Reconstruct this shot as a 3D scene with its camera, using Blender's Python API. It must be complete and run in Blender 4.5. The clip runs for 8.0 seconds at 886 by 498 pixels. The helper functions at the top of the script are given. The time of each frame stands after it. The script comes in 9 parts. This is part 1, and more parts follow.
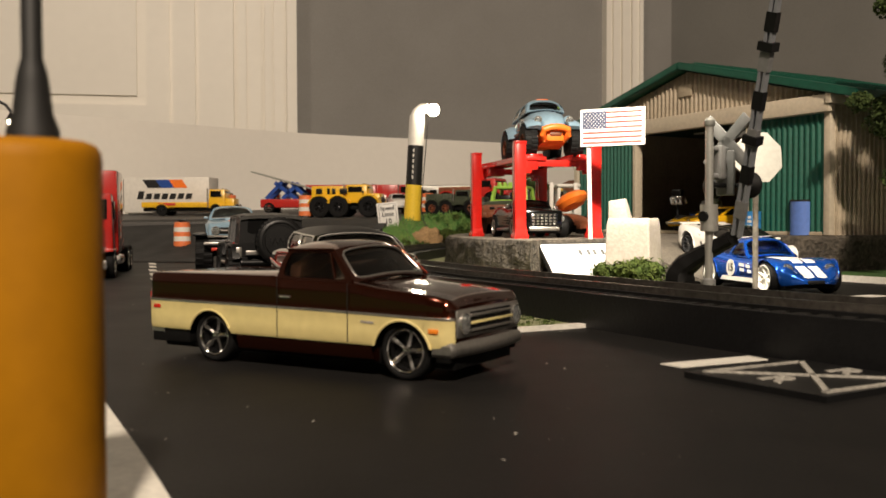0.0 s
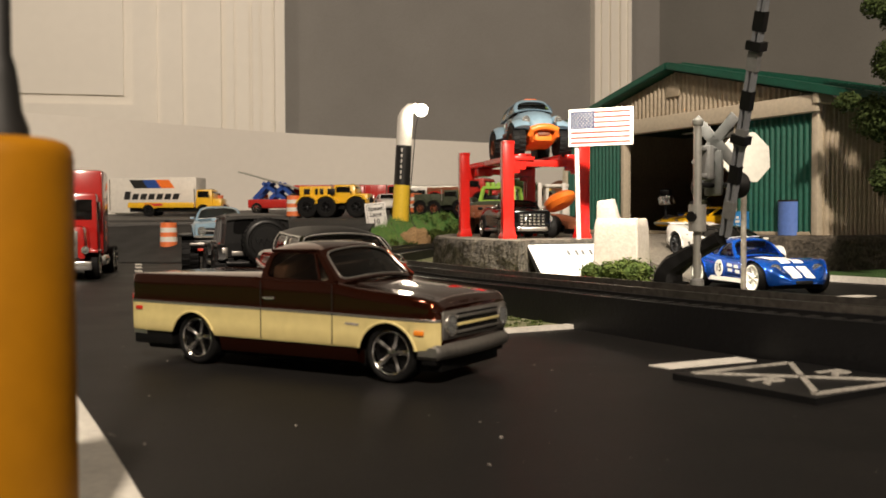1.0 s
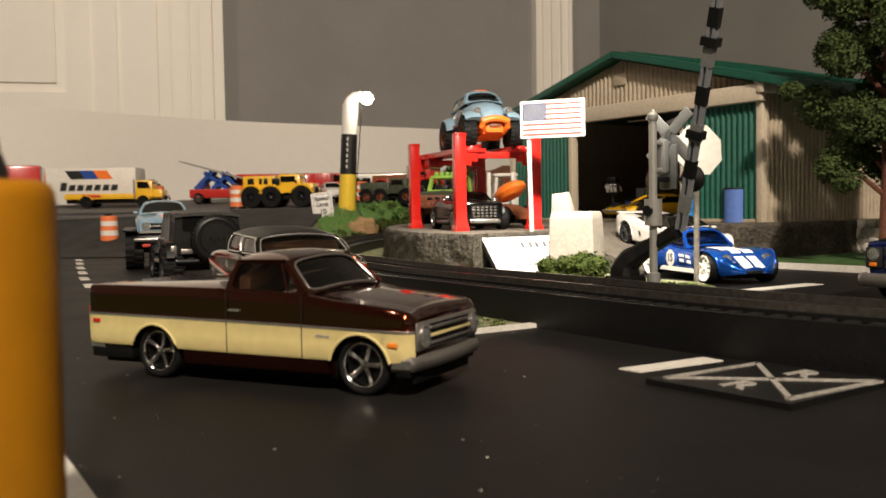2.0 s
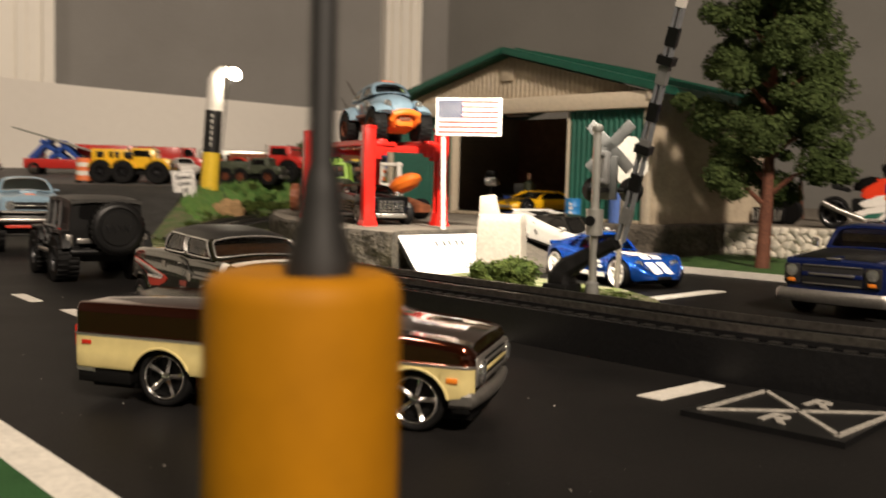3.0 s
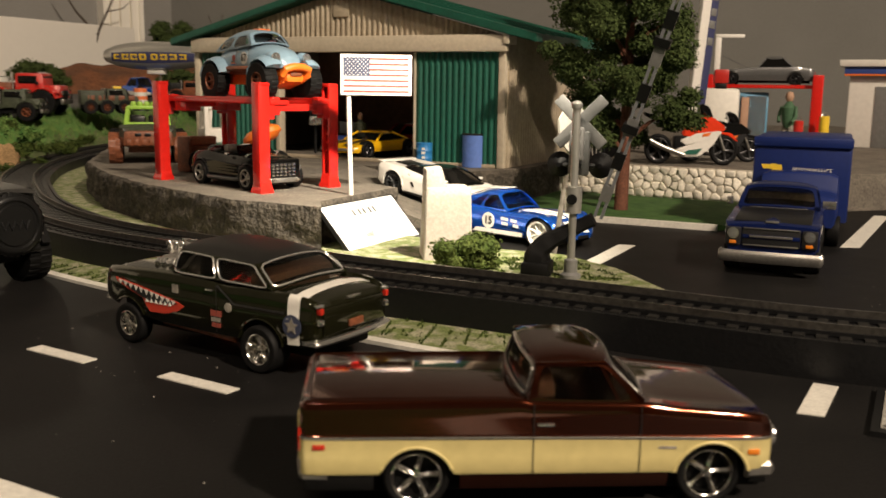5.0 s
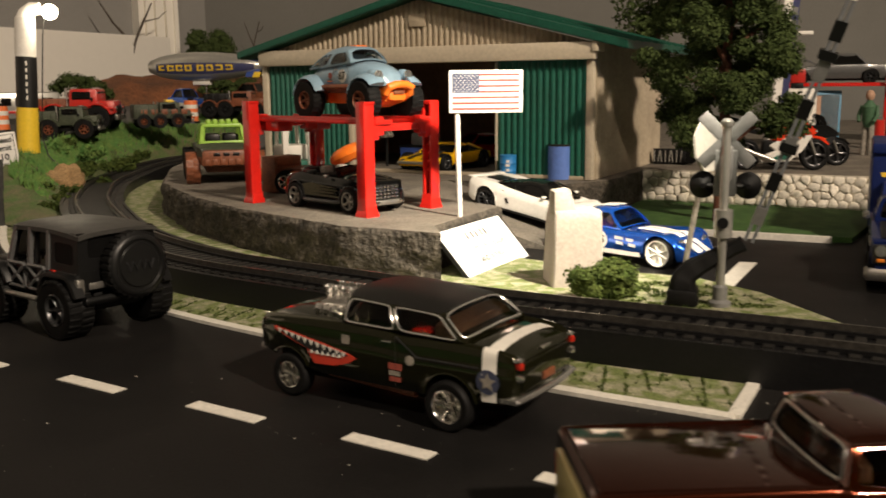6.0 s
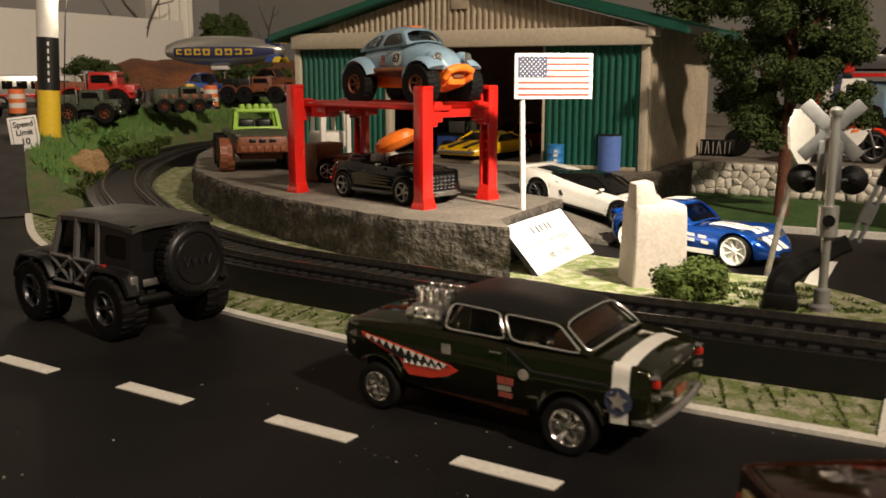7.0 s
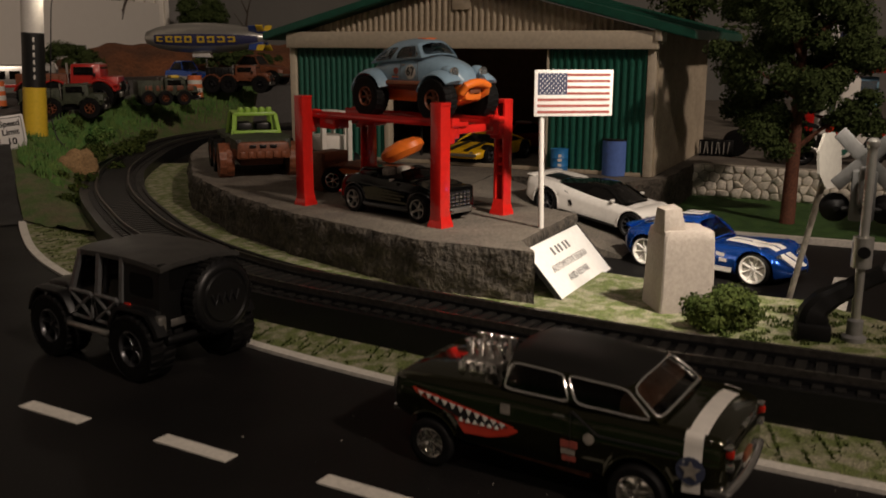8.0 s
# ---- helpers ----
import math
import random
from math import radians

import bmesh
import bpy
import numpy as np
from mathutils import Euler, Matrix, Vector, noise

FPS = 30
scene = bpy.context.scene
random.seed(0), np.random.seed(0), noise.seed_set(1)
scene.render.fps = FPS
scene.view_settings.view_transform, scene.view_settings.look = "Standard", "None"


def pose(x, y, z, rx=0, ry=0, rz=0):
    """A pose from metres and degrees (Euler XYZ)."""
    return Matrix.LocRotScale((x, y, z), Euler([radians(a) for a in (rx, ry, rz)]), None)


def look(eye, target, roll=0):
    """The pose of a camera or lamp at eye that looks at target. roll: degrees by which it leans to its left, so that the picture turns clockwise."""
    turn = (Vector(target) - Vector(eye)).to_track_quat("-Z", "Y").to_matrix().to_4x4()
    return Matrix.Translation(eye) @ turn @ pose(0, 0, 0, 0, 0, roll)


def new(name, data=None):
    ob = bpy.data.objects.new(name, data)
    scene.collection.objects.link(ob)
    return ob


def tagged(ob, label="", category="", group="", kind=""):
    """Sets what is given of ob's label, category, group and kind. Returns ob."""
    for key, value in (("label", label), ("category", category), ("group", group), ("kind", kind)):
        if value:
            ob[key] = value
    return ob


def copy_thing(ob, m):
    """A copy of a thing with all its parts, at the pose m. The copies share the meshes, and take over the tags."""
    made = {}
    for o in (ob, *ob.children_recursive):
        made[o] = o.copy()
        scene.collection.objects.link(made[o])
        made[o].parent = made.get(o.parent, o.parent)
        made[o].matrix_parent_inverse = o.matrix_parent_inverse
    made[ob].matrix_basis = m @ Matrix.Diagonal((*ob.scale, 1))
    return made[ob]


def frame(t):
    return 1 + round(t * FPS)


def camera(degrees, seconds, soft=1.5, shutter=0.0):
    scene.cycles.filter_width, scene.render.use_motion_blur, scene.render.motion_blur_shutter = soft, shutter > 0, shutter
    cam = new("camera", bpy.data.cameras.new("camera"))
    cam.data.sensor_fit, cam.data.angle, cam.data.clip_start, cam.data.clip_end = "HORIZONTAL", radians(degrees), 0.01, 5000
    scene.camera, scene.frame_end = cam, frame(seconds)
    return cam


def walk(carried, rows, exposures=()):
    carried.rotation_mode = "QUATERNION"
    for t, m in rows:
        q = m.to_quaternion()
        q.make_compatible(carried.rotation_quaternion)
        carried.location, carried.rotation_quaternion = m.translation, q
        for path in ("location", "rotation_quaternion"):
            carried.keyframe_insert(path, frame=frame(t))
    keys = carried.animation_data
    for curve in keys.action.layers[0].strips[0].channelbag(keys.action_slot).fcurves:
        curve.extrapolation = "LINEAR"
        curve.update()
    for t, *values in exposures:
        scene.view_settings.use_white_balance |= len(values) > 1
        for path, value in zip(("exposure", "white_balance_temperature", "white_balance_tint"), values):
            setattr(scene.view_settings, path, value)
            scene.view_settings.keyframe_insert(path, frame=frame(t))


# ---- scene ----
cam = camera(51.26, 8.0, soft=1.6, shutter=0.5)
cam.data.dof.use_dof, cam.data.dof.focus_distance, cam.data.dof.aperture_fstop = True, 0.36, 62.0
PATH = [
    (0, (-0.03130, -0.05343, 0.02800), (-0.21550, 0.92903, -0.00098), -0.17),
    (0.5, (-0.03138, -0.05351, 0.02797), (-0.21518, 0.92894, -0.00372), -0.13),
    (1, (-0.03114, -0.05127, 0.02799), (-0.20361, 0.93333, -0.00072), -0.20),
    (1.2, (-0.03109, -0.05148, 0.02895), (-0.19477, 0.93489, 0.01246), -0.53),
    (2.3, (-0.04520, -0.04805, 0.03378), (-0.12068, 0.94757, -0.02148), 0.35),
    (2.5, (-0.05362, -0.04716, 0.03507), (-0.09772, 0.95041, -0.01878), 1.57),
    (3, (-0.07651, -0.04278, 0.04075), (0.00878, 0.95097, -0.03132), 1.52),
    (3.5, (-0.10080, -0.03573, 0.04807), (0.10848, 0.93195, -0.09258), 2.09),
    (4, (-0.12546, -0.03017, 0.05081), (0.14676, 0.92042, -0.09845), 0.53),
    (4.2, (-0.13513, -0.02380, 0.05602), (0.15570, 0.92141, -0.09230), 0.87),
    (5.3, (-0.17110, 0.00600, 0.06522), (0.25168, 0.89471, -0.11212), 0.65),
    (5.5, (-0.17707, 0.01278, 0.06666), (0.23907, 0.90441, -0.11172), 0.18),
    (6, (-0.19035, 0.02917, 0.07137), (0.19722, 0.93433, -0.10317), -0.55),
    (6.5, (-0.19734, 0.04297, 0.06548), (0.18081, 0.95141, -0.11265), 0.12),
    (7, (-0.20214, 0.05827, 0.06958), (0.18353, 0.96197, -0.11641), 0.02),
    (7.5, (-0.20905, 0.07088, 0.07132), (0.18703, 0.96684, -0.12961), 0.29),
    (8, (-0.21436, 0.07310, 0.08418), (0.19869, 0.95869, -0.12823), 0.24),
]
walk(cam, [(t, look(eye, target, roll)) for t, eye, target, roll in PATH],
     exposures=[(0, -0.02, 6300, 10), (2.5, 0.06, 6100, 10), (3.2, 0.04, 6400, 12), (4.0, 0.10, 6480, 10), (5.5, -0.08, 6500, 10), (6.6, -0.12, 6450, 10), (7.0, -0.24, 6450, 11), (7.5, -1.19, 6400, 16), (8.0, -1.55, 6350, 17)])

# ---- light: a warm room lamp high on one side, the small lamps of the layout ----
world = bpy.data.worlds.new("room_air")
scene.world = world
world.use_nodes = True
world.node_tree.nodes["Background"].inputs[0].default_value = (1.0, 0.82, 0.6, 1)
world.node_tree.nodes["Background"].inputs[1].default_value = 0.012


def lamp(name, kind, m, watts, colour, size=0.1, cone=60, blend=0.5):
    data = bpy.data.lights.new(name, kind)
    data.energy, data.color = watts, colour
    if kind == "AREA":
        data.shape, data.size = "DISK", size
    else:
        data.shadow_soft_size = size
    if kind == "SPOT":
        data.spot_size, data.spot_blend = radians(cone), blend
    ob = new(name, data)
    ob.matrix_world = m
    return ob


WARM = (1.0, 0.82, 0.63)
lamp("room_lamp", "AREA", look((0.29, -1.02, 1.05), (0.0, 0.60, 0.05)), 35.0, WARM, 0.10)
lamp("ceiling_lamp", "AREA", look((-0.75, -0.75, 1.30), (-0.05, 0.50, 0.05)), 6.0, WARM, 0.12)
lamp("work_light", "SPOT", look((-0.010, 0.215, 0.170), (-0.026, 0.350, 0.008)), 6.0, (1.0, 0.89, 0.70), 0.006, 56, 0.9)


# ---- materials ----
def mat(name, colour, rough=0.5, metal=0.0, vary=0.15, grain=400.0, blotch=60.0, bump=0.0, coat=0.0, second=None, patch=0.5,
        per_piece=0.0, glow=0.0, clear=0.0, flat=0.15, shine=0.5):
    """Colour with fine grain and broad blotches, uneven gloss and fine relief, in real size."""
    m = bpy.data.materials.new(name)
    m.use_nodes = True
    nt = m.node_tree
    b = nt.nodes["Principled BSDF"]
    co = nt.nodes.new("ShaderNodeTexCoord")
    n1, n2 = nt.nodes.new("ShaderNodeTexNoise"), nt.nodes.new("ShaderNodeTexNoise")
    for n, s, d in ((n1, grain, 3.0), (n2, blotch, 4.0)):
        n.inputs["Scale"].default_value, n.inputs["Detail"].default_value = s, d
        nt.links.new(co.outputs["Object"], n.inputs["Vector"])
    ramp = nt.nodes.new("ShaderNodeMapRange")
    ramp.inputs[1].default_value, ramp.inputs[2].default_value = 0.3, 0.7
    ramp.inputs[3].default_value, ramp.inputs[4].default_value = 1 - vary, 1 + vary
    nt.links.new(n1.outputs["Fac"], ramp.inputs[0])
    mix = nt.nodes.new("ShaderNodeMix")
    mix.data_type = "RGBA"
    two = second or tuple(c * (1 - vary * 0.8) for c in colour)
    mix.inputs["A"].default_value, mix.inputs["B"].default_value = (*colour, 1), (*two, 1)
    soft = nt.nodes.new("ShaderNodeMapRange")
    soft.inputs[1].default_value, soft.inputs[2].default_value = patch - flat, patch + flat
    nt.links.new(n2.outputs["Fac"], soft.inputs[0])
    nt.links.new(soft.outputs[0], mix.inputs["Factor"])
    mul = nt.nodes.new("ShaderNodeVectorMath")
    mul.operation = "SCALE"
    nt.links.new(mix.outputs["Result"], mul.inputs[0])
    last = ramp.outputs[0]
    if per_piece:
        info, pr, mm = nt.nodes.new("ShaderNodeObjectInfo"), nt.nodes.new("ShaderNodeMapRange"), nt.nodes.new("ShaderNodeMath")
        pr.inputs[3].default_value, pr.inputs[4].default_value = 1 - per_piece, 1 + per_piece
        nt.links.new(info.outputs["Random"], pr.inputs[0])
        mm.operation = "MULTIPLY"
        nt.links.new(pr.outputs[0], mm.inputs[0])
        nt.links.new(last, mm.inputs[1])
        last = mm.outputs[0]
    nt.links.new(last, mul.inputs["Scale"])
    nt.links.new(mul.outputs[0], b.inputs["Base Color"])
    gl = nt.nodes.new("ShaderNodeMapRange")
    gl.inputs[3].default_value, gl.inputs[4].default_value = max(0.02, rough * 0.8), min(1, rough * 1.2)
    nt.links.new(n2.outputs["Fac"], gl.inputs[0])
    nt.links.new(gl.outputs[0], b.inputs["Roughness"])
    b.inputs["Metallic"].default_value, b.inputs["Coat Weight"].default_value = metal, coat
    b.inputs["Coat Roughness"].default_value = 0.06
    b.inputs["Specular IOR Level"].default_value = shine
    if clear:
        b.inputs["Transmission Weight"].default_value, b.inputs["IOR"].default_value = clear, 1.45
    if glow:
        b.inputs["Emission Color"].default_value, b.inputs["Emission Strength"].default_value = (*colour, 1), glow
    if bump:
        bp = nt.nodes.new("ShaderNodeBump")
        bp.inputs["Strength"].default_value, bp.inputs["Distance"].default_value = 1.0, bump
        nt.links.new(n1.outputs["Fac"], bp.inputs["Height"])
        nt.links.new(bp.outputs[0], b.inputs["Normal"])
    return m


M = {}


def define(key, *a, **k):
    M[key] = mat(key, *a, **k)


define("asphalt", (0.0078, 0.0074, 0.0073), 0.55, vary=0.35, grain=1500, blotch=30, bump=0.00006, second=(0.012, 0.011, 0.0105), shine=0.13)
define("far_asphalt", (0.10, 0.095, 0.09), 0.7, vary=0.25, grain=900, blotch=20, bump=0.0001)
define("ramp_paper", (0.022, 0.021, 0.020), 0.8, vary=0.4, grain=900, blotch=60, bump=0.0002)
define("line_white", (0.72, 0.69, 0.62), 0.6, vary=0.12, grain=900, blotch=150)
define("felt_green", (0.035, 0.10, 0.035), 0.95, vary=0.3, grain=2500, blotch=80, bump=0.0003, shine=0.1)
define("lawn", (0.055, 0.13, 0.022), 0.95, vary=0.45, grain=2500, blotch=120, bump=0.0005, second=(0.03, 0.085, 0.015))
define("verge", (0.14, 0.175, 0.05), 0.95, vary=0.5, grain=1500, blotch=230, bump=0.0006, second=(0.34, 0.32, 0.22), patch=0.53, flat=0.1)
define("earth", (0.13, 0.12, 0.06), 0.95, vary=0.4, grain=1200, blotch=90, bump=0.0006, second=(0.07, 0.13, 0.03))
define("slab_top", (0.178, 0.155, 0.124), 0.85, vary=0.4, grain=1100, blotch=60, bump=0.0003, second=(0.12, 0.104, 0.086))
# Rougher broken side; its shade is put into the colour, darker than the top.
define("slab_side_shaded", (0.085, 0.071, 0.054), 0.9, vary=0.55, grain=520, blotch=120, bump=0.0016, second=(0.045, 0.038, 0.030))
define("roadbed", (0.0055, 0.0055, 0.006), 0.42, vary=0.3, grain=900, blotch=60, bump=0.00008, shine=0.4)
define("tie", (0.016, 0.015, 0.0135), 0.5, vary=0.3, grain=1500, per_piece=0.25, shine=0.4)
define("rail", (0.20, 0.185, 0.165), 0.30, metal=0.85, vary=0.3, grain=600)
define("board_white", (0.88, 0.84, 0.77), 0.8, vary=0.012, grain=120, blotch=6)
define("trim_cream", (0.88, 0.84, 0.76), 0.5, vary=0.012, grain=60, blotch=5)
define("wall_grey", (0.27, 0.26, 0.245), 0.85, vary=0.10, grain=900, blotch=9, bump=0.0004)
define("room_white", (0.22, 0.21, 0.19), 0.9, vary=0.05, grain=50, blotch=3)
define("stone", (0.86, 0.80, 0.69), 0.85, vary=0.15, grain=900, blotch=120, bump=0.0002, per_piece=0.12)
define("mortar", (0.55, 0.50, 0.41), 0.95, vary=0.25, grain=900)
define("hangar_tan", (0.44, 0.37, 0.27), 0.6, vary=0.12, grain=500, blotch=40, second=(0.35, 0.29, 0.21))
define("hangar_tan_light", (0.55, 0.48, 0.37), 0.5, vary=0.08, grain=500, blotch=40)
define("hangar_green", (0.012, 0.11, 0.075), 0.45, vary=0.15, grain=500, blotch=40)
define("roof_green", (0.010, 0.085, 0.055), 0.45, vary=0.15, grain=500, blotch=40)
define("hangar_dark", (0.46, 0.28, 0.19), 0.85, vary=0.15, grain=300)
define("tyre", (0.007, 0.0068, 0.0068), 0.6, vary=0.2, grain=1500, shine=0.14)
define("clear_glass", (0.78, 0.80, 0.80), 0.03, vary=0.03, clear=1.0)
define("print_grey", (0.10, 0.10, 0.10), 0.5, vary=0.1, grain=500)
define("chrome", (0.85, 0.83, 0.80), 0.19, metal=0.95, vary=0.06, grain=900)
define("dull_silver", (0.45, 0.43, 0.40), 0.35, metal=0.9, vary=0.12, grain=900)
define("black_plastic", (0.006, 0.006, 0.0062), 0.4, vary=0.2, grain=900, shine=0.4)
define("black_gloss", (0.004, 0.004, 0.004), 0.1, vary=0.1, grain=500, coat=0.6)
define("window", (0.008, 0.0075, 0.007), 0.05, vary=0.05, clear=0.15)
define("window_clear", (0.75, 0.78, 0.78), 0.05, vary=0.05, clear=0.9)
define("lift_red", (0.62, 0.018, 0.012), 0.22, vary=0.08, grain=500, coat=0.6)
define("truck_brown", (0.085, 0.0165, 0.0045), 0.13, metal=0.9, vary=0.08, grain=1500, coat=1.0)
define("tinted_glass", (0.42, 0.36, 0.29), 0.03, vary=0.03, clear=1.0)
define("interior_tan", (0.16, 0.085, 0.05), 0.7, vary=0.2, grain=900)
define("soft_top", (0.040, 0.038, 0.035), 0.5, vary=0.25, grain=1500, blotch=150)
define("truck_cream", (0.66, 0.55, 0.24), 0.35, vary=0.05, grain=500, coat=0.4)
define("bed_grey", (0.30, 0.27, 0.23), 0.6, vary=0.3, grain=700, blotch=200)
define("olive_metal", (0.025, 0.025, 0.009), 0.13, metal=0.7, vary=0.1, grain=1500, coat=1.0)
define("roof_black", (0.007, 0.0065, 0.006), 0.45, vary=0.15, grain=900)
define("stripe_white", (0.75, 0.72, 0.66), 0.4, vary=0.06, grain=500)
define("mark_red", (0.60, 0.05, 0.025), 0.4, vary=0.08, grain=500)
define("rim_chrome", (0.88, 0.86, 0.82), 0.13, metal=1.0, vary=0.08, grain=900)
define("worn_white", (0.36, 0.34, 0.30), 0.7, vary=0.35, grain=1200, blotch=300)
define("lint", (0.42, 0.39, 0.34), 0.9, vary=0.3, grain=900)
define("rim_silver", (0.86, 0.84, 0.80), 0.23, metal=0.82, vary=0.08, grain=900)
# The back wall's grey again, darkened: the right wall's shade is in the colour.
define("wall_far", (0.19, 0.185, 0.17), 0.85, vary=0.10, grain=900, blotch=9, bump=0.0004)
define("bike_red", (0.75, 0.05, 0.015), 0.25, vary=0.06, grain=500, coat=0.5)
define("deep_black", (0.0032, 0.0031, 0.0031), 0.6, vary=0.2, grain=900, shine=0.18)
define("window_dull", (0.005, 0.005, 0.005), 0.35, vary=0.1, grain=500, shine=0.06)
define("rod_black", (0.0025, 0.0025, 0.0026), 0.12, vary=0.1, grain=500, shine=0.3)
define("sign_back", (0.34, 0.325, 0.29), 0.5, vary=0.08, grain=500)
define("flag_red", (0.32, 0.07, 0.05), 0.5, vary=0.08, grain=500)
define("flag_blue", (0.05, 0.06, 0.11), 0.5, vary=0.08, grain=500)
define("mark_blue", (0.04, 0.08, 0.30), 0.4, vary=0.08, grain=500)
define("mark_black", (0.012, 0.012, 0.012), 0.45, vary=0.1, grain=500)
define("mark_yellow", (0.80, 0.55, 0.04), 0.4, vary=0.06, grain=500)
define("tail_red", (0.45, 0.02, 0.01), 0.2, vary=0.05, coat=0.5)
define("amber", (0.75, 0.22, 0.02), 0.25, vary=0.05, coat=0.5)
define("beetle_blue", (0.24, 0.36, 0.46), 0.35, vary=0.06, grain=500, coat=0.4)
define("orange_plastic", (0.90, 0.20, 0.02), 0.4, vary=0.06, grain=500)
define("cobra_blue", (0.011, 0.105, 0.56), 0.20, metal=0.65, vary=0.06, grain=1500, coat=1.0)
define("white_paint", (0.80, 0.77, 0.72), 0.3, vary=0.05, grain=500, coat=0.5)
define("white_rubber", (0.82, 0.80, 0.74), 0.55, vary=0.05, grain=500)
define("pickup_blue", (0.006, 0.014, 0.080), 0.25, metal=0.2, vary=0.08, grain=900, coat=0.3, shine=0.35)
define("van_blue", (0.008, 0.020, 0.115), 0.45, vary=0.08, grain=500, coat=0.08, shine=0.3)
define("gun_metal", (0.06, 0.06, 0.063), 0.3, metal=0.7, vary=0.12, grain=900, coat=0.3)
define("jeep_black", (0.0040, 0.0040, 0.0042), 0.42, vary=0.2, grain=900, coat=0.05, shine=0.35)
define("tube_grey", (0.15, 0.15, 0.15), 0.35, metal=0.4, vary=0.12, grain=900)
define("lime", (0.32, 0.55, 0.08), 0.4, vary=0.08, grain=500)
define("rust_brown", (0.22, 0.07, 0.03), 0.5, vary=0.3, grain=900, blotch=200)
define("rod_olive", (0.16, 0.15, 0.10), 0.3, metal=0.6, vary=0.15, grain=900, coat=0.5)
define("yellow_paint", (0.85, 0.50, 0.02), 0.3, vary=0.06, grain=500, coat=0.5)
define("lambo_yellow", (0.85, 0.48, 0.01), 0.25, vary=0.06, grain=500, coat=0.8)
define("post_yellow", (0.34, 0.140, 0.002), 0.6, vary=0.07, grain=300, blotch=120, shine=0.15)
define("antenna_rubber", (0.010, 0.0095, 0.009), 0.6, vary=0.15, grain=600)
define("drum_blue", (0.12, 0.22, 0.60), 0.45, vary=0.08, grain=500)
define("drum_bright", (0.03, 0.22, 0.55), 0.4, vary=0.08, grain=500)
define("barrel_orange", (0.80, 0.20, 0.06), 0.45, vary=0.1, grain=500)
define("pole_white", (0.78, 0.75, 0.70), 0.4, vary=0.05, grain=500)
define("flag_white", (0.85, 0.83, 0.80), 0.5, vary=0.04, grain=500)
define("concrete_cast", (0.37, 0.325, 0.28), 0.9, vary=0.10, grain=900, blotch=100, bump=0.00012)
define("foam_rock", (0.32, 0.20, 0.09), 0.9, vary=0.3, grain=900, blotch=150, bump=0.0004)
define("foliage", (0.040, 0.062, 0.016), 0.85, vary=0.55, grain=900, blotch=200, second=(0.066, 0.092, 0.028), shine=0.2)
define("bush_green", (0.035, 0.058, 0.010), 0.85, vary=0.5, grain=900, blotch=200, second=(0.065, 0.085, 0.018), shine=0.2)
define("tuft_green", (0.065, 0.18, 0.035), 0.85, vary=0.4, grain=900, blotch=150, second=(0.14, 0.22, 0.05))
define("bark", (0.15, 0.055, 0.03), 0.85, vary=0.3, grain=900, blotch=200, bump=0.0003)
define("dead_wood", (0.09, 0.07, 0.055), 0.9, vary=0.3, grain=900)
define("mesa", (0.24, 0.085, 0.032), 0.95, vary=0.3, grain=300, blotch=25, bump=0.002, second=(0.13, 0.055, 0.026))
define("silver_paint", (0.55, 0.54, 0.50), 0.3, metal=0.7, vary=0.08, grain=500)
define("signal_grey", (0.23, 0.23, 0.225), 0.4, metal=0.3, vary=0.1, grain=500)
define("gate_grey", (0.20, 0.21, 0.225), 0.4, vary=0.12, grain=500)
define("army_green", (0.05, 0.06, 0.035), 0.6, vary=0.3, grain=700, blotch=200)
define("truck_red", (0.50, 0.025, 0.018), 0.3, vary=0.08, grain=500, coat=0.5)
define("semi_red", (0.42, 0.016, 0.012), 0.22, vary=0.06, grain=500, coat=0.8)
define("strut_blue", (0.02, 0.07, 0.33), 0.4, vary=0.08, grain=500)
define("far_white", (0.75, 0.72, 0.66), 0.5, vary=0.05, grain=300)
define("mustang_grey", (0.14, 0.14, 0.14), 0.3, metal=0.4, vary=0.08, grain=500, coat=0.4)
define("cooler_blue", (0.12, 0.32, 0.50), 0.4, vary=0.1, grain=300)
define("figure_green", (0.05, 0.12, 0.06), 0.7, vary=0.2, grain=900)
define("figure_skin", (0.45, 0.27, 0.18), 0.7, vary=0.1, grain=900)
define("bulb", (1.0, 0.86, 0.62), 0.3, vary=0.0, glow=60.0)
define("banner_blue", (0.045, 0.05, 0.13), 0.5, vary=0.1, grain=300)


# ---- mesh helpers ----
def part(name, bm, material, parent=None, label="", smooth=True, m=None):
    """Links a bmesh as one mesh object, under a thing or a part."""
    me = bpy.data.meshes.new(name)
    bmesh.ops.recalc_face_normals(bm, faces=bm.faces)
    for f in bm.faces:
        f.smooth = smooth
    bm.to_mesh(me)
    bm.free()
    for one in material if isinstance(material, (list, tuple)) else (material,):
        me.materials.append(M[one])
    if smooth:
        me.set_sharp_from_angle(angle=radians(38))
    ob = new(name, me)
    if parent:
        ob.parent = parent
    if m is not None:
        ob.matrix_basis = m
    if label:
        tagged(ob, label)
    return ob


def thing(name, m, label, category, group="", kind=""):
    ob = new(name)
    ob.empty_display_size = 0.005
    ob.matrix_basis = m
    return tagged(ob, label, category, group, kind)


def B():
    return bmesh.new()


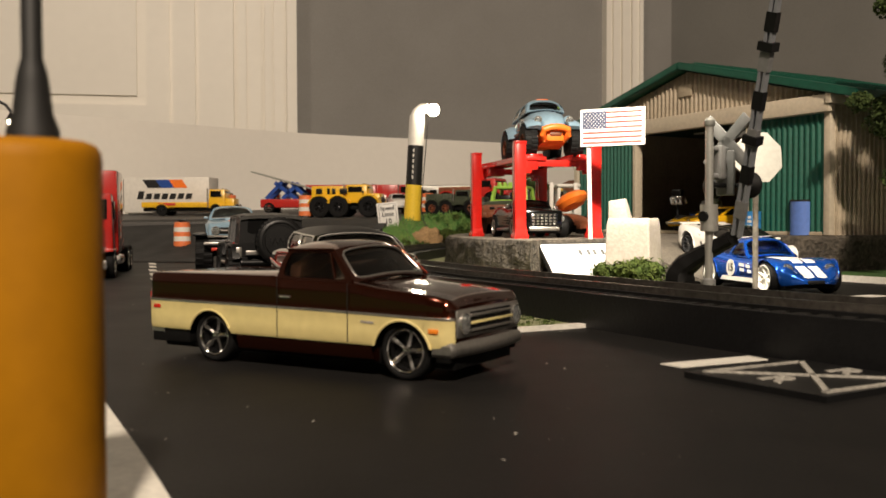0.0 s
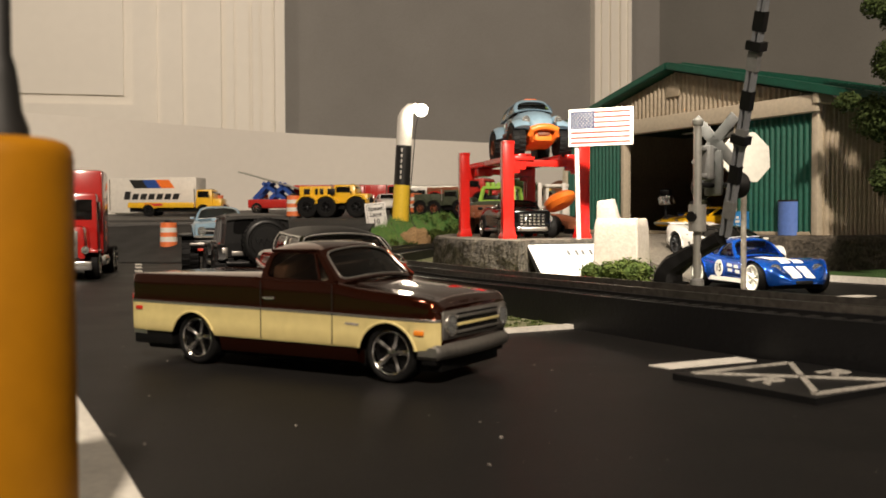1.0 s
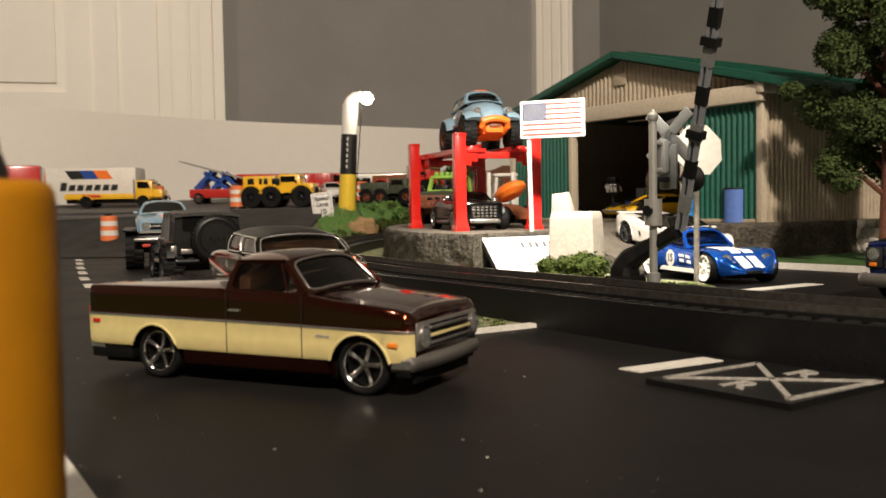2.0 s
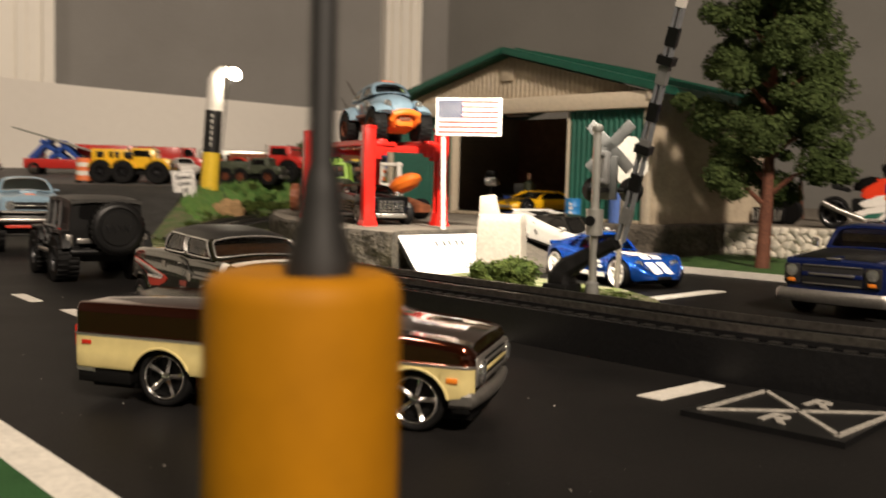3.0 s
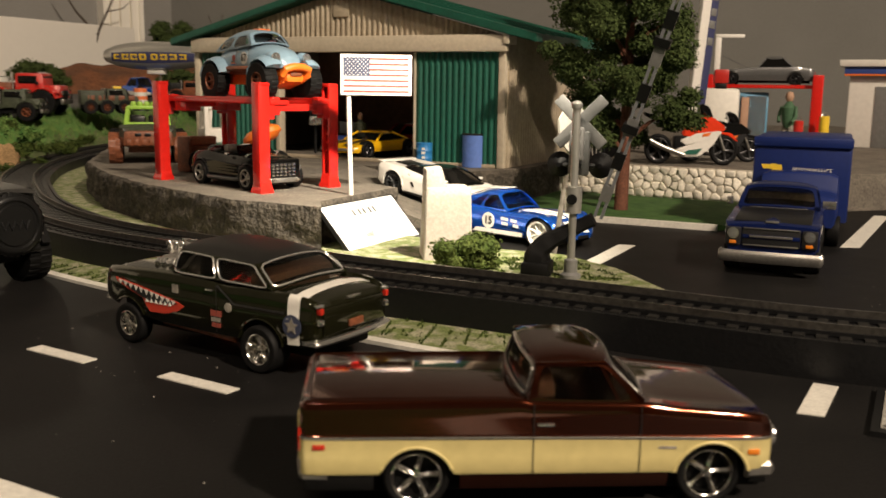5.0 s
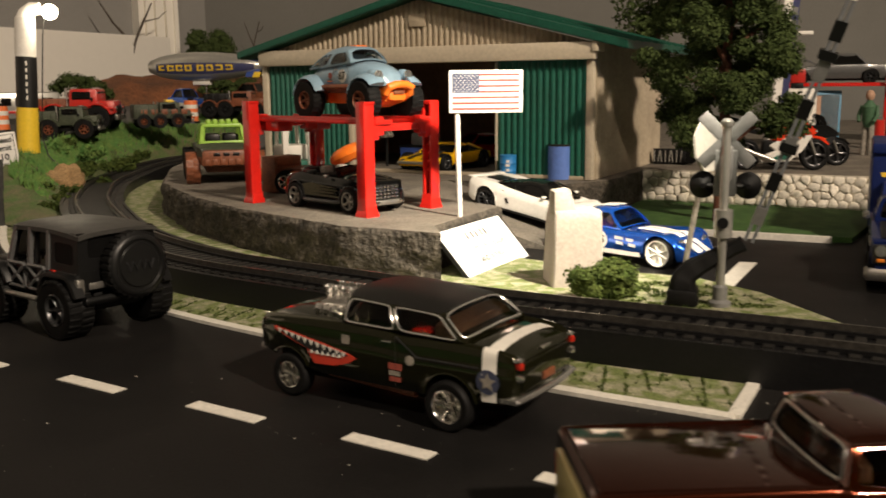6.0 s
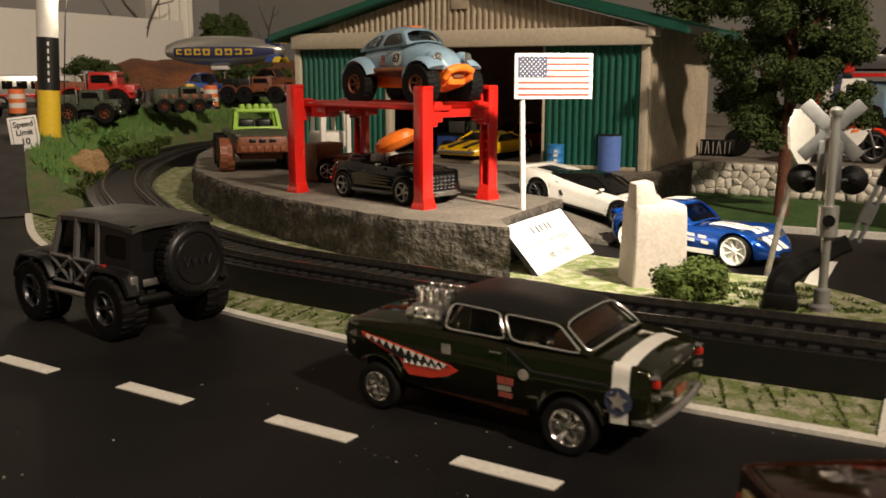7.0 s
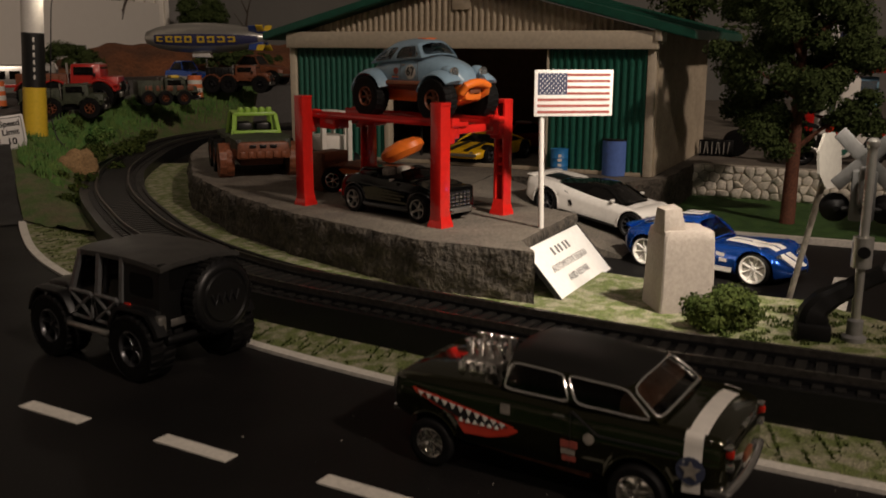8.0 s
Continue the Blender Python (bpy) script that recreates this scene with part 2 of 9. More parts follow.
def box(bm, x0, x1, y0, y1, z0, z1, bevel=0.0, mi=0, m=None, taper=1.0):
    """A box; taper narrows its top."""
    cx, cy = (x0 + x1) / 2, (y0 + y1) / 2
    vs = []
    for z, k in ((z0, 1.0), (z1, taper)):
        for x, y in ((x0, y0), (x1, y0), (x1, y1), (x0, y1)):
            vs.append(bm.verts.new((cx + (x - cx) * k, cy + (y - cy) * k, z)))
    fs = [bm.faces.new([vs[i] for i in q]) for q in ((3, 2, 1, 0), (4, 5, 6, 7), (0, 1, 5, 4), (1, 2, 6, 5), (2, 3, 7, 6), (3, 0, 4, 7))]
    for f in fs:
        f.material_index = mi
    if m is not None:
        bmesh.ops.transform(bm, matrix=m, verts=vs)
    if bevel:
        es = list({e for f in fs for e in f.edges})
        out = bmesh.ops.bevel(bm, geom=es, offset=bevel, segments=2, affect="EDGES", profile=0.5)
        for f in out["faces"]:
            f.material_index = mi
    return bm


def beam(bm, a, b, w, h, mi=0, up=(0, 0, 1), w2=None, h2=None):
    """A bar of section w by h from a to b."""
    a, b = Vector(a), Vector(b)
    d = (b - a).normalized()
    s = d.cross(Vector(up))
    if s.length < 1e-6:
        s = d.cross(Vector((1, 0, 0)))
    s.normalize()
    u = s.cross(d)
    rings = []
    for p, ww, hh in ((a, w, h), (b, w2 or w, h2 or h)):
        rings.append([bm.verts.new(p + s * ww / 2 * i + u * hh / 2 * j) for i, j in ((-1, -1), (1, -1), (1, 1), (-1, 1))])
    r, q = rings
    for f in (r[::-1], q, *[(r[i], r[(i + 1) % 4], q[(i + 1) % 4], q[i]) for i in range(4)]):
        bm.faces.new(f).material_index = mi
    return bm


def rod(bm, pts, r, seg=8, mi=0, caps=True, r_end=None):
    """A round bar along points."""
    pts = [Vector(p) for p in pts]
    rings = []
    for i, p in enumerate(pts):
        d = (pts[min(i + 1, len(pts) - 1)] - pts[max(i - 1, 0)]).normalized()
        s = d.cross(Vector((0, 0, 1)))
        if s.length < 1e-4:
            s = d.cross(Vector((1, 0, 0)))
        s.normalize()
        u = s.cross(d)
        rr = r if r_end is None else r + (r_end - r) * i / (len(pts) - 1)
        rings.append([bm.verts.new(p + (s * math.cos(k) + u * math.sin(k)) * rr) for k in (2 * math.pi * j / seg for j in range(seg))])
    skin(bm, rings, mi, caps)
    return bm


def skin(bm, rings, mi=0, caps=True, closed=True):
    n = len(rings[0])
    for a, b in zip(rings, rings[1:]):
        for i in range(n if closed else n - 1):
            j = (i + 1) % n
            bm.faces.new((a[i], a[j], b[j], b[i])).material_index = mi
    if caps:
        bm.faces.new(rings[0][::-1]).material_index = mi
        bm.faces.new(rings[-1]).material_index = mi


def lathe(bm, prof, seg=24, m=None, mi=0, caps=True):
    """Turns (radius, height) points round z."""
    vs, rings = [], []
    for r, z in prof:
        ring = [bm.verts.new((max(r, 1e-5) * math.cos(k), max(r, 1e-5) * math.sin(k), z)) for k in (2 * math.pi * j / seg for j in range(seg))]
        rings.append(ring)
        vs += ring
    skin(bm, rings, mi, caps=caps)
    if m is not None:
        bmesh.ops.transform(bm, matrix=m, verts=vs)
    return bm


def prism(bm, pts, z0, z1, mi=0, side=None):
    """A plan outline, raised from z0 to z1."""
    lo, hi = [bm.verts.new((x, y, z0)) for x, y in pts], [bm.verts.new((x, y, z1)) for x, y in pts]
    bm.faces.new(hi).material_index = mi
    bm.faces.new(lo[::-1]).material_index = mi
    for i in range(len(pts)):
        j = (i + 1) % len(pts)
        bm.faces.new((lo[i], lo[j], hi[j], hi[i])).material_index = mi if side is None else side
    return bm


def plate(bm, pts, depth, mi=0):
    """A flat outline of 3D points with thickness along its normal."""
    pts = [Vector(p) for p in pts]
    n = (pts[1] - pts[0]).cross(pts[2] - pts[1]).normalized() * depth
    a, b = [bm.verts.new(p) for p in pts], [bm.verts.new(p + n) for p in pts]
    bm.faces.new(b).material_index = mi
    bm.faces.new(a[::-1]).material_index = mi
    for i in range(len(pts)):
        j = (i + 1) % len(pts)
        bm.faces.new((a[i], a[j], b[j], b[i])).material_index = mi
    return bm


def glyphs(text, size, material, parent, m, name="lettering", bold=0.0, width=None, label=""):
    """Flat raised letters, turned into a mesh, centred at m."""
    cu = bpy.data.curves.new(name, "FONT")
    cu.body, cu.size, cu.align_x, cu.align_y, cu.extrude, cu.offset = text, size, "CENTER", "CENTER", size * 0.01, bold
    cu.resolution_u = 3
    tmp = new(name, cu)
    me = bpy.data.meshes.new_from_object(tmp.evaluated_get(bpy.context.evaluated_depsgraph_get()))
    bpy.data.objects.remove(tmp)
    me.materials.clear()
    me.materials.append(M[material])
    if width:
        xs = [v.co.x for v in me.vertices]
        k = width / (max(xs) - min(xs))
        me.transform(Matrix.Diagonal((k, 1, 1, 1)))
    ob = new(name, me)
    ob.parent, ob.matrix_basis = parent, m
    if label:
        tagged(ob, label)
    return ob


def smooth_line(pts, step):
    """A Catmull-Rom line through control points, at even steps."""
    P = [Vector(p) for p in pts]
    P = [2 * P[0] - P[1], *P, 2 * P[-1] - P[-2]]
    fine = []
    for a, b, c, d in zip(P, P[1:], P[2:], P[3:]):
        for i in range(24):
            t = i / 24
            fine.append(0.5 * (2 * b + (c - a) * t + (2 * a - 5 * b + 4 * c - d) * t * t + (3 * b - a - 3 * c + d) * t ** 3))
    fine.append(P[-2])
    out, left = [fine[0]], 0.0
    for a, b in zip(fine, fine[1:]):
        d = (b - a).length
        while left + d >= step:
            k = (step - left) / d
            a = a + (b - a) * k
            out.append(a)
            d, left = (b - a).length, 0.0
        left += d
    return out


def band(bm, line, off0, off1, z0, z1, mi=0):
    """A strip of given plan offsets beside a line, with thickness."""
    rings = []
    for i, p in enumerate(line):
        d = (line[min(i + 1, len(line) - 1)] - line[max(i - 1, 0)]).normalized()
        n = Vector((-d.y, d.x, 0))
        rings.append([bm.verts.new((p.x + n.x * o, p.y + n.y * o, z)) for o, z in ((off0, z0), (off1, z0), (off1, z1), (off0, z1))])
    skin(bm, rings, mi)
    return bm


def heading(x, y, z, degrees, rx=0, ry=0):
    return Matrix.Translation((x, y, z)) @ Euler((radians(rx), radians(ry), radians(degrees))).to_matrix().to_4x4()


# ---- room and table ----
def structure(name, bm, material, label, category, smooth=False):
    return tagged(part(name, bm, material, smooth=smooth), label, category, kind="structure")


def slab_wall(name, a, b, z0, z1, thick, material, label):
    """An upright wall from a to b in plan, its thickness to the left of that way."""
    a, b = Vector((*a, 0)), Vector((*b, 0))
    d = (b - a).normalized()
    n = Vector((-d.y, d.x, 0)) * thick
    bm = B()
    prism(bm, [(a.x, a.y), (b.x, b.y), (b.x + n.x, b.y + n.y), (a.x + n.x, a.y + n.y)], z0, z1)
    return structure(name, bm, material, label, "wall")


WL, WC = Vector((-0.523, 1.327)), Vector((0.06, 1.565))
wd = (WC - WL).normalized()
wn = Vector((-wd.y, wd.x))
far_left = WL - wd * 1.3
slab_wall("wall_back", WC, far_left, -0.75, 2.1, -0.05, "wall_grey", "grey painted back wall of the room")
right_d = Vector((0.80, -0.60))
far_right = WC + right_d * 2.2
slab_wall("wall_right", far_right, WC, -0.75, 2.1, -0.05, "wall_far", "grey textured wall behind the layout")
rear_r, rear_l = far_right + Vector((-1.5, -2.0)), far_left + Vector((0.1, -2.2))
slab_wall("wall_side", rear_r, far_right, -0.75, 2.1, -0.05, "room_white", "plain pale wall of the room")
slab_wall("wall_rear", rear_l, rear_r, -0.75, 2.1, -0.05, "room_white", "plain pale wall behind the table")
slab_wall("wall_left", far_left, rear_l, -0.75, 2.1, -0.05, "room_white", "plain pale wall of the room")
for nm, z, lab in (("floor", -0.75, "plain floor of the room"), ("ceiling", 2.1, "plain pale ceiling of the room")):
    bm = B()
    box(bm, -2.6, 2.6, -2.4, 2.4, z - 0.05, z)
    structure(nm, bm, "room_white", lab, nm)


def wall_trim(name, s0, s1, z0, z1, steps, label):
    """A moulded door casing on the back wall: upright strips of several depths."""
    bm = B()
    for k0, k1, dep in steps:
        a, b = WL + wd * (s0 + (s1 - s0) * k0), WL + wd * (s0 + (s1 - s0) * k1)
        prism(bm, [(a.x, a.y), (b.x, b.y), (b.x - wn.x * dep, b.y - wn.y * dep), (a.x - wn.x * dep, a.y - wn.y * dep)], z0, z1)
    return structure(name, bm, "trim_cream", label, "trim")


DOOR_S, DOOR_Z = -0.222, 0.205
COL0 = (Vector((-0.041, 1.484)) - WL).dot(wd)
wall_trim("trim", COL0, COL0 + 0.064, -0.3, 1.55,
          ((0, 0.12, 0.02), (0.12, 0.2, 0.013), (0.2, 0.38, 0.018), (0.38, 0.45, 0.012), (0.45, 0.65, 0.018), (0.65, 0.72, 0.012),
           (0.72, 0.9, 0.018), (0.9, 1, 0.022)), "cream fluted casing strip against the grey wall")
wall_trim("trim_door", -0.188, 0.0, -0.3, 1.55,
          ((0, 0.03, 0.012), (0.03, 0.20, 0.024), (0.20, 0.23, 0.018), (0.23, 0.50, 0.025), (0.50, 0.54, 0.008), (0.54, 0.60, 0.030), (0.60, 0.62, 0.020), (0.62, 0.72, 0.026), (0.72, 0.745, 0.012), (0.745, 0.80, 0.036),
           (0.80, 0.82, 0.024), (0.82, 0.90, 0.034), (0.90, 0.92, 0.020), (0.92, 1, 0.042)),
          "cream moulded door casing")
bm = B()
for s0, s1, z0, z1, dep in ((-0.9, DOOR_S, -0.3, 1.55, 0.006), (DOOR_S, -0.188, -0.3, 1.55, 0.014), (-0.9, DOOR_S, -0.3, DOOR_Z, 0.014), (-0.9, DOOR_S - 0.014, DOOR_Z + 0.014, 1.5, 0.0105)):
    a, b = WL + wd * s0, WL + wd * s1
    prism(bm, [(a.x, a.y), (b.x, b.y), (b.x - wn.x * dep, b.y - wn.y * dep), (a.x - wn.x * dep, a.y - wn.y * dep)], z0, z1)
structure("door_1", bm, "trim_cream", "cream painted panelled door", "door")

# white backdrop board along the table's far edge
bm = B()
bl = [Vector((-0.95, 0.47, 0)), Vector((-0.661, 0.809, 0)), Vector((-0.4447, 1.1046, 0)), Vector((-0.242, 1.279, 0)), Vector((-0.067, 1.4385, 0)), Vector((0.0, 1.50, 0))]
bl = smooth_line(bl, 0.05)
band(bm, bl, 0, 0.006, -0.02, 0.146)
structure("backdrop_board", bm, "board_white", "white card backdrop standing behind the layout", "backdrop", smooth=True)

# ---- ground ----
bm = B()
box(bm, -1.3, 1.3, -0.6, 1.7, -0.03, 0.0)
structure("road", bm, "asphalt", "smooth black asphalt road and yard surface", "road")
bm = B()
for x, y in ((-1.1, -0.5), (1.1, -0.5), (1.1, 1.1), (-1.1, 1.1)):
    box(bm, x - 0.03, x + 0.03, y - 0.03, y + 0.03, -0.75, -0.03)
structure("table", bm, "room_white", "plain legs of the layout table", "table")

EDGE = [(-0.33, 0.375), (-0.2102, 0.2111), (-0.1566, 0.1391), (-0.117, 0.0873), (-0.0759, 0.033), (-0.02, -0.045), (0.06, -0.16)]
edge = smooth_line([(x, y, 0) for x, y in EDGE], 0.008)
bm = B()
band(bm, edge, -0.0065, 0, 0.0, 0.00025)
structure("edge_line", bm, "line_white", "white painted edge line beside the road", "road marking")
bm = B()
band(bm, edge, -0.4, -0.0065, 0.0, 0.0004)
structure("felt", bm, "felt_green", "dark green felt ground beside the road", "grass")

# centre dashes
DASH = Vector((0.0264, -0.0338, 0))
dd = Vector((0.556, -0.831, 0))
spots = [Vector((-0.1850, 0.2637, 0)) + DASH * k for k in range(-1, 4)]
spots += [Vector((-0.2335, 0.331, 0)), Vector((-0.2565, 0.371, 0)), Vector((-0.279, 0.412, 0)), Vector((-0.301, 0.452, 0)), Vector((-0.323, 0.493, 0)), Vector((-0.344, 0.532, 0))]
for i, p in enumerate(spots):
    d = dd if i < 5 else Vector((-0.5, 0.866, 0))
    n = Vector((-d.y, d.x, 0))
    bm = B()
    q = [p + d * (a * 0.0104 + (0.0010 if i < 5 else 0)) + n * b * 0.0022 for a, b in ((-1, -1), (1, -0.8), (1, 1), (-1, 0.9))]
    prism(bm, [(v.x, v.y) for v in q], 0.0, 0.00025)
    tagged(structure("lane_dash", bm, "line_white", "white dash of the road's centre line", "road marking"), group="centre dashes")


def marking(name, pts, label, material="line_white", h=0.00025):
    bm = B()
    prism(bm, pts, 0.0, h)
    return structure(name, bm, material, label, "road marking")


marking("stop_line", [(-0.0227, 0.1315), (-0.019, 0.1278), (-0.0012, 0.1408), (-0.0044, 0.145)], "white stop stripe before the railway")
marking("bay_line", [(0.0245, 0.2865), (0.028, 0.281), (0.0683, 0.3135), (0.063, 0.3178)], "white parking bay stripe")
marking("bay_line_far", [(0.150, 0.281), (0.157, 0.277), (0.255, 0.346), (0.250, 0.351)], "white parking bay stripe")
marking("yard_curve", [(0.006, 0.288), (0.014, 0.287), (0.0215, 0.272), (0.0225, 0.256), (0.0195, 0.255), (0.0175, 0.270)], "white curved edge stripe")
marking("yard_edge", [(-0.035, 0.313), (-0.0325, 0.310), (0.012, 0.286), (0.0125, 0.290)], "white edge stripe beside the verge")

# plate with crossing letters
plate_thing = thing("crossing_plate", Matrix.Identity(4), "black plate with white crossing letters and frame lines on the road", "plate")
PC = [(-0.0192, 0.1166), (0.0005, 0.0958), (0.0212, 0.1150), (0.0042, 0.1352)]
bm = B()
prism(bm, PC, 0.0, 0.0011)
part("base", bm, "black_plastic", plate_thing, smooth=False)
o, ex, ey = Vector((*PC[0], 0.0011)), Vector((PC[3][0] - PC[0][0], PC[3][1] - PC[0][1], 0)), Vector((PC[1][0] - PC[0][0], PC[1][1] - PC[0][1], 0))


def pl(u, v):
    return o + ex * u + ey * v


for a, b in (((0.08, 0.08), (0.9, 0.08)), ((0.1, 0.08), (0.9, 0.92)), ((0.9, 0.08), (0.1, 0.92)), ((0.08, 0.92), (0.9, 0.92)), ((0.08, 0.08), (0.08, 0.92)), ((0.9, 0.08), (0.9, 0.92))):
    if a[0] == b[0]:
        continue
    bm = B()
    beam(bm, pl(*a) + Vector((0, 0, 0.0001)), pl(*b) + Vector((0, 0, 0.0001)), 0.0011, 0.0004)
    part("line", bm, "worn_white", plate_thing, smooth=False)
ang = math.degrees(math.atan2(ex.y, ex.x))
for u, v in ((0.22, 0.5), (0.78, 0.5)):
    c = pl(u, v)
    glyphs("R", 0.0085, "worn_white", plate_thing, heading(c.x, c.y, 0.00125, ang - 90), "letter", bold=0.00025)

# ---- railway ----
TRACK = [(0.30, -0.02), (0.15, 0.06), (0.082, 0.1), (0.034, 0.137), (0.006, 0.163), (-0.026, 0.203), (-0.053, 0.236), (-0.0766, 0.2655), (-0.107, 0.314), (-0.137, 0.364),
         (-0.155, 0.415), (-0.165, 0.468), (-0.168, 0.52), (-0.1687, 0.567), (-0.166, 0.61), (-0.157, 0.675), (-0.139, 0.741), (-0.112, 0.817), (-0.075, 0.88), (0.0, 0.945), (0.1, 0.99)]
line = smooth_line([(x, y, 0) for x, y in TRACK], 0.0048)
railway = thing("railway_track", Matrix.Identity(4), "black model railway track with steel rails on a raised roadbed", "railway track")
bm = B()
band(bm, line, -0.0168, 0.0168, 0.0, 0.0086)
part("roadbed", bm, "roadbed", railway)
for s in (-1, 1):
    bm = B()
    band(bm, line, s * 0.0160 - 0.0008, s * 0.0160 + 0.0008, 0.0086, 0.0093)
    part("bed_edge", bm, "roadbed", railway)
for s in (-1, 1):
    bm = B()
    band(bm, line, s * 0.0084 - 0.0004, s * 0.0084 + 0.0004, 0.0098, 0.0116)
    part("rail", bm, "rail", railway)
    bm = B()
    band(bm, line, s * 0.0084 - 0.0013, s * 0.0084 + 0.0013, 0.0088, 0.0099)
    part("rail_foot", bm, "roadbed", railway)
tie_me = None
for i, p in enumerate(line[1:-1], 1):
    d = line[i + 1] - line[i - 1]
    if tie_me is None:
        bm = B()
        box(bm, -0.0013, 0.0013, -0.0126, 0.0126, 0.0086, 0.0091)
        tie_me = part("tie", bm, "tie", railway, smooth=False)
        tie = tie_me
    else:
        tie = new("tie", tie_me.data)
        tie.parent = railway
    tie.matrix_basis = heading(p.x, p.y, 0, math.degrees(math.atan2(d.y, d.x)) + random.uniform(-1, 1))

# verge between road and railway
VERGE = [(-0.0398, 0.1935), (-0.0585, 0.1785), (-0.0835, 0.2115), (-0.1085, 0.2495), (-0.1365, 0.2925), (-0.161, 0.3375), (-0.188, 0.40), (-0.207, 0.47), (-0.2125, 0.54), (-0.212, 0.63)]


def back_line(off):
    out = []
    for i in range(1, len(line) - 1):
        p, d = line[i], (line[i + 1] - line[i - 1]).normalized()
        out.append((p.x - d.y * off, p.y + d.x * off))
    return out


outer = [q for q in back_line(0.0160) if -0.2 < q[0] < -0.043 and 0.19 < q[1] < 0.64]
bm = B()
prism(bm, VERGE[1:] + [q for q in reversed(outer)] + [VERGE[0]], 0.0, 0.0006)
bmesh.ops.triangulate(bm, faces=bm.faces)
structure("verge_strip", bm, "verge", "patchy green and sandy strip beside the railway", "grass")
bm = B()
vl = smooth_line([(x, y, 0) for x, y in VERGE[1:]], 0.006)
band(bm, vl, -0.0012, 0.0022, 0.0, 0.0010)
vl2 = [Vector((*VERGE[1], 0)), Vector((*VERGE[0], 0))]
band(bm, vl2, -0.0012, 0.0016, 0.0, 0.0011)
structure("verge_border", bm, "line_white", "white border along the grass strip", "trim")

# inner verge, from the slab to the railway
inner = [q for q in back_line(-0.0160) if q[0] < 0.02 and 0.2 < q[1] < 0.75]
SLAB_EDGE = [(-0.0655, 0.3225), (-0.0923, 0.3537), (-0.1165, 0.421), (-0.1295, 0.48), (-0.1332, 0.552), (-0.1246, 0.61), (-0.114, 0.66), (-0.09, 0.73)]
bm = B()
prism(bm, inner + [(-0.08, 0.74), (-0.06, 0.70), (-0.07, 0.40), (-0.02, 0.35), (0.000, 0.31), (0.018, 0.29), (0.022, 0.26), (0.01, 0.19)], 0.0, 0.0034)
bmesh.ops.triangulate(bm, faces=bm.faces)
structure("verge_inner", bm, "verge", "sunlit patchy grass between slab and railway", "grass")

# concrete slab that carries the workshop
SLAB = [(-0.0655, 0.3225), (-0.0608, 0.3395), (-0.014, 0.3775), (-0.035, 0.448), (0.010, 0.492), (0.052, 0.440), (0.088, 0.4475), (0.165, 0.511), (0.16, 0.70), (-0.04, 0.80)] + SLAB_EDGE[:0:-1]
bm = B()
ring = []
for a, b in zip(SLAB, SLAB[1:] + SLAB[:1]):
    a, b = Vector((*a, 0)), Vector((*b, 0))
    k = max(1, int((b - a).length / 0.0022))
    ring += [a + (b - a) * i / k for i in range(k)]
rows = []
cen = Vector((0.0, 0.5, 0))
for j, z in enumerate((0.0, 0.002, 0.004, 0.006, 0.008, 0.010, 0.012, 0.014, 0.016, 0.0178, 0.0193, 0.0204)):
    row = []
    for p in ring:
        v = Vector((p.x, p.y, z))
        w = noise.noise(Vector((p.x * 120, p.y * 120, z * 220))) * 0.0015 + noise.noise(Vector((p.x * 400, p.y * 400, z * 500))) * 0.0011
        out = (p - cen).normalized()
        row.append(bm.verts.new(v + out * (w + (0.0 if j < 10 else (-0.0004, -0.0013)[j - 10]))))
    rows.append(row)
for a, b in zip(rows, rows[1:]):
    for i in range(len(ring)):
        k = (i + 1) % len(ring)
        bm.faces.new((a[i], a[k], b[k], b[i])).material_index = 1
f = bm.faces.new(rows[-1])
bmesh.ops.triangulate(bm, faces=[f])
tagged(part("concrete_slab", bm, ("slab_top", "slab_side_shaded"), smooth=True), "raised rough concrete yard slab with a broken edge", "slab", kind="structure")
bm = B()
v = [bm.verts.new(p) for p in ((-0.035, 0.448, 0.0203), (0.010, 0.492, 0.0203), (0.064, 0.420, 0.0012), (0.008, 0.376, 0.0012),
                               (-0.035, 0.448, 0.0), (0.010, 0.492, 0.0), (0.064, 0.420, 0.0), (0.008, 0.376, 0.0))]
for q in ((0, 1, 2, 3), (4, 7, 6, 5), (0, 4, 5, 1), (1, 5, 6, 2), (2, 6, 7, 3), (3, 7, 4, 0)):
    bm.faces.new([v[i] for i in q])
structure("ramp_slab", bm, "slab_top", "grey concrete ramp down to the yard", "ramp")

# lawn, kerb line, stone wall and terrace
LAWN = [(0.061, 0.4165), (0.138, 0.3315), (0.222, 0.386), (0.137, 0.489), (0.086, 0.4475)]
bm = B()
prism(bm, LAWN, 0.0, 0.0025)
structure("lawn", bm, "lawn", "bright green model grass lawn", "grass")
bm = B()
band(bm, smooth_line([(0.058, 0.4185, 0), (0.10, 0.372, 0), (0.137, 0.3295, 0)], 0.01), -0.0022, 0.0014, 0.0, 0.0028)
structure("kerb", bm, "line_white", "white kerb along the lawn", "kerb")
S0, S1 = Vector((0.1372, 0.4888, 0)), Vector((0.232, 0.374, 0))
sd = (S1 - S0).normalized()
sn = Vector((sd.y, -sd.x, 0))
if sn.dot(Vector((-1, -1, 0))) < 0:
    sn = -sn
bm = B()
prism(bm, [(S0.x, S0.y), (S1.x, S1.y), (0.75, 0.30), (0.85, 0.95), (0.30, 1.10), (0.165, 0.60)], 0.0, 0.0205)
structure("terrace", bm, "slab_top", "grey raised forecourt behind the stone wall", "pavement")
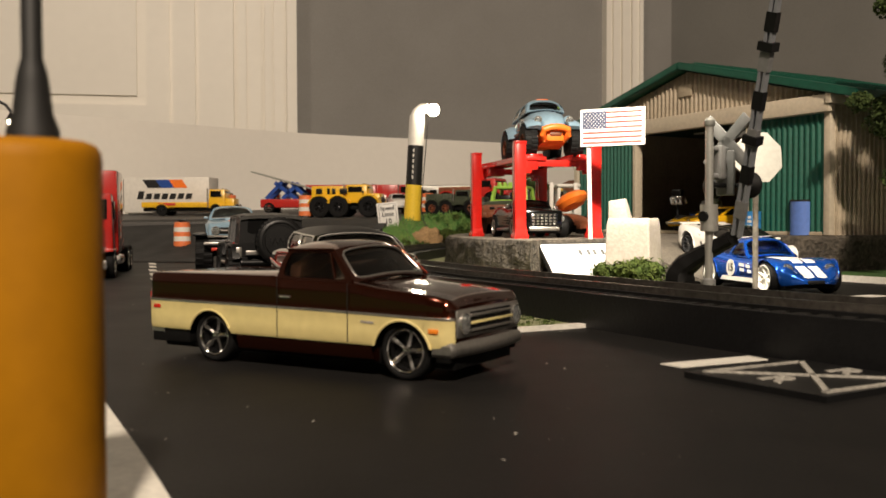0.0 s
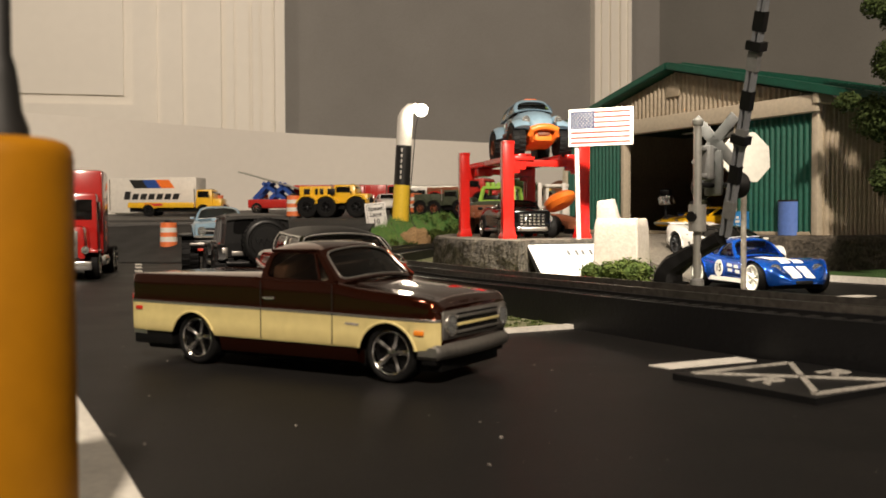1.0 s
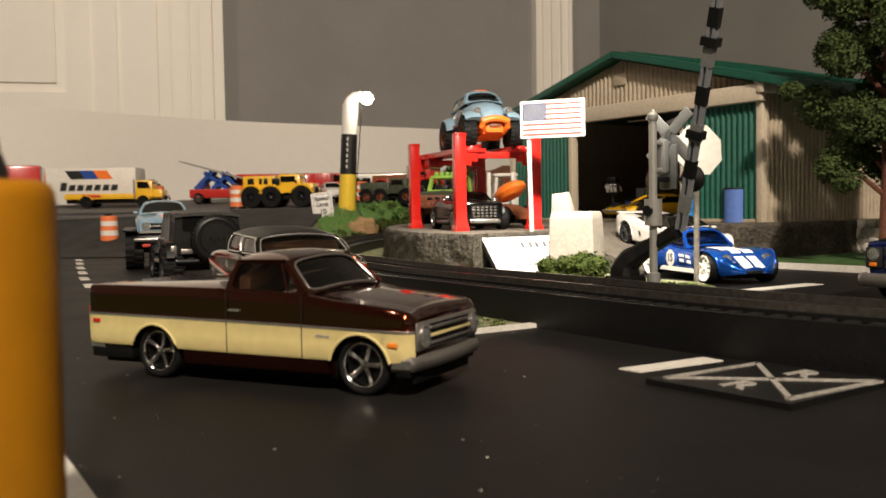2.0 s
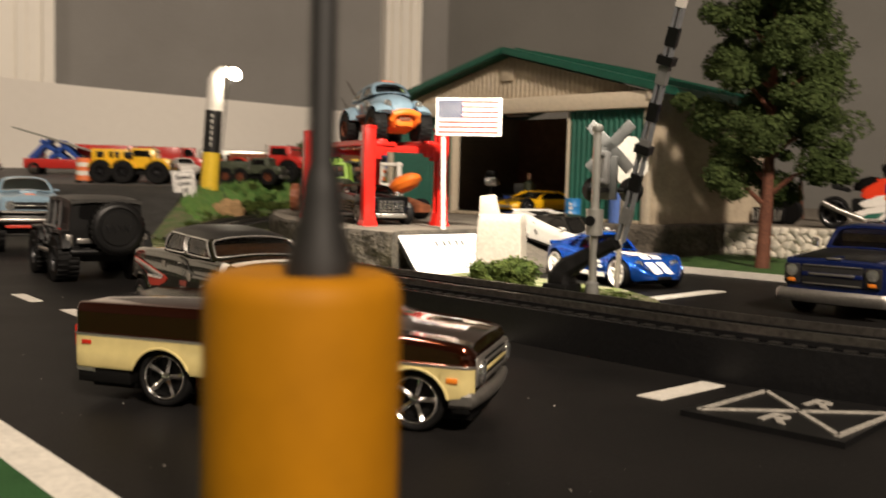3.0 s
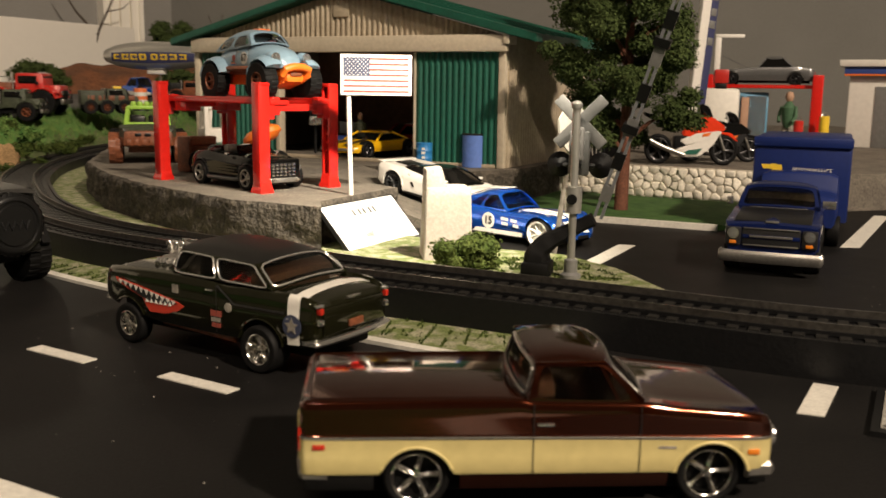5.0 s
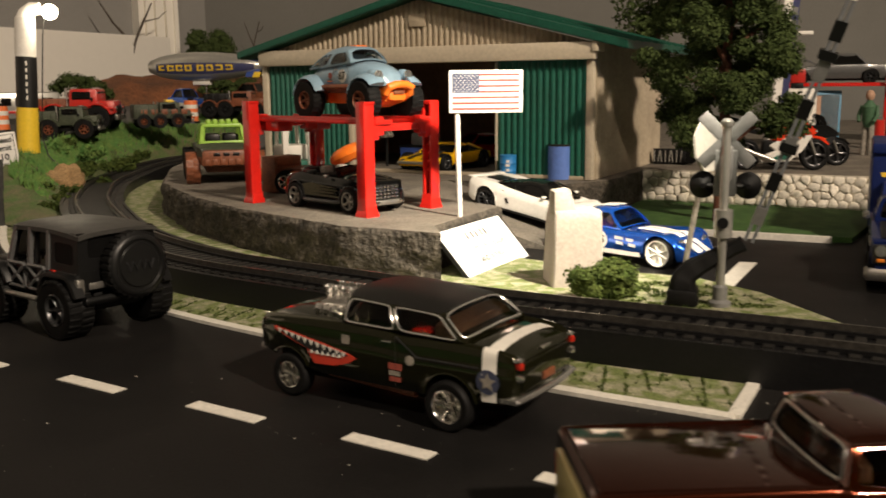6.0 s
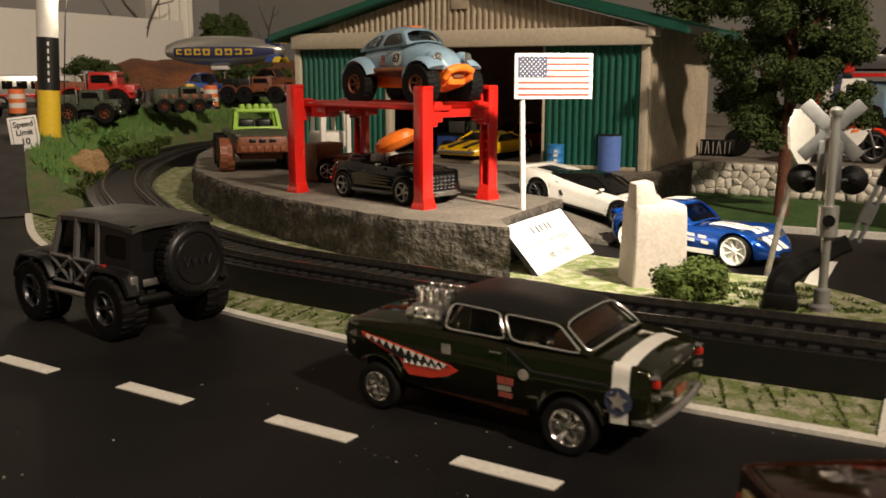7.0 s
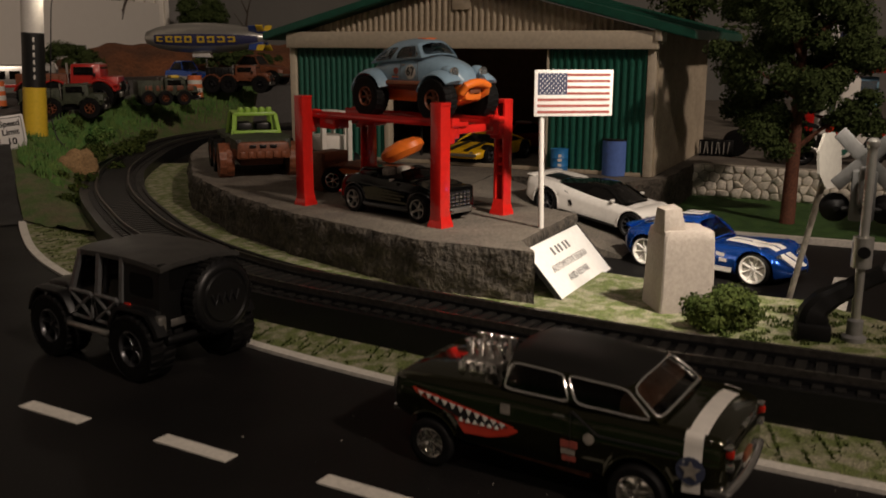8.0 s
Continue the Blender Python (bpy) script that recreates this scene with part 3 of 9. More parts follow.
stone_wall = thing("stone_wall", Matrix.Identity(4), "low pale field-stone retaining wall below the forecourt", "wall", kind="structure")
bm = B()
prism(bm, [(p.x, p.y) for p in (S0 - sn * 0.002, S1 - sn * 0.002, S1 + sn * 0.0012, S0 + sn * 0.0012)], 0.0, 0.0208)
part("core", bm, "mortar", stone_wall, smooth=False)
LW = (S1 - S0).length
Z0, Z1 = 0.0028, 0.0206
seeds, rs = [], random.Random(31)
for i in range(27):
    for j in range(4):
        seeds.append(Vector(((i + 0.5 + 0.5 * (j % 2) - 0.25 + rs.uniform(-0.36, 0.36)) * LW / 27, Z0 + (j + 0.5 + rs.uniform(-0.30, 0.30)) * (Z1 - Z0) / 4)))


def clip(poly, mid, way):
    """The part of an outline on this side of a line."""
    out = []
    for a, b in zip(poly, poly[1:] + poly[:1]):
        da, db = (a - mid).dot(way), (b - mid).dot(way)
        if da <= 0:
            out.append(a)
        if da * db < 0:
            out.append(a + (b - a) * (da / (da - db)))
    return out


for c in seeds:
    cell = [Vector((0, Z0)), Vector((LW, Z0)), Vector((LW, Z1)), Vector((0, Z1))]
    for d in seeds:
        if d is not c and (d - c).length < 0.022:
            cell = clip(cell, (c + d) / 2, d - c)
    if len(cell) < 3:
        continue
    mid = sum(cell, Vector((0, 0))) / len(cell)
    outline = []
    for a, b in zip(cell, cell[1:] + cell[:1]):
        for k in (0.18, 0.5, 0.82):
            p = a + (b - a) * k
            outline.append(mid + (p - mid) * rs.uniform(0.86, 0.95))
    bm, rings, prot = B(), [], rs.uniform(0.0006, 0.0014)
    tilt = Vector((rs.uniform(-0.12, 0.12), rs.uniform(-0.12, 0.12)))
    for dep, k in ((0.0, 1.0), (prot * 0.65, 0.96), (prot, 0.70)):
        rings.append([bm.verts.new(S0 + sd * (mid.x + (q.x - mid.x) * k) + sn * (0.0012 + dep + (q - mid).dot(tilt) * (1 if dep else 0)) + Vector((0, 0, mid.y + (q.y - mid.y) * k))) for q in outline])
    skin(bm, rings)
    part("stone", bm, "stone", stone_wall)

# ---- far ground on the upper level ----
FAR = [(-1.0, 0.50), (-0.60, 0.62), (-0.30, 0.685), (-0.235, 0.700), (-0.196, 0.726), (-0.172, 0.80), (-0.125, 0.905), (-0.06, 0.985), (0.03, 1.05), (0.3, 1.13)]


def far_z(y):
    return 0.0243 + 0.04 * (max(y, 0.56) - 0.56)


bm = B()
front = smooth_line([(x, y, 0) for x, y in FAR], 0.012)
rows = []
for k in range(16):
    row = []
    for p in front:
        y = p.y + (1.75 - p.y) * (k / 15) ** 1.6
        row.append(bm.verts.new((p.x, y, far_z(y))))
    rows.append(row)
skin(bm, rows, caps=False, closed=False)
low = [bm.verts.new((v.co.x, v.co.y, 0)) for v in rows[0]]
skin(bm, [low, rows[0]], caps=False, closed=False)
structure("upper_ground", bm, "far_asphalt", "grey gravelled upper yard behind the railway", "ground", smooth=True)

# dark road ramp up to it
bm = B()
rows = []
for k in range(9):
    t = k / 8
    row = []
    for x0, x1 in ((-0.80, -0.80), (-0.60, -0.62), (-0.45, -0.45), (-0.35, -0.345), (-0.27, -0.265), (-0.2125, -0.2165)):
        x = x0 + (x1 - x0) * t
        y0, y1 = 0.548 + 0.012 * (x + 0.8), 0.66 + (x + 0.8) * 0.10
        y = y0 + (y1 - y0) * t
        row.append(bm.verts.new((x, y, 0.0006 + (far_z(y1) + 0.0006) * (t * t * (3 - 2 * t)))))
    rows.append(row)
skin(bm, rows, caps=False, closed=False)
low = [bm.verts.new((r[-1].co.x, r[-1].co.y, -0.001)) for r in rows]
skin(bm, [low, [r[-1] for r in rows]], caps=False, closed=False)
structure("road_ramp", bm, "ramp_paper", "black road surface climbing to the upper yard", "ramp", smooth=True)

# grassy bank between railway and upper yard
outer2 = [Vector((*q, 0)) for q in back_line(0.0165) if q[1] > 0.50 and q[0] < 0.0]
topl = smooth_line([(-0.2125, 0.56, 0), (-0.2145, 0.62, 0), (-0.2150, 0.68, 0), (-0.197, 0.728, 0), (-0.171, 0.802, 0), (-0.124, 0.908, 0), (-0.058, 0.99, 0), (0.03, 1.052, 0)], 0.004)
bm = B()
rows = []
N = 90
for i in range(N + 1):
    a, b = outer2[int(i / N * (len(outer2) - 1))], topl[int(i / N * (len(topl) - 1))]
    row = []
    for j in range(13):
        t = j / 12
        p = a + (b - a) * t
        zt = far_z(b.y) + 0.001 if b.y > 0.70 else max(0.0015, (b.y - 0.56) / 0.14 * 0.028)
        z = 0.004 + (zt - 0.004) * (t ** 0.8)
        z += noise.noise(Vector((p.x * 90, p.y * 90, 3))) * 0.0022 * math.sin(math.pi * t)
        row.append(bm.verts.new((p.x, p.y, z)))
    rows.append(row)
skin(bm, rows, caps=False, closed=False)
structure("grass_bank", bm, "earth", "grassy earth bank above the railway", "grass", smooth=True)

# distant red desert ridge in front of the backdrop
bm = B()
rows = []
for i in range(61):
    x = -0.16 + 0.62 * i / 60
    y = 1.20 + 0.10 * i / 60
    h = 0.050 + 0.020 * min(1, i / 6) + 0.006 * noise.noise(Vector((x * 14, 0, 1))) + 0.003 * noise.noise(Vector((x * 50, 0, 2)))
    row = []
    for j in range(9):
        t = j / 8
        row.append(bm.verts.new((x, y + 0.10 * t - 0.008 * noise.noise(Vector((x * 30, t * 4, 5))), far_z(y) - 0.003 + (h - 0.03) * (t ** 0.35))))
    rows.append(row)
skin(bm, rows, caps=False, closed=False)
structure("desert_ridge", bm, "mesa", "rust-red rocky desert ridge behind the parked trucks", "hill", smooth=True)


# ---- workshop hangar ----
FM = Matrix(((-0.63394, -0.77338, 0, 0.0785), (0.77338, -0.63394, 0, 0.4520), (0, 0, 1, 0), (0, 0, 0, 1)))
hangar = thing("workshop_hangar", FM, "tan and green corrugated workshop hangar with open sliding doors", "hangar")
W, APEX, DEEP = 0.2166, 0.1051, -0.135


def roof_z(s):
    return 0.1205 - 0.254 * abs(s - APEX)


def ribbed(bm, s0, s1, low, high, y, pitch, depth, axis=0, mi=0):
    """A ribbed sheet along s; low and high give its edges; axis 1 runs it along y at s = y."""
    n = max(2, int(abs(s1 - s0) / pitch * 4))
    rows = []
    for i in range(n + 1):
        s = s0 + (s1 - s0) * i / n
        d = depth if i % 4 in (0, 1) else 0.0
        q = (lambda z, o: (s, y + o + d, z)) if axis == 0 else (lambda z, o: (y - o - d, s, z))
        rows.append([bm.verts.new(q(low(s), 0)), bm.verts.new(q(high(s), 0)), bm.verts.new(q(high(s), -0.002)), bm.verts.new(q(low(s), -0.002))])
    skin(bm, rows, mi)


bm = B()
ribbed(bm, 0.0, W, lambda s: 0.090, lambda s: roof_z(s) - 0.001, 0.0, 0.0036, 0.0013)
part("gable", bm, "hangar_tan", hangar, smooth=False)
bm = B()
box(bm, -0.002, W, 0.0009, 0.0065, 0.0840, 0.0932, 0.0008)
part("door_beam", bm, "hangar_tan_light", hangar)
bm = B()
box(bm, -0.004, -0.0005, -0.004, 0.0075, 0.0880, 0.0945, 0.0005)
part("beam_end", bm, "hangar_tan_light", hangar)
bm = B()
ribbed(bm, 0.0038, 0.0550, lambda s: 0.0215, lambda s: 0.0845, 0.0012, 0.0037, 0.0011)
part("sliding_door", bm, "hangar_green", hangar, smooth=False)
bm = B()
ribbed(bm, 0.1535, 0.2120, lambda s: 0.0215, lambda s: 0.0845, 0.0012, 0.0037, 0.0011)
part("sliding_door", bm, "hangar_green", hangar, smooth=False)
for a, b in ((-0.0005, 0.0035), (0.1500, 0.1530), (0.2125, 0.2166), (0.0552, 0.0562)):
    bm = B()
    box(bm, a, b, -0.003, 0.0030, 0.0206, 0.0845, 0.0004)
    part("door_post", bm, "hangar_tan_light", hangar)
bm = B()
box(bm, 0.1000, 0.1110, 0.0009, 0.0022, 0.1045, 0.1115, 0.0004)
part("gable_vent", bm, "hangar_tan", hangar)
bm = B()
box(bm, 0.0045, 0.2120, -0.0005, 0.0025, 0.0205, 0.0225, 0.0003)
part("door_sill", bm, "hangar_tan", hangar)
bm = B()
ribbed(bm, -0.001, DEEP, lambda s: 0.0206, lambda s: 0.0925, 0.0, 0.0036, 0.0012, axis=1)
part("side_wall", bm, "hangar_tan", hangar, smooth=False)
bm = B()
box(bm, 0.2140, 0.2160, DEEP, -0.004, 0.0206, 0.0925)
part("side_wall", bm, "hangar_tan", hangar, smooth=False)
bm = B()
box(bm, 0.0, W, DEEP - 0.002, DEEP, 0.0206, 0.0925)
part("rear_wall", bm, "hangar_dark", hangar, smooth=False)
bm = B()
box(bm, 0.003, 0.2135, DEEP + 0.001, -0.004, 0.0206, 0.0210)
part("inner_floor", bm, "slab_top", hangar, smooth=False)
for s0, s1 in ((APEX, -0.020), (APEX, 0.2315)):
    bm = B()
    z0, z1 = roof_z(s0), roof_z(s1)
    v = [bm.verts.new(p) for p in ((s0, 0.009, z0), (s1, 0.009, z1), (s1, DEEP - 0.008, z1), (s0, DEEP - 0.008, z0),
                                   (s0, 0.009, z0 + 0.0045), (s1, 0.009, z1 + 0.0045), (s1, DEEP - 0.008, z1 + 0.0045), (s0, DEEP - 0.008, z0 + 0.0045))]
    for q in ((3, 2, 1, 0), (4, 5, 6, 7), (0, 1, 5, 4), (1, 2, 6, 5), (2, 3, 7, 6), (3, 0, 4, 7)):
        bm.faces.new([v[i] for i in q])
    bmesh.ops.bevel(bm, geom=bm.edges[:], offset=0.0006, segments=2, affect="EDGES")
    part("roof", bm, "roof_green", hangar)
for s0, s1 in ((APEX, -0.020), (APEX, 0.2315)):
    for k in range(9):
        y = -0.006 - k * 0.015
        bm = B()
        beam(bm, (s0, y, roof_z(s0) + 0.0050), (s1, y, roof_z(s1) + 0.0050), 0.0012, 0.0012)
        part("roof_seam", bm, "roof_green", hangar)
bm = B()
box(bm, 0.1300, 0.1480, -0.05, -0.046, 0.0870, 0.0880, 0.0002)
part("strip_light", bm, "far_white", hangar)


# ---- vehicles: how they are made ----
def curve(pts):
    xs, zs = [p[0] for p in pts], [p[1] for p in pts]
    return lambda x: float(np.interp(x, xs, zs))


SECTION = {}


def body(parent, top, low, half, wheels=(), shoulder=0.75, crown=0.0004, paint="black_gloss", lower=None, split=None, name="body", label="", n=52, tuck=0.93, edge=0.9):
    """A lofted car body: top and low lines, half widths, arches cut over the wheels; below split it takes the lower colour."""
    ft, fl, fh = curve(top), curve(low), curve(half)
    fs = curve(split) if split else None
    x0, x1 = half[0][0], half[-1][0]
    xs = set(np.linspace(x0, x1, n).tolist())
    for wx, wz, wr in wheels:
        xs |= {wx + wr * math.cos(a) for a in np.linspace(0, math.pi, 13)} | {wx - wr - 1e-5, wx + wr + 1e-5}
    xs = sorted(x for x in xs if x0 <= x <= x1)
    bm = B()
    rings = []

    def section(x):
        b, t, w = fl(x), ft(x), fh(x)
        for wx, wz, wr in wheels:
            if abs(x - wx) <= wr:
                b = max(b, wz + math.sqrt(max(0, wr * wr - (x - wx) ** 2)))
        b = min(b, t - 0.0006)
        s = fl(x) + (t - fl(x)) * shoulder
        zs = [b, fl(x) + (s - fl(x)) * 0.5, fs(x) if fs else fl(x) + (s - fl(x)) * 0.6, s, s + (t - s) * 0.75, t, t + crown]
        ws = [w * (tuck if b <= fl(x) + 0.0003 else 0.99), w, w, w * 0.985, w * (edge + 0.045), w * edge * 0.82, 0.0]
        for i in range(1, 7):
            zs[i] = max(zs[i], zs[i - 1] + 0.00002)
        half_ring = list(zip(ws, zs))
        return [Vector((x, -a, z)) for a, z in half_ring] + [Vector((x, a, z)) for a, z in half_ring[-2::-1]]

    SECTION[parent.name] = section
    for x in xs:
        rings.append([bm.verts.new(p) for p in section(x)])
    for a, b in zip(rings, rings[1:]):
        for i in range(12):
            f = bm.faces.new((a[i], a[i + 1], b[i + 1], b[i]))
            f.material_index = 1 if lower and i in (0, 1, 10, 11) else 0
    for r in (rings[0], rings[-1]):
        f = bm.faces.new(r)
    return part(name, bm, (paint, lower) if lower else paint, parent, label)


def body_band(parent, name, material, x0, x1, lift=0.00015, label="", n=5, i0=1, i1=11):
    """A painted band that wraps the body from side to side."""
    bm = B()
    section = SECTION[parent.name]
    rows = []
    for x in np.linspace(x0, x1, n):
        r = section(float(x))
        mid = Vector((float(x), 0, r[0].z * 0.5 + r[6].z * 0.5))
        rows.append([bm.verts.new(p + Vector((0, p.y, p.z - mid.z)).normalized() * lift) for p in r[i0:i1 + 1]])
    skin(bm, rows, caps=False, closed=False)
    return part(name, bm, material, parent, label)


def chassis(parent, x0, x1, w, z0, z1, material="deep_black", name="chassis"):
    bm = B()
    box(bm, x0, x1, -w, w, z0, z1, 0.0004)
    return part(name, bm, material, parent)


def cabin(parent, bf, rf, rr, br, zf, zb, zr, wb, wr, paint, roof=None, pillars=(), p=0.0010, crown=0.0006, glass="window", trim=None, rear_open=False, thick=0.0011):
    """Roof, pillars and panes; bf, br: base of the front and rear glass; rf, rr: the roof's ends."""
    bm = B()
    rows = []
    for i in range(9):
        u = i / 8
        x = rr + (rf - rr) * u
        end = 1 - (2 * u - 1) ** 4 * 0.7
        row = []
        for j in range(9):
            v = j / 4 - 1
            row.append(bm.verts.new((x, v * wr * (0.94 + 0.06 * end), zr + crown * (1 - abs(v) ** 2.4) * 1.0 * end + crown * end * 0.5 - (0.0010 if abs(v) == 1 else 0))))
        rows.append(row)
    skin(bm, rows, caps=False, closed=False)
    geo = bmesh.ops.extrude_face_region(bm, geom=bm.faces[:])
    for v in geo["geom"]:
        if isinstance(v, bmesh.types.BMVert):
            v.co.z -= thick
    part("roof", bm, roof or paint, parent)
    bases = [(bf, zf, rf), (br, zb, rr)]
    for px, pw in pillars:
        k = (px - br) / (bf - br)
        bases.append((px, zb + (zf - zb) * k, px + (rf + rr - bf - br) / 2 * 0.25))
    for (xb, z, xt) in bases:
        for s in (-1, 1):
            bm = B()
            beam(bm, (xb, s * wb, z - 0.0004), (xt, s * wr * 0.96, zr - thick * 0.3), p, p * 1.2, up=(1, 0, 0))
            part("pillar", bm, trim or paint, parent)
    zt, e = zr - thick * 0.7, 0.0002
    bm = B()
    plate(bm, [(bf, -wb + e, zf), (bf, wb - e, zf), (rf, wr * 0.95, zt), (rf, -wr * 0.95, zt)], 0.0003)
    part("windscreen", bm, glass, parent)
    if not rear_open:
        bm = B()
        plate(bm, [(br, wb - e, zb), (br, -wb + e, zb), (rr, -wr * 0.95, zt), (rr, wr * 0.95, zt)], 0.0003)
        part("rear_window", bm, glass, parent)
    for s in (-1, 1):
        bm = B()
        q = [(br, s * (wb - e * 2), zb), (bf, s * (wb - e * 2), zf), (rf, s * (wr * 0.95 - e), zt), (rr, s * (wr * 0.95 - e), zt)]
        plate(bm, q if s < 0 else q[::-1], 0.0003)
        part("side_window", bm, glass, parent)
    bm = B()
    box(bm, br + (rr - br) * 0.6, rr + (rf - rr) * 0.55, -wb * 0.8, wb * 0.8, min(zf, zb) - 0.002, zb + (zr - zb) * 0.35, 0.0006)
    part("seats", bm, "black_plastic", parent)


WHEELS = {}


def wheel(parent, x, y, z, r, w, rim="chrome", spokes=5, tyre="tyre", rim_k=0.66, knobs=0, deep=0.25):
    """A wheel with its rounded tyre, stepped rim and ridged spokes; y < 0 is the right-hand side."""
    key = (r, w, rim, spokes, tyre, rim_k, knobs, deep)
    if key not in WHEELS:
        turn = Matrix.Rotation(radians(-90), 4, "X")
        R = r * rim_k
        t = B()
        lathe(t, [(R, -w / 2), (r * 0.90, -w / 2), (r * 0.97, -w * 0.44), (r, -w * 0.34), (r, w * 0.34), (r * 0.975, w * 0.43), (r * 0.92, w * 0.49), (R + (r - R) * 0.45, w * 0.50), (R + r * 0.03, w * 0.47), (R, w * 0.42), (R, -w * 0.4)], 36, turn)
        if knobs:
            n, rings = knobs * 6, []
            for i in range(n):
                a, lug = 2 * math.pi * i / n, i % 6 < 4
                ring = []
                for yy, k in ((-0.52, 0.93), (-0.50, 1.025 if lug else 0.99), (-0.06, 1.035 if lug else 0.99), (0.0, 1.0), (0.06, 0.99 if lug else 1.035), (0.50, 0.99 if lug else 1.025), (0.52, 0.93), (0.0, 0.90)):
                    ring.append(t.verts.new((r * k * math.cos(a), w * yy, r * k * math.sin(a))))
                rings.append(ring)
            skin(t, rings + rings[:1], caps=False)
        b = B()
        lathe(b, [(R, -w * 0.4), (R, w * 0.47), (R * 0.955, w * 0.49), (R * 0.90, w * 0.45), (R * 0.87, w * 0.30)], 30, turn, caps=False)
        lathe(b, [(R * 0.87, -w * 0.3), (R * 0.87, w * 0.30), (R * 0.84, w * deep * 0.2), (R * 0.2, w * deep * 0.2), (R * 0.2, -w * 0.3)], 30, turn, mi=1)
        hub = B()
        lathe(hub, [(R * 0.25, -w * 0.4), (R * 0.25, w * 0.26), (R * 0.21, w * 0.34), (R * 0.12, w * 0.36), (R * 0.10, w * 0.41), (0.0, w * 0.43)], 16, turn)
        k0, k1 = (0.135, 0.15) if spokes < 7 else (0.07, 0.08)
        for i in range(spokes):
            a = 2 * math.pi * i / spokes
            ca, sa = math.cos(a), math.sin(a)
            rings = []
            for q, wd_, top_ in ((0.16, k0, 0.33), (0.45, k0 * 0.95, 0.31), (0.75, k1, 0.35), (0.93, k1 * 1.1, 0.42)):
                rings.append([hub.verts.new((R * (q * ca - e * sa), w * h_, R * (q * sa + e * ca))) for e, h_ in ((-wd_, top_ - 0.16), (-wd_ * 0.75, top_ - 0.03), (0, top_ + 0.03), (wd_ * 0.75, top_ - 0.03), (wd_, top_ - 0.16))])
            skin(hub, rings)
        hub_ob, t_ob, b_ob = part("wheel", hub, "rim_chrome" if rim == "chrome" else rim), part("tyre", t, tyre), part("rim", b, ("rim_chrome", "deep_black") if rim == "chrome" else (rim, "deep_black" if deep < 0.5 else rim))
        WHEELS[key] = (hub_ob.data, t_ob.data, b_ob.data)
        for o in (hub_ob, t_ob, b_ob):
            bpy.data.objects.remove(o)
    hub_me, t_me, b_me = WHEELS[key]
    h = new("wheel", hub_me)
    h.parent, h.matrix_basis = parent, pose(x, y, z, 0, 0, 180 if y < 0 else 0) @ Matrix.Rotation(x * 300, 4, "Y")
    for nm, me in (("tyre", t_me), ("rim", b_me)):
        o = new(nm, me)
        o.parent = h
    return h


def axle_pair(parent, x, y, z, r, w, **k):
    for s in (-1, 1):
        wheel(parent, x, s * y, z, r, w, **k)


def lump(parent, name, material, x0, x1, y0, y1, z0, z1, bevel=0.0004, label="", m=None, taper=1.0):
    bm = B()
    box(bm, x0, x1, y0, y1, z0, z1, bevel, m=m, taper=taper)
    return part(name, bm, material, parent, label)


def lamp_disc(parent, name, material, x, y, z, r, depth=0.0008, ring="chrome"):
    bm = B()
    lathe(bm, [(r, 0), (r, depth * 0.8), (r * 0.7, depth), (0, depth)], 16, pose(x, y, z, 0, 90))
    o = part(name, bm, material, parent)
    bm = B()
    lathe(bm, [(r * 0.99, -0.0002), (r * 1.18, -0.0002), (r * 1.18, depth * 0.7), (r * 0.99, depth * 0.7)], 16, pose(x, y, z, 0, 90))
    part("rim", bm, ring, o)
    return o


def decal(parent, name, material, outline, y, thick=0.00012, label=""):
    """A thin print on a side: outline in (x, z)."""
    bm = B()
    s = 1 if y > 0 else -1
    q = [(a, y, b) for a, b in outline]
    a = [bm.verts.new(p) for p in q]
    b = [bm.verts.new((p[0], p[1] + s * thick, p[2])) for p in q]
    bm.faces.new(a)
    bm.faces.new(b[::-1])
    for i in range(len(q)):
        j = (i + 1) % len(q)
        bm.faces.new((a[i], a[j], b[j], b[i]))
    return part(name, bm, material, parent, label, smooth=False)


def disc_outline(x, z, r, n=18):
    return [(x + r * math.cos(2 * math.pi * i / n), z + r * math.sin(2 * math.pi * i / n)) for i in range(n)]


SIDE_R = Euler((radians(90), 0, 0)).to_matrix().to_4x4()


def side_text(parent, text, size, material, x, y, z, **k):
    m = Matrix.Translation((x, y, z)) @ (SIDE_R if y < 0 else Matrix.Rotation(radians(180), 4, "Z") @ SIDE_R)
    return glyphs(text, size, material, parent, m, **k)


def flow(pts):
    """A smooth line through (x, value) points that never overshoots."""
    xs, ys = [p[0] for p in pts], [p[1] for p in pts]
    h = [b - a for a, b in zip(xs, xs[1:])]
    d = [(b - a) / k for a, b, k in zip(ys, ys[1:], h)]
    m = [d[0]] + [0.0 if p * q <= 0 else 2 * p * q / (p + q) for p, q in zip(d, d[1:])] + [d[-1]]

    def at(x):
        x = min(max(x, xs[0]), xs[-1])
        i = max(k for k in range(len(h)) if xs[k] <= x)
        t = (x - xs[i]) / h[i]
        return ((1 + 2 * t) * (1 - t) ** 2 * ys[i] + t * (1 - t) ** 2 * h[i] * m[i] + t * t * (3 - 2 * t) * ys[i + 1] + t * t * (t - 1) * h[i] * m[i + 1])

    return at


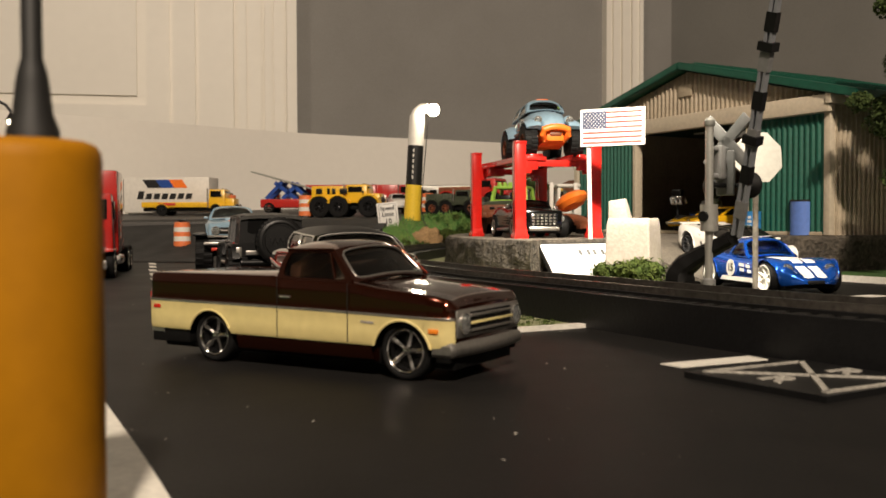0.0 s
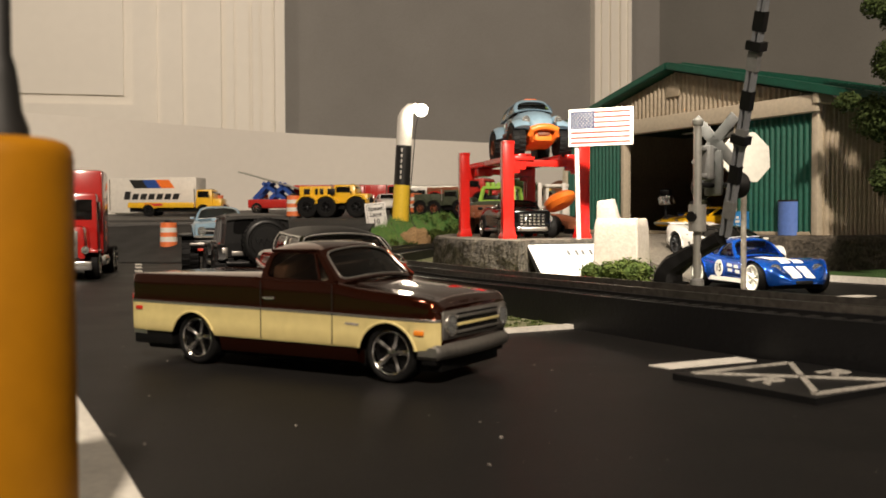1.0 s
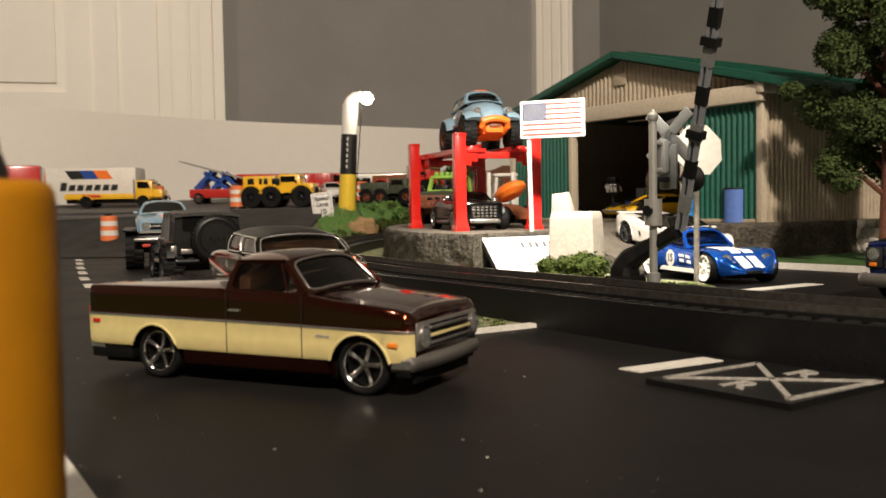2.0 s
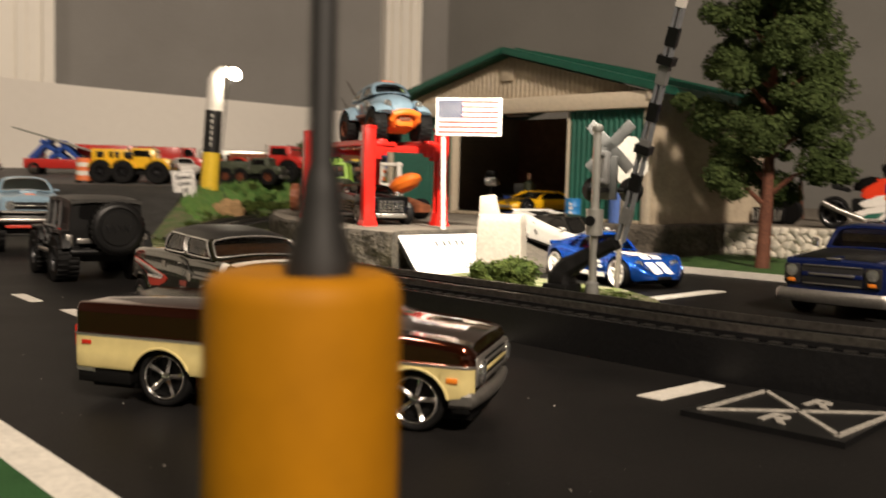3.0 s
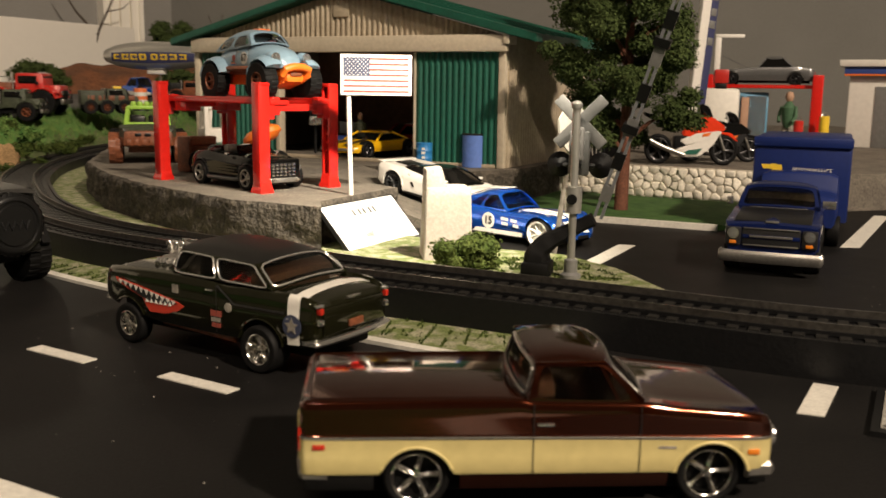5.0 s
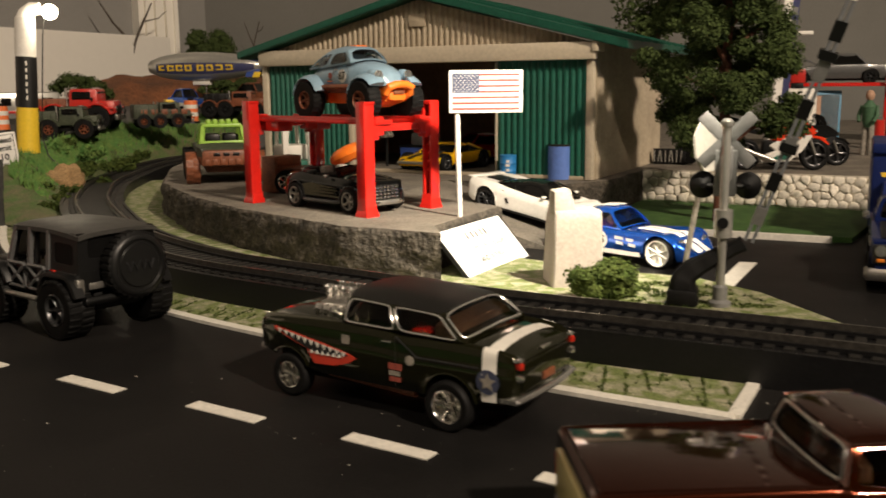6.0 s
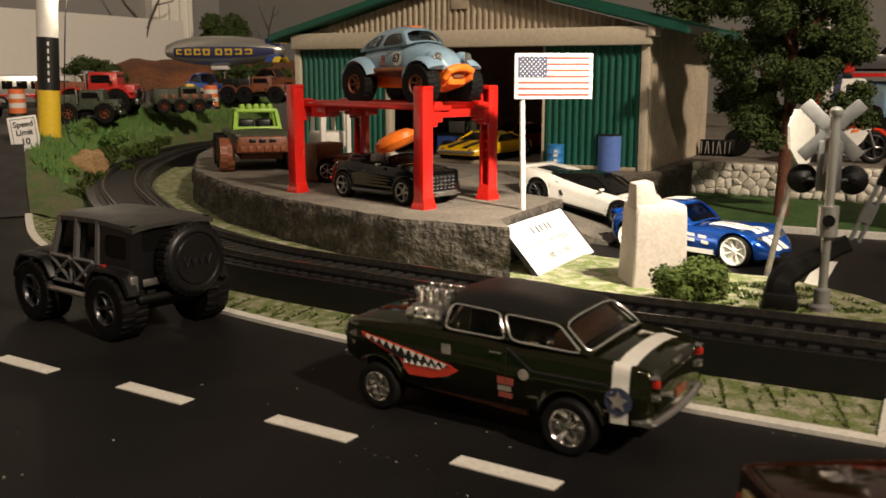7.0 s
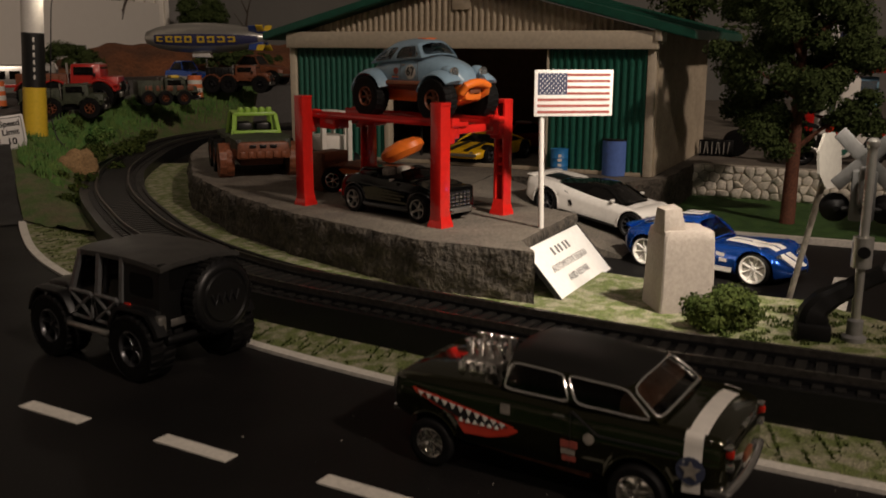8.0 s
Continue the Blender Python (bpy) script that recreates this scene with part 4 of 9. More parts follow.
def hull(parent, section, x0, x1, wheels, paints, bands, name="body", label="", n=70, lip=None):
    """A lofted shell: section(x) gives half outlines from the sill to the middle of the top; arches are cut over the wheels."""
    xs = set((x0 + (x1 - x0) * (0.5 - 0.5 * math.cos(math.pi * i / n))) for i in range(n + 1)) | set(np.linspace(x0, x1, n).tolist())
    for wx, wz, wr in wheels:
        xs |= {wx + wr * math.cos(a) for a in np.linspace(0, math.pi, 19)} | {wx - wr - 1e-5, wx + wr + 1e-5}
    xs = sorted(x for x in xs if x0 <= x <= x1)
    bm, rings = B(), []

    def cutline(x):
        q = [(float(a), float(b)) for a, b in section(x)]
        for wx, wz, wr in wheels:
            if abs(x - wx) <= wr:
                z = wz + math.sqrt(max(0, wr * wr - (x - wx) ** 2))
                q = [(a, max(b, z + 0.00001 * i)) for i, (a, b) in enumerate(q)]
        return q

    def whole(x):
        q = cutline(x)
        return [Vector((x, -a, b)) for a, b in q] + [Vector((x, a, b)) for a, b in q[-2::-1]]

    SECTION[parent.name] = whole
    for x in xs:
        rings.append([bm.verts.new(p) for p in whole(x)])
    k = len(rings[0]) - 1
    for a, b in zip(rings, rings[1:]):
        for i in range(k):
            f = bm.faces.new((a[i], a[i + 1], b[i + 1], b[i]))
            f.material_index = bands[min(i, k - 1 - i)]
    bm.faces.new(rings[0])
    bm.faces.new(rings[-1][::-1])
    shell = part(name, bm, paints, parent, label)
    for wx, wz, wr in wheels if lip else ():
        for s in (-1, 1):
            pts = []
            for a in np.linspace(0.04, math.pi - 0.04, 17):
                x, z = wx + (wr + 0.0001) * math.cos(a), wz + (wr + 0.0001) * math.sin(a)
                if section(x)[0][1] < z:
                    pts.append((x, s * (max(p[0] for p in section(x)[:4]) - 0.00005), z))
            bm = B()
            rod(bm, pts, 0.00026, 6)
            part("arch_lip", bm, lip, shell)
    return shell


def pane(parent, name, corners, hole, frame, glass, bow=0.0, lean=0.0, trim=None, depth=0.0005, square=5.0):
    """A curved panel with a rounded window: corners run from the lower edge round; hole is (u0, u1, v0, v1)."""
    A, Bq, C, D = (Vector(p) for p in corners)
    nrm = (Bq - A).cross(D - A).normalized()

    def at(u, v, sink=0.0):
        p = A * (1 - u) * (1 - v) + Bq * u * (1 - v) + C * u * v + D * (1 - u) * v
        return p + nrm * (bow * 4 * u * (1 - u) + lean * 4 * v * (1 - v) - sink)

    loop = [(i / 8, 0.0) for i in range(8)] + [(1.0, i / 8) for i in range(8)] + [(1 - i / 8, 1.0) for i in range(8)] + [(0.0, 1 - i / 8) for i in range(8)]
    inner = []
    for u, v in loop:
        a, b = 2 * u - 1, 2 * v - 1
        k = 1 / (abs(a) ** square + abs(b) ** square) ** (1 / square)
        inner.append((hole[0] + (hole[1] - hole[0]) * (a * k + 1) / 2, hole[2] + (hole[3] - hole[2]) * (b * k + 1) / 2))
    bm = B()
    skin(bm, [[bm.verts.new(at(u, v)) for u, v in loop], [bm.verts.new(at(u, v)) for u, v in inner], [bm.verts.new(at(u, v, depth)) for u, v in inner], [bm.verts.new(at(u, v, depth)) for u, v in loop]], caps=False)
    ob = part(name + "_frame", bm, frame, parent)
    if glass:
        bm = B()
        c = at((hole[0] + hole[1]) / 2, (hole[2] + hole[3]) / 2, depth * 0.5)
        mid = bm.verts.new(c)
        half = [bm.verts.new(at((hole[0] + hole[1]) / 4 + u / 2, (hole[2] + hole[3]) / 4 + v / 2, depth * 0.5)) for u, v in inner]
        rim = [bm.verts.new(at(u, v, depth * 0.5)) for u, v in inner]
        for i in range(32):
            j = (i + 1) % 32
            bm.faces.new((mid, half[i], half[j]))
            bm.faces.new((half[i], rim[i], rim[j], half[j]))
        part("pane", bm, glass, ob)
    if trim:
        bm = B()
        pts = [at(u, v, -0.00005) for u, v in inner]
        rod(bm, pts + pts[:2], 0.00024, 6)
        part("trim", bm, trim, ob)
    return ob


def cab(parent, base, top, wb, wt, paint, roof, glass, cuts, crown=0.0012, bow=0.0008, trim=None, rear=True, post=0.10, low=0.06, screen_trim=None, solid=(), wrap=0.05, square=5.0):
    """A greenhouse: base is (rear x, rear z, front x, front z), top is (rear x, front x, z); cuts split each side into windows."""
    RB, FB, RT, FT = (base[0], base[1]), (base[2], base[3]), (top[0], top[-1]), (top[1], top[2])
    for s in (-1, 1):
        for i, (k0, k1) in enumerate(zip(cuts, cuts[1:])):
            lo = [(RB[0] + (FB[0] - RB[0]) * k, s * wb, RB[1] + (FB[1] - RB[1]) * k) for k in (k0, k1)]
            hi = [(RT[0] + (FT[0] - RT[0]) * k, s * wt, RT[1] + (FT[1] - RT[1]) * k) for k in (k0, k1)]
            q = [lo[0], lo[1], hi[1], hi[0]] if s < 0 else [lo[1], lo[0], hi[0], hi[1]]
            if i in solid:
                pane(parent, "side_panel", q, (0.5, 0.501, 0.5, 0.501), paint, None, lean=bow * 0.5)
            else:
                pane(parent, "side_window", q, (post, 1 - post, low, 1 - low * 1.6), paint, glass, lean=bow * 0.5, trim=trim, square=square)
    pane(parent, "windscreen", [(FB[0], -wb, FB[1]), (FB[0], wb, FB[1]), (FT[0], wt, FT[1]), (FT[0], -wt, FT[1])], (wrap, 1 - wrap, low, 1 - low * 1.5), paint, glass, bow=bow * 1.6, trim=screen_trim or trim, square=square)
    if rear:
        pane(parent, "rear_window", [(RB[0], wb, RB[1]), (RB[0], -wb, RB[1]), (RT[0], -wt, RT[1]), (RT[0], wt, RT[1])], (wrap, 1 - wrap, low, 1 - low * 1.5), paint, glass, bow=bow * 1.2, trim=screen_trim or trim, square=square)
    bm, rows = B(), []
    for i in range(15):
        u = i / 14
        x = RT[0] + (FT[0] - RT[0]) * u
        e = 4 * u * (1 - u)
        row = []
        for j in range(17):
            v = j / 8 - 1
            bulge = bow * (1.6 if u > 0.5 else -1.2) * (1 - v * v) * (2 * u - 1) ** 2
            row.append(bm.verts.new((x + bulge, v * wt * 1.004, RT[1] + (FT[1] - RT[1]) * u - 0.0002 + crown * (1 - abs(v) ** 3.2) * (0.45 + 0.55 * e ** 0.5) + 0.0004 * (1 - abs(v) ** 8) + 0.0002 * e)))
        rows.append(row)
    skin(bm, rows, caps=False, closed=False)
    geo = bmesh.ops.extrude_face_region(bm, geom=bm.faces[:])
    for v in geo["geom"]:
        if isinstance(v, bmesh.types.BMVert):
            v.co.z -= 0.0007
    part("roof", bm, roof, parent)


def bumper(parent, name, material, x, w, z0, z1, way=1, sag=0.0012, wrap=0.004, thick=0.0011, label=""):
    """A curved bumper bar that wraps round the corners."""
    front = [(x - way * (wrap + sag), -w), (x - way * sag * 1.3, -w * 0.985), (x - way * sag * 0.8, -w * 0.94)] + [(x - way * sag * (k / 6) ** 2 * 0.75, w * 0.9 * k / 6) for k in range(-6, 7)] + [(x - way * sag * 0.8, w * 0.94), (x - way * sag * 1.3, w * 0.985), (x - way * (wrap + sag), w)]
    back = [(a - way * thick * (0.3 if abs(b) > w * 0.97 else 1), b * (1 - thick / w)) for a, b in front]
    bm, rings = B(), []
    zm = (z0 + z1) / 2
    for (a, b), (c, d) in zip(front, back):
        rings.append([bm.verts.new(p) for p in ((c, d, z0), (a * 0.5 + c * 0.5, b * 0.5 + d * 0.5, z0), (a, b, z0 + (z1 - z0) * 0.22), (a + way * 0.0002, b, zm), (a, b, z1 - (z1 - z0) * 0.22), (a * 0.5 + c * 0.5, b * 0.5 + d * 0.5, z1), (c, d, z1))])
    skin(bm, rings)
    return part(name, bm, material, parent, label)


def cockpit(parent, x0, x1, w, z0, z1, cloth):
    """Bench seat, dashboard and steering wheel behind the glass."""
    L = x1 - x0
    bm = B()
    box(bm, x0 + L * 0.08, x0 + L * 0.24, -w * 0.86, w * 0.86, z0 - 0.002, z1, 0.0007)
    box(bm, x0 + L * 0.20, x0 + L * 0.52, -w * 0.86, w * 0.86, z0 - 0.003, z0 - 0.0006, 0.0006)
    part("seat", bm, cloth, parent)
    bm = B()
    box(bm, x0 + L * 0.74, x0 + L * 0.96, -w * 0.92, w * 0.92, z0 - 0.002, z0 + 0.0004, 0.0005)
    part("dashboard", bm, "black_plastic", parent)
    bm = B()
    c = Vector((x0 + L * 0.66, w * 0.42, z0 + 0.0008))
    pts = [c + Vector((0.0008 * math.sin(a), 0.0021 * math.cos(a), 0.0019 * math.sin(a))) for a in (2 * math.pi * i / 14 for i in range(16))]
    rod(bm, pts, 0.0003, 6)
    rod(bm, [c, c + Vector((0.0016, 0, -0.0009))], 0.0003, 6)
    part("steering_wheel", bm, "black_plastic", parent)


# ---- near road: brown and cream pickup ----
def lowered_pickup():
    car = thing("pickup_truck", heading(-0.0854, 0.1248, 0, -20.0) @ Matrix.Diagonal((1.0, 0.905, 1.01, 1.0)), "lowered brown and cream toy pickup on the black road", "toy car")
    arches = [(-0.0227, 0.0046, 0.0058), (0.0232, 0.0046, 0.0060)]
    fw = flow([(-0.0403, 0.0143), (-0.0396, 0.0150), (-0.037, 0.0153), (0.0, 0.0154), (0.028, 0.0153), (0.0310, 0.0150), (0.0326, 0.0143), (0.0332, 0.0134)])
    ft = flow([(-0.0403, 0.0171), (-0.0394, 0.0177), (-0.007, 0.0178), (-0.005, 0.0174), (0.012, 0.0170), (0.017, 0.0163), (0.0285, 0.0152), (0.0318, 0.0146), (0.0332, 0.0133)])
    fs = flow([(-0.0403, 0.0121), (0.0, 0.0118), (0.0332, 0.0112)])
    dip = flow([(-0.0403, 0.0), (-0.0385, 0.0005), (-0.007, 0.0005), (-0.004, 0.0), (0.012, 0.0), (0.016, 0.0003), (0.030, 0.0003), (0.0332, 0.0)])
    dome = flow([(-0.0403, 0.0), (0.010, 0.0), (0.017, 0.0008), (0.029, 0.0008), (0.0332, 0.0002)])

    def section(x):
        w, t, s = fw(x), ft(x), fs(x)
        z0 = 0.0062 - 0.0004 * (x + 0.0403) / 0.0735
        i, d = t - dip(x), dome(x)
        return [(w * 0.975, z0), (w * 0.995, z0 + 0.0005), (w, (z0 + s) / 2), (w, s - 0.0003), (w + 0.00014, s), (w + 0.0001, s + 0.0002), (w * 0.99, s + 0.00045), (w * 0.982, s + (t - s) * 0.50),
                (w * 0.985, s + (t - s) * 0.66), (w * 0.978, t - 0.0010), (w * 0.962, t - 0.0004), (w * 0.938, t - 0.0001), (w * 0.90, t), (w * 0.865, i), (w * 0.6, i + d * 0.65), (w * 0.3, i + d * 0.95), (0.0, i + d)]

    hull(car, section, -0.0403, 0.0332, arches, ("truck_brown", "truck_cream", "dull_silver"), [1, 1, 1, 2, 2] + [0] * 11, lip="truck_cream")
    lump(car, "bed_cover", "truck_brown", -0.0390, -0.0064, -0.0131, 0.0131, 0.0170, 0.01768, 0.0004, "glossy brown bed cover")
    chassis(car, -0.0385, 0.0325, 0.0118, 0.0022, 0.0110)
    for s in (-1, 1):
        bm = B()
        rings = []
        for x in np.linspace(-0.0160, 0.0165, 9):
            rings.append([bm.verts.new((x, s * y, z)) for y, z in ((0.0120, 0.0060), (0.01465, 0.0061), (0.0146, 0.0050), (0.0139, 0.0033), (0.0126, 0.0028), (0.0118, 0.0030))])
        skin(bm, rings)
        part("sill", bm, "truck_brown", car)
        lump(car, "rear_valance", "deep_black", -0.0398, -0.0292, s * 0.0130 - 0.0014, s * 0.0130 + 0.0014, 0.0034, 0.0063, 0.0003)
        lump(car, "front_valance", "deep_black", 0.0296, 0.0325, s * 0.0130 - 0.0012, s * 0.0130 + 0.0012, 0.0036, 0.0062, 0.0003)
        for x0, mt in ((-0.0384, "tail_red"), (0.0288, "amber")):
            z = 0.0103 if x0 < 0 else 0.0087
            lump(car, "side_marker", mt, x0, x0 + 0.0019, s * 0.0153 - 0.0002, s * 0.0153 + 0.0003, z, z + 0.0008, 0.00012)
        for x, z1 in ((-0.0050, 0.0172), (0.0116, 0.0168)):
            decal(car, "door_gap", "mark_black", [(x, 0.0062), (x + 0.00014, 0.0062), (x + 0.00014, z1), (x, z1)], s * 0.01541)
        decal(car, "badge_bar", "bed_grey", [(0.0146, 0.0099), (0.0174, 0.0098), (0.0174, 0.0102), (0.0146, 0.0103)], s * 0.01538)
        lump(car, "door_handle", "chrome", -0.0044, -0.0018, s * 0.0153 - 0.0003, s * 0.0153 + 0.0005, 0.0136, 0.0141, 0.00015)
        lump(car, "tail_light", "tail_red", -0.0406, -0.0398, s * 0.0136 - 0.0007, s * 0.0136 + 0.0007, 0.0098, 0.0135, 0.0002)
    cab(car, (-0.0058, 0.0173, 0.0124, 0.0168), (-0.0042, 0.0064, 0.0227), 0.0143, 0.0119, "truck_brown", "truck_brown", "tinted_glass", (0.0, 1.0), crown=0.0012, bow=0.0009, screen_trim="dull_silver", post=0.075, low=0.06, square=9.0)
    cockpit(car, -0.0055, 0.0120, 0.0135, 0.0165, 0.0196, "interior_tan")
    for s in (-1, 1):
        bm = B()
        rod(bm, [(-0.0046, s * 0.0121, 0.0226), (0.0064, s * 0.0121, 0.0227), (0.0074, s * 0.0124, 0.0217), (0.0122, s * 0.0144, 0.0172)], 0.0003, 6)
        part("drip_rail", bm, "truck_brown", car)
        bm = B()
        rod(bm, [(0.0082, s * 0.0142, 0.0174), (0.0058, s * 0.0122, 0.0220)], 0.0003, 6)
        part("vent_post", bm, "truck_brown", car)
        lump(car, "wiper", "black_plastic", 0.0122, 0.0128, s * 0.005 - 0.0035, s * 0.005 + 0.0035, 0.0170, 0.0173, 0.0001)
    for wx in (-0.0227, 0.0232):
        axle_pair(car, wx, 0.0116, 0.0052, 0.0052, 0.0050, rim="chrome", spokes=5, rim_k=0.76)
    bumper(car, "front_bumper", "dull_silver", 0.0345, 0.0150, 0.0046, 0.0072, 1, label="dull silver front bumper")
    bumper(car, "rear_bumper", "dull_silver", -0.0414, 0.0146, 0.0050, 0.0068, -1)
    lump(car, "tailgate", "truck_cream", -0.0408, -0.0402, -0.0118, 0.0118, 0.0075, 0.0150, 0.0003)
    grille = lump(car, "grille", "dull_silver", 0.0326, 0.0337, -0.0132, 0.0132, 0.0078, 0.0128, 0.0006)
    lump(grille, "recess", "deep_black", 0.0334, 0.0339, -0.0086, 0.0086, 0.0084, 0.0122, 0.0002)
    for z, mt in ((0.0090, "dull_silver"), (0.0103, "truck_cream"), (0.0116, "dull_silver")):
        lump(grille, "bar", mt, 0.0337, 0.0342, -0.0087, 0.0087, z - 0.00025, z + 0.00025, 0.0001)
    for s in (-1, 1):
        lamp_disc(car, "headlight", "window_clear", 0.0336, s * 0.0109, 0.0103, 0.0016)
    return car


# ---- green gasser saloon with shark mouth ----
def gasser():
    car = thing("hot_rod_sedan", heading(-0.1174, 0.2242, 0, 124.3), "dark olive toy hot rod saloon with shark mouth print", "toy car")
    arches = [(-0.0218, 0.0056, 0.0067), (0.0222, 0.0054, 0.0063)]
    fw = flow([(-0.0370, 0.0124), (-0.0364, 0.0134), (-0.034, 0.0142), (-0.028, 0.0146), (0.018, 0.0146), (0.027, 0.0141), (0.0310, 0.0134), (0.0322, 0.0122)])
    ft = flow([(-0.0370, 0.0166), (-0.0362, 0.0178), (-0.034, 0.0186), (-0.027, 0.0192), (-0.018, 0.0193), (-0.010, 0.0190), (-0.004, 0.0197), (0.008, 0.0198), (0.022, 0.0194), (0.0295, 0.0188), (0.0316, 0.0180), (0.0322, 0.0170)])
    fl = flow([(-0.0370, 0.0084), (-0.033, 0.0072), (-0.01, 0.0066), (0.013, 0.0068), (0.028, 0.0094), (0.0322, 0.0102)])
    dip = flow([(-0.0370, 0.0002), (-0.034, 0.0009), (-0.026, 0.0006), (-0.020, 0.0), (0.006, 0.0), (0.012, 0.0009), (0.029, 0.0010), (0.0322, 0.0002)])
    dome = flow([(-0.0370, 0.0002), (-0.033, 0.0012), (-0.026, 0.0008), (-0.020, 0.0), (0.008, 0.0), (0.014, 0.0012), (0.028, 0.0012), (0.0322, 0.0003)])

    def section(x):
        w, t, b = fw(x), ft(x), fl(x)
        h, i, d = t - b, t - dip(x), dome(x)
        return [(w * 0.93, b), (w * 0.98, b + 0.0008), (w, b + h * 0.30), (w * 0.998, b + h * 0.48), (w * 1.004, b + h * 0.56), (w * 0.985, b + h * 0.62), (w * 0.975, b + h * 0.80), (w * 0.965, t - 0.0010), (w * 0.935, t - 0.0003),
                (w * 0.89, t), (w * 0.84, i), (w * 0.6, i + d * 0.6), (w * 0.3, i + d * 0.93), (0.0, i + d)]

    hull(car, section, -0.0370, 0.0322, arches, "olive_metal", [0] * 13, lip="olive_metal")
    chassis(car, -0.034, 0.0285, 0.0100, 0.0042, 0.0110)
    cab(car, (-0.0250, 0.0192, 0.0066, 0.0197), (-0.0184, 0.0052, 0.0254, 0.0242), 0.0138, 0.0119, "olive_metal", "roof_black", "tinted_glass", (0.0, 0.52, 1.0), crown=0.0018, bow=0.0012, trim="rim_silver", post=0.045, low=0.05, wrap=0.03, square=9.0)
    cockpit(car, -0.0240, 0.0060, 0.0130, 0.0185, 0.0215, "interior_tan")
    axle_pair(car, -0.0218, 0.0129, 0.0055, 0.0055, 0.0058, rim="rim_chrome", spokes=5, rim_k=0.66, deep=0.6)
    axle_pair(car, 0.0222, 0.0129, 0.0051, 0.0051, 0.0038, rim="rim_chrome", spokes=5, rim_k=0.62, deep=0.6)
    bumper(car, "rear_bumper", "chrome", -0.0388, 0.0142, 0.0078, 0.0093, -1, label="bright chrome rear bumper")
    bumper(car, "front_bumper", "chrome", 0.0334, 0.0132, 0.0098, 0.0112, 1)
    lump(car, "rear_panel", "olive_metal", -0.0376, -0.0368, -0.0112, 0.0112, 0.0098, 0.0162, 0.0005)
    lump(car, "number_plate", "rust_brown", -0.0380, -0.0374, -0.0026, 0.0026, 0.0106, 0.0122, 0.0001)
    lump(car, "boot_badge", "chrome", -0.0374, -0.0366, -0.0022, 0.0022, 0.0170, 0.0175, 0.0001)
    for s in (-1, 1):
        lamp = lump(car, "tail_light", "tail_red", -0.0380, -0.0364, s * 0.0122 - 0.0006, s * 0.0122 + 0.0006, 0.0150, 0.0166, 0.0004)
        lump(lamp, "bezel", "chrome", -0.0378, -0.0362, s * 0.0122 - 0.0010, s * 0.0122 + 0.0010, 0.0166, 0.0173, 0.0003)
        lump(car, "reversing_light", "chrome", -0.0380, -0.0366, s * 0.0122 - 0.0007, s * 0.0122 + 0.0007, 0.0126, 0.0140, 0.0003)
        y = s * 0.01468
        # shark mouth: thin red lip, dark inside, red lower jaw, white teeth
        decal(car, "mouth", "mark_red", [(0.0262, 0.0166), (0.0200, 0.0157), (0.0110, 0.0142), (0.0040, 0.0128), (0.0022, 0.0120), (0.0045, 0.0106), (0.0085, 0.0095), (0.0140, 0.0092), (0.0152, 0.0106), (0.0164, 0.0124), (0.0215, 0.0140), (0.0255, 0.0156)], y, 0.0001, "red and white shark mouth print")
        decal(car, "mouth_inside", "mark_black", [(0.0250, 0.0161), (0.0200, 0.0153), (0.0110, 0.0138), (0.0042, 0.0124), (0.0075, 0.0119), (0.0125, 0.0117), (0.0158, 0.0124), (0.0205, 0.0141)], y + s * 0.0001)
        for k in range(11):
            u = 0.0248 - k * 0.00185
            z = 0.01622 - k * 0.00031
            decal(car, "tooth", "stripe_white", [(u, z), (u - 0.0014, z - 0.00022), (u - 0.0007, z - 0.0011 - 0.0003 * math.sin(k * 0.3))], y + s * 0.0002)
        for k in range(6):
            u = 0.0062 + k * 0.0016
            decal(car, "tooth", "stripe_white", [(u, 0.01165), (u + 0.0012, 0.01155), (u + 0.0006, 0.0125)], y + s * 0.0002)
        # white band over the boot with a roundel
        decal(car, "roundel", "flag_blue", disc_outline(-0.0312, 0.0122, 0.0026), s * 0.01462)
        star = []
        for k in range(10):
            r = 0.0020 if k % 2 == 0 else 0.0009
            star.append((-0.0312 + r * math.sin(math.pi * k / 5), 0.0122 + r * math.cos(math.pi * k / 5)))
        decal(car, "star", "bed_grey", star, s * 0.0148)
        decal(car, "sponsor_bar", "flag_red", [(-0.0100, 0.0112), (-0.0066, 0.0112), (-0.0066, 0.0126), (-0.0100, 0.0126)], y)
        decal(car, "sponsor_bar", "flag_red", [(-0.0098, 0.0086), (-0.0070, 0.0086), (-0.0070, 0.0096), (-0.0098, 0.0096)], y)
        decal(car, "sponsor_bar", "bed_grey", [(-0.0096, 0.0099), (-0.0068, 0.0099), (-0.0068, 0.0109), (-0.0096, 0.0109)], y)
        decal(car, "sponsor_disc", "bed_grey", disc_outline(-0.0122, 0.0138, 0.0011), y)
        decal(car, "sponsor_bar", "bed_grey", [(0.0042, 0.0150), (0.0062, 0.0150), (0.0062, 0.0170), (0.0042, 0.0170)], s * 0.0145)
        bm = B()
        rod(bm, [(-0.0290, s * 0.0147, 0.0148), (-0.0140, s * 0.0147, 0.0148), (-0.0085, s * 0.0143, 0.0184)], 0.0002, 6)
        part("side_trim", bm, "gun_metal", car)
        lump(car, "door_handle", "chrome", -0.0072, -0.0048, s * 0.0143 - 0.0003, s * 0.0143 + 0.0005, 0.0169, 0.0173, 0.0001)
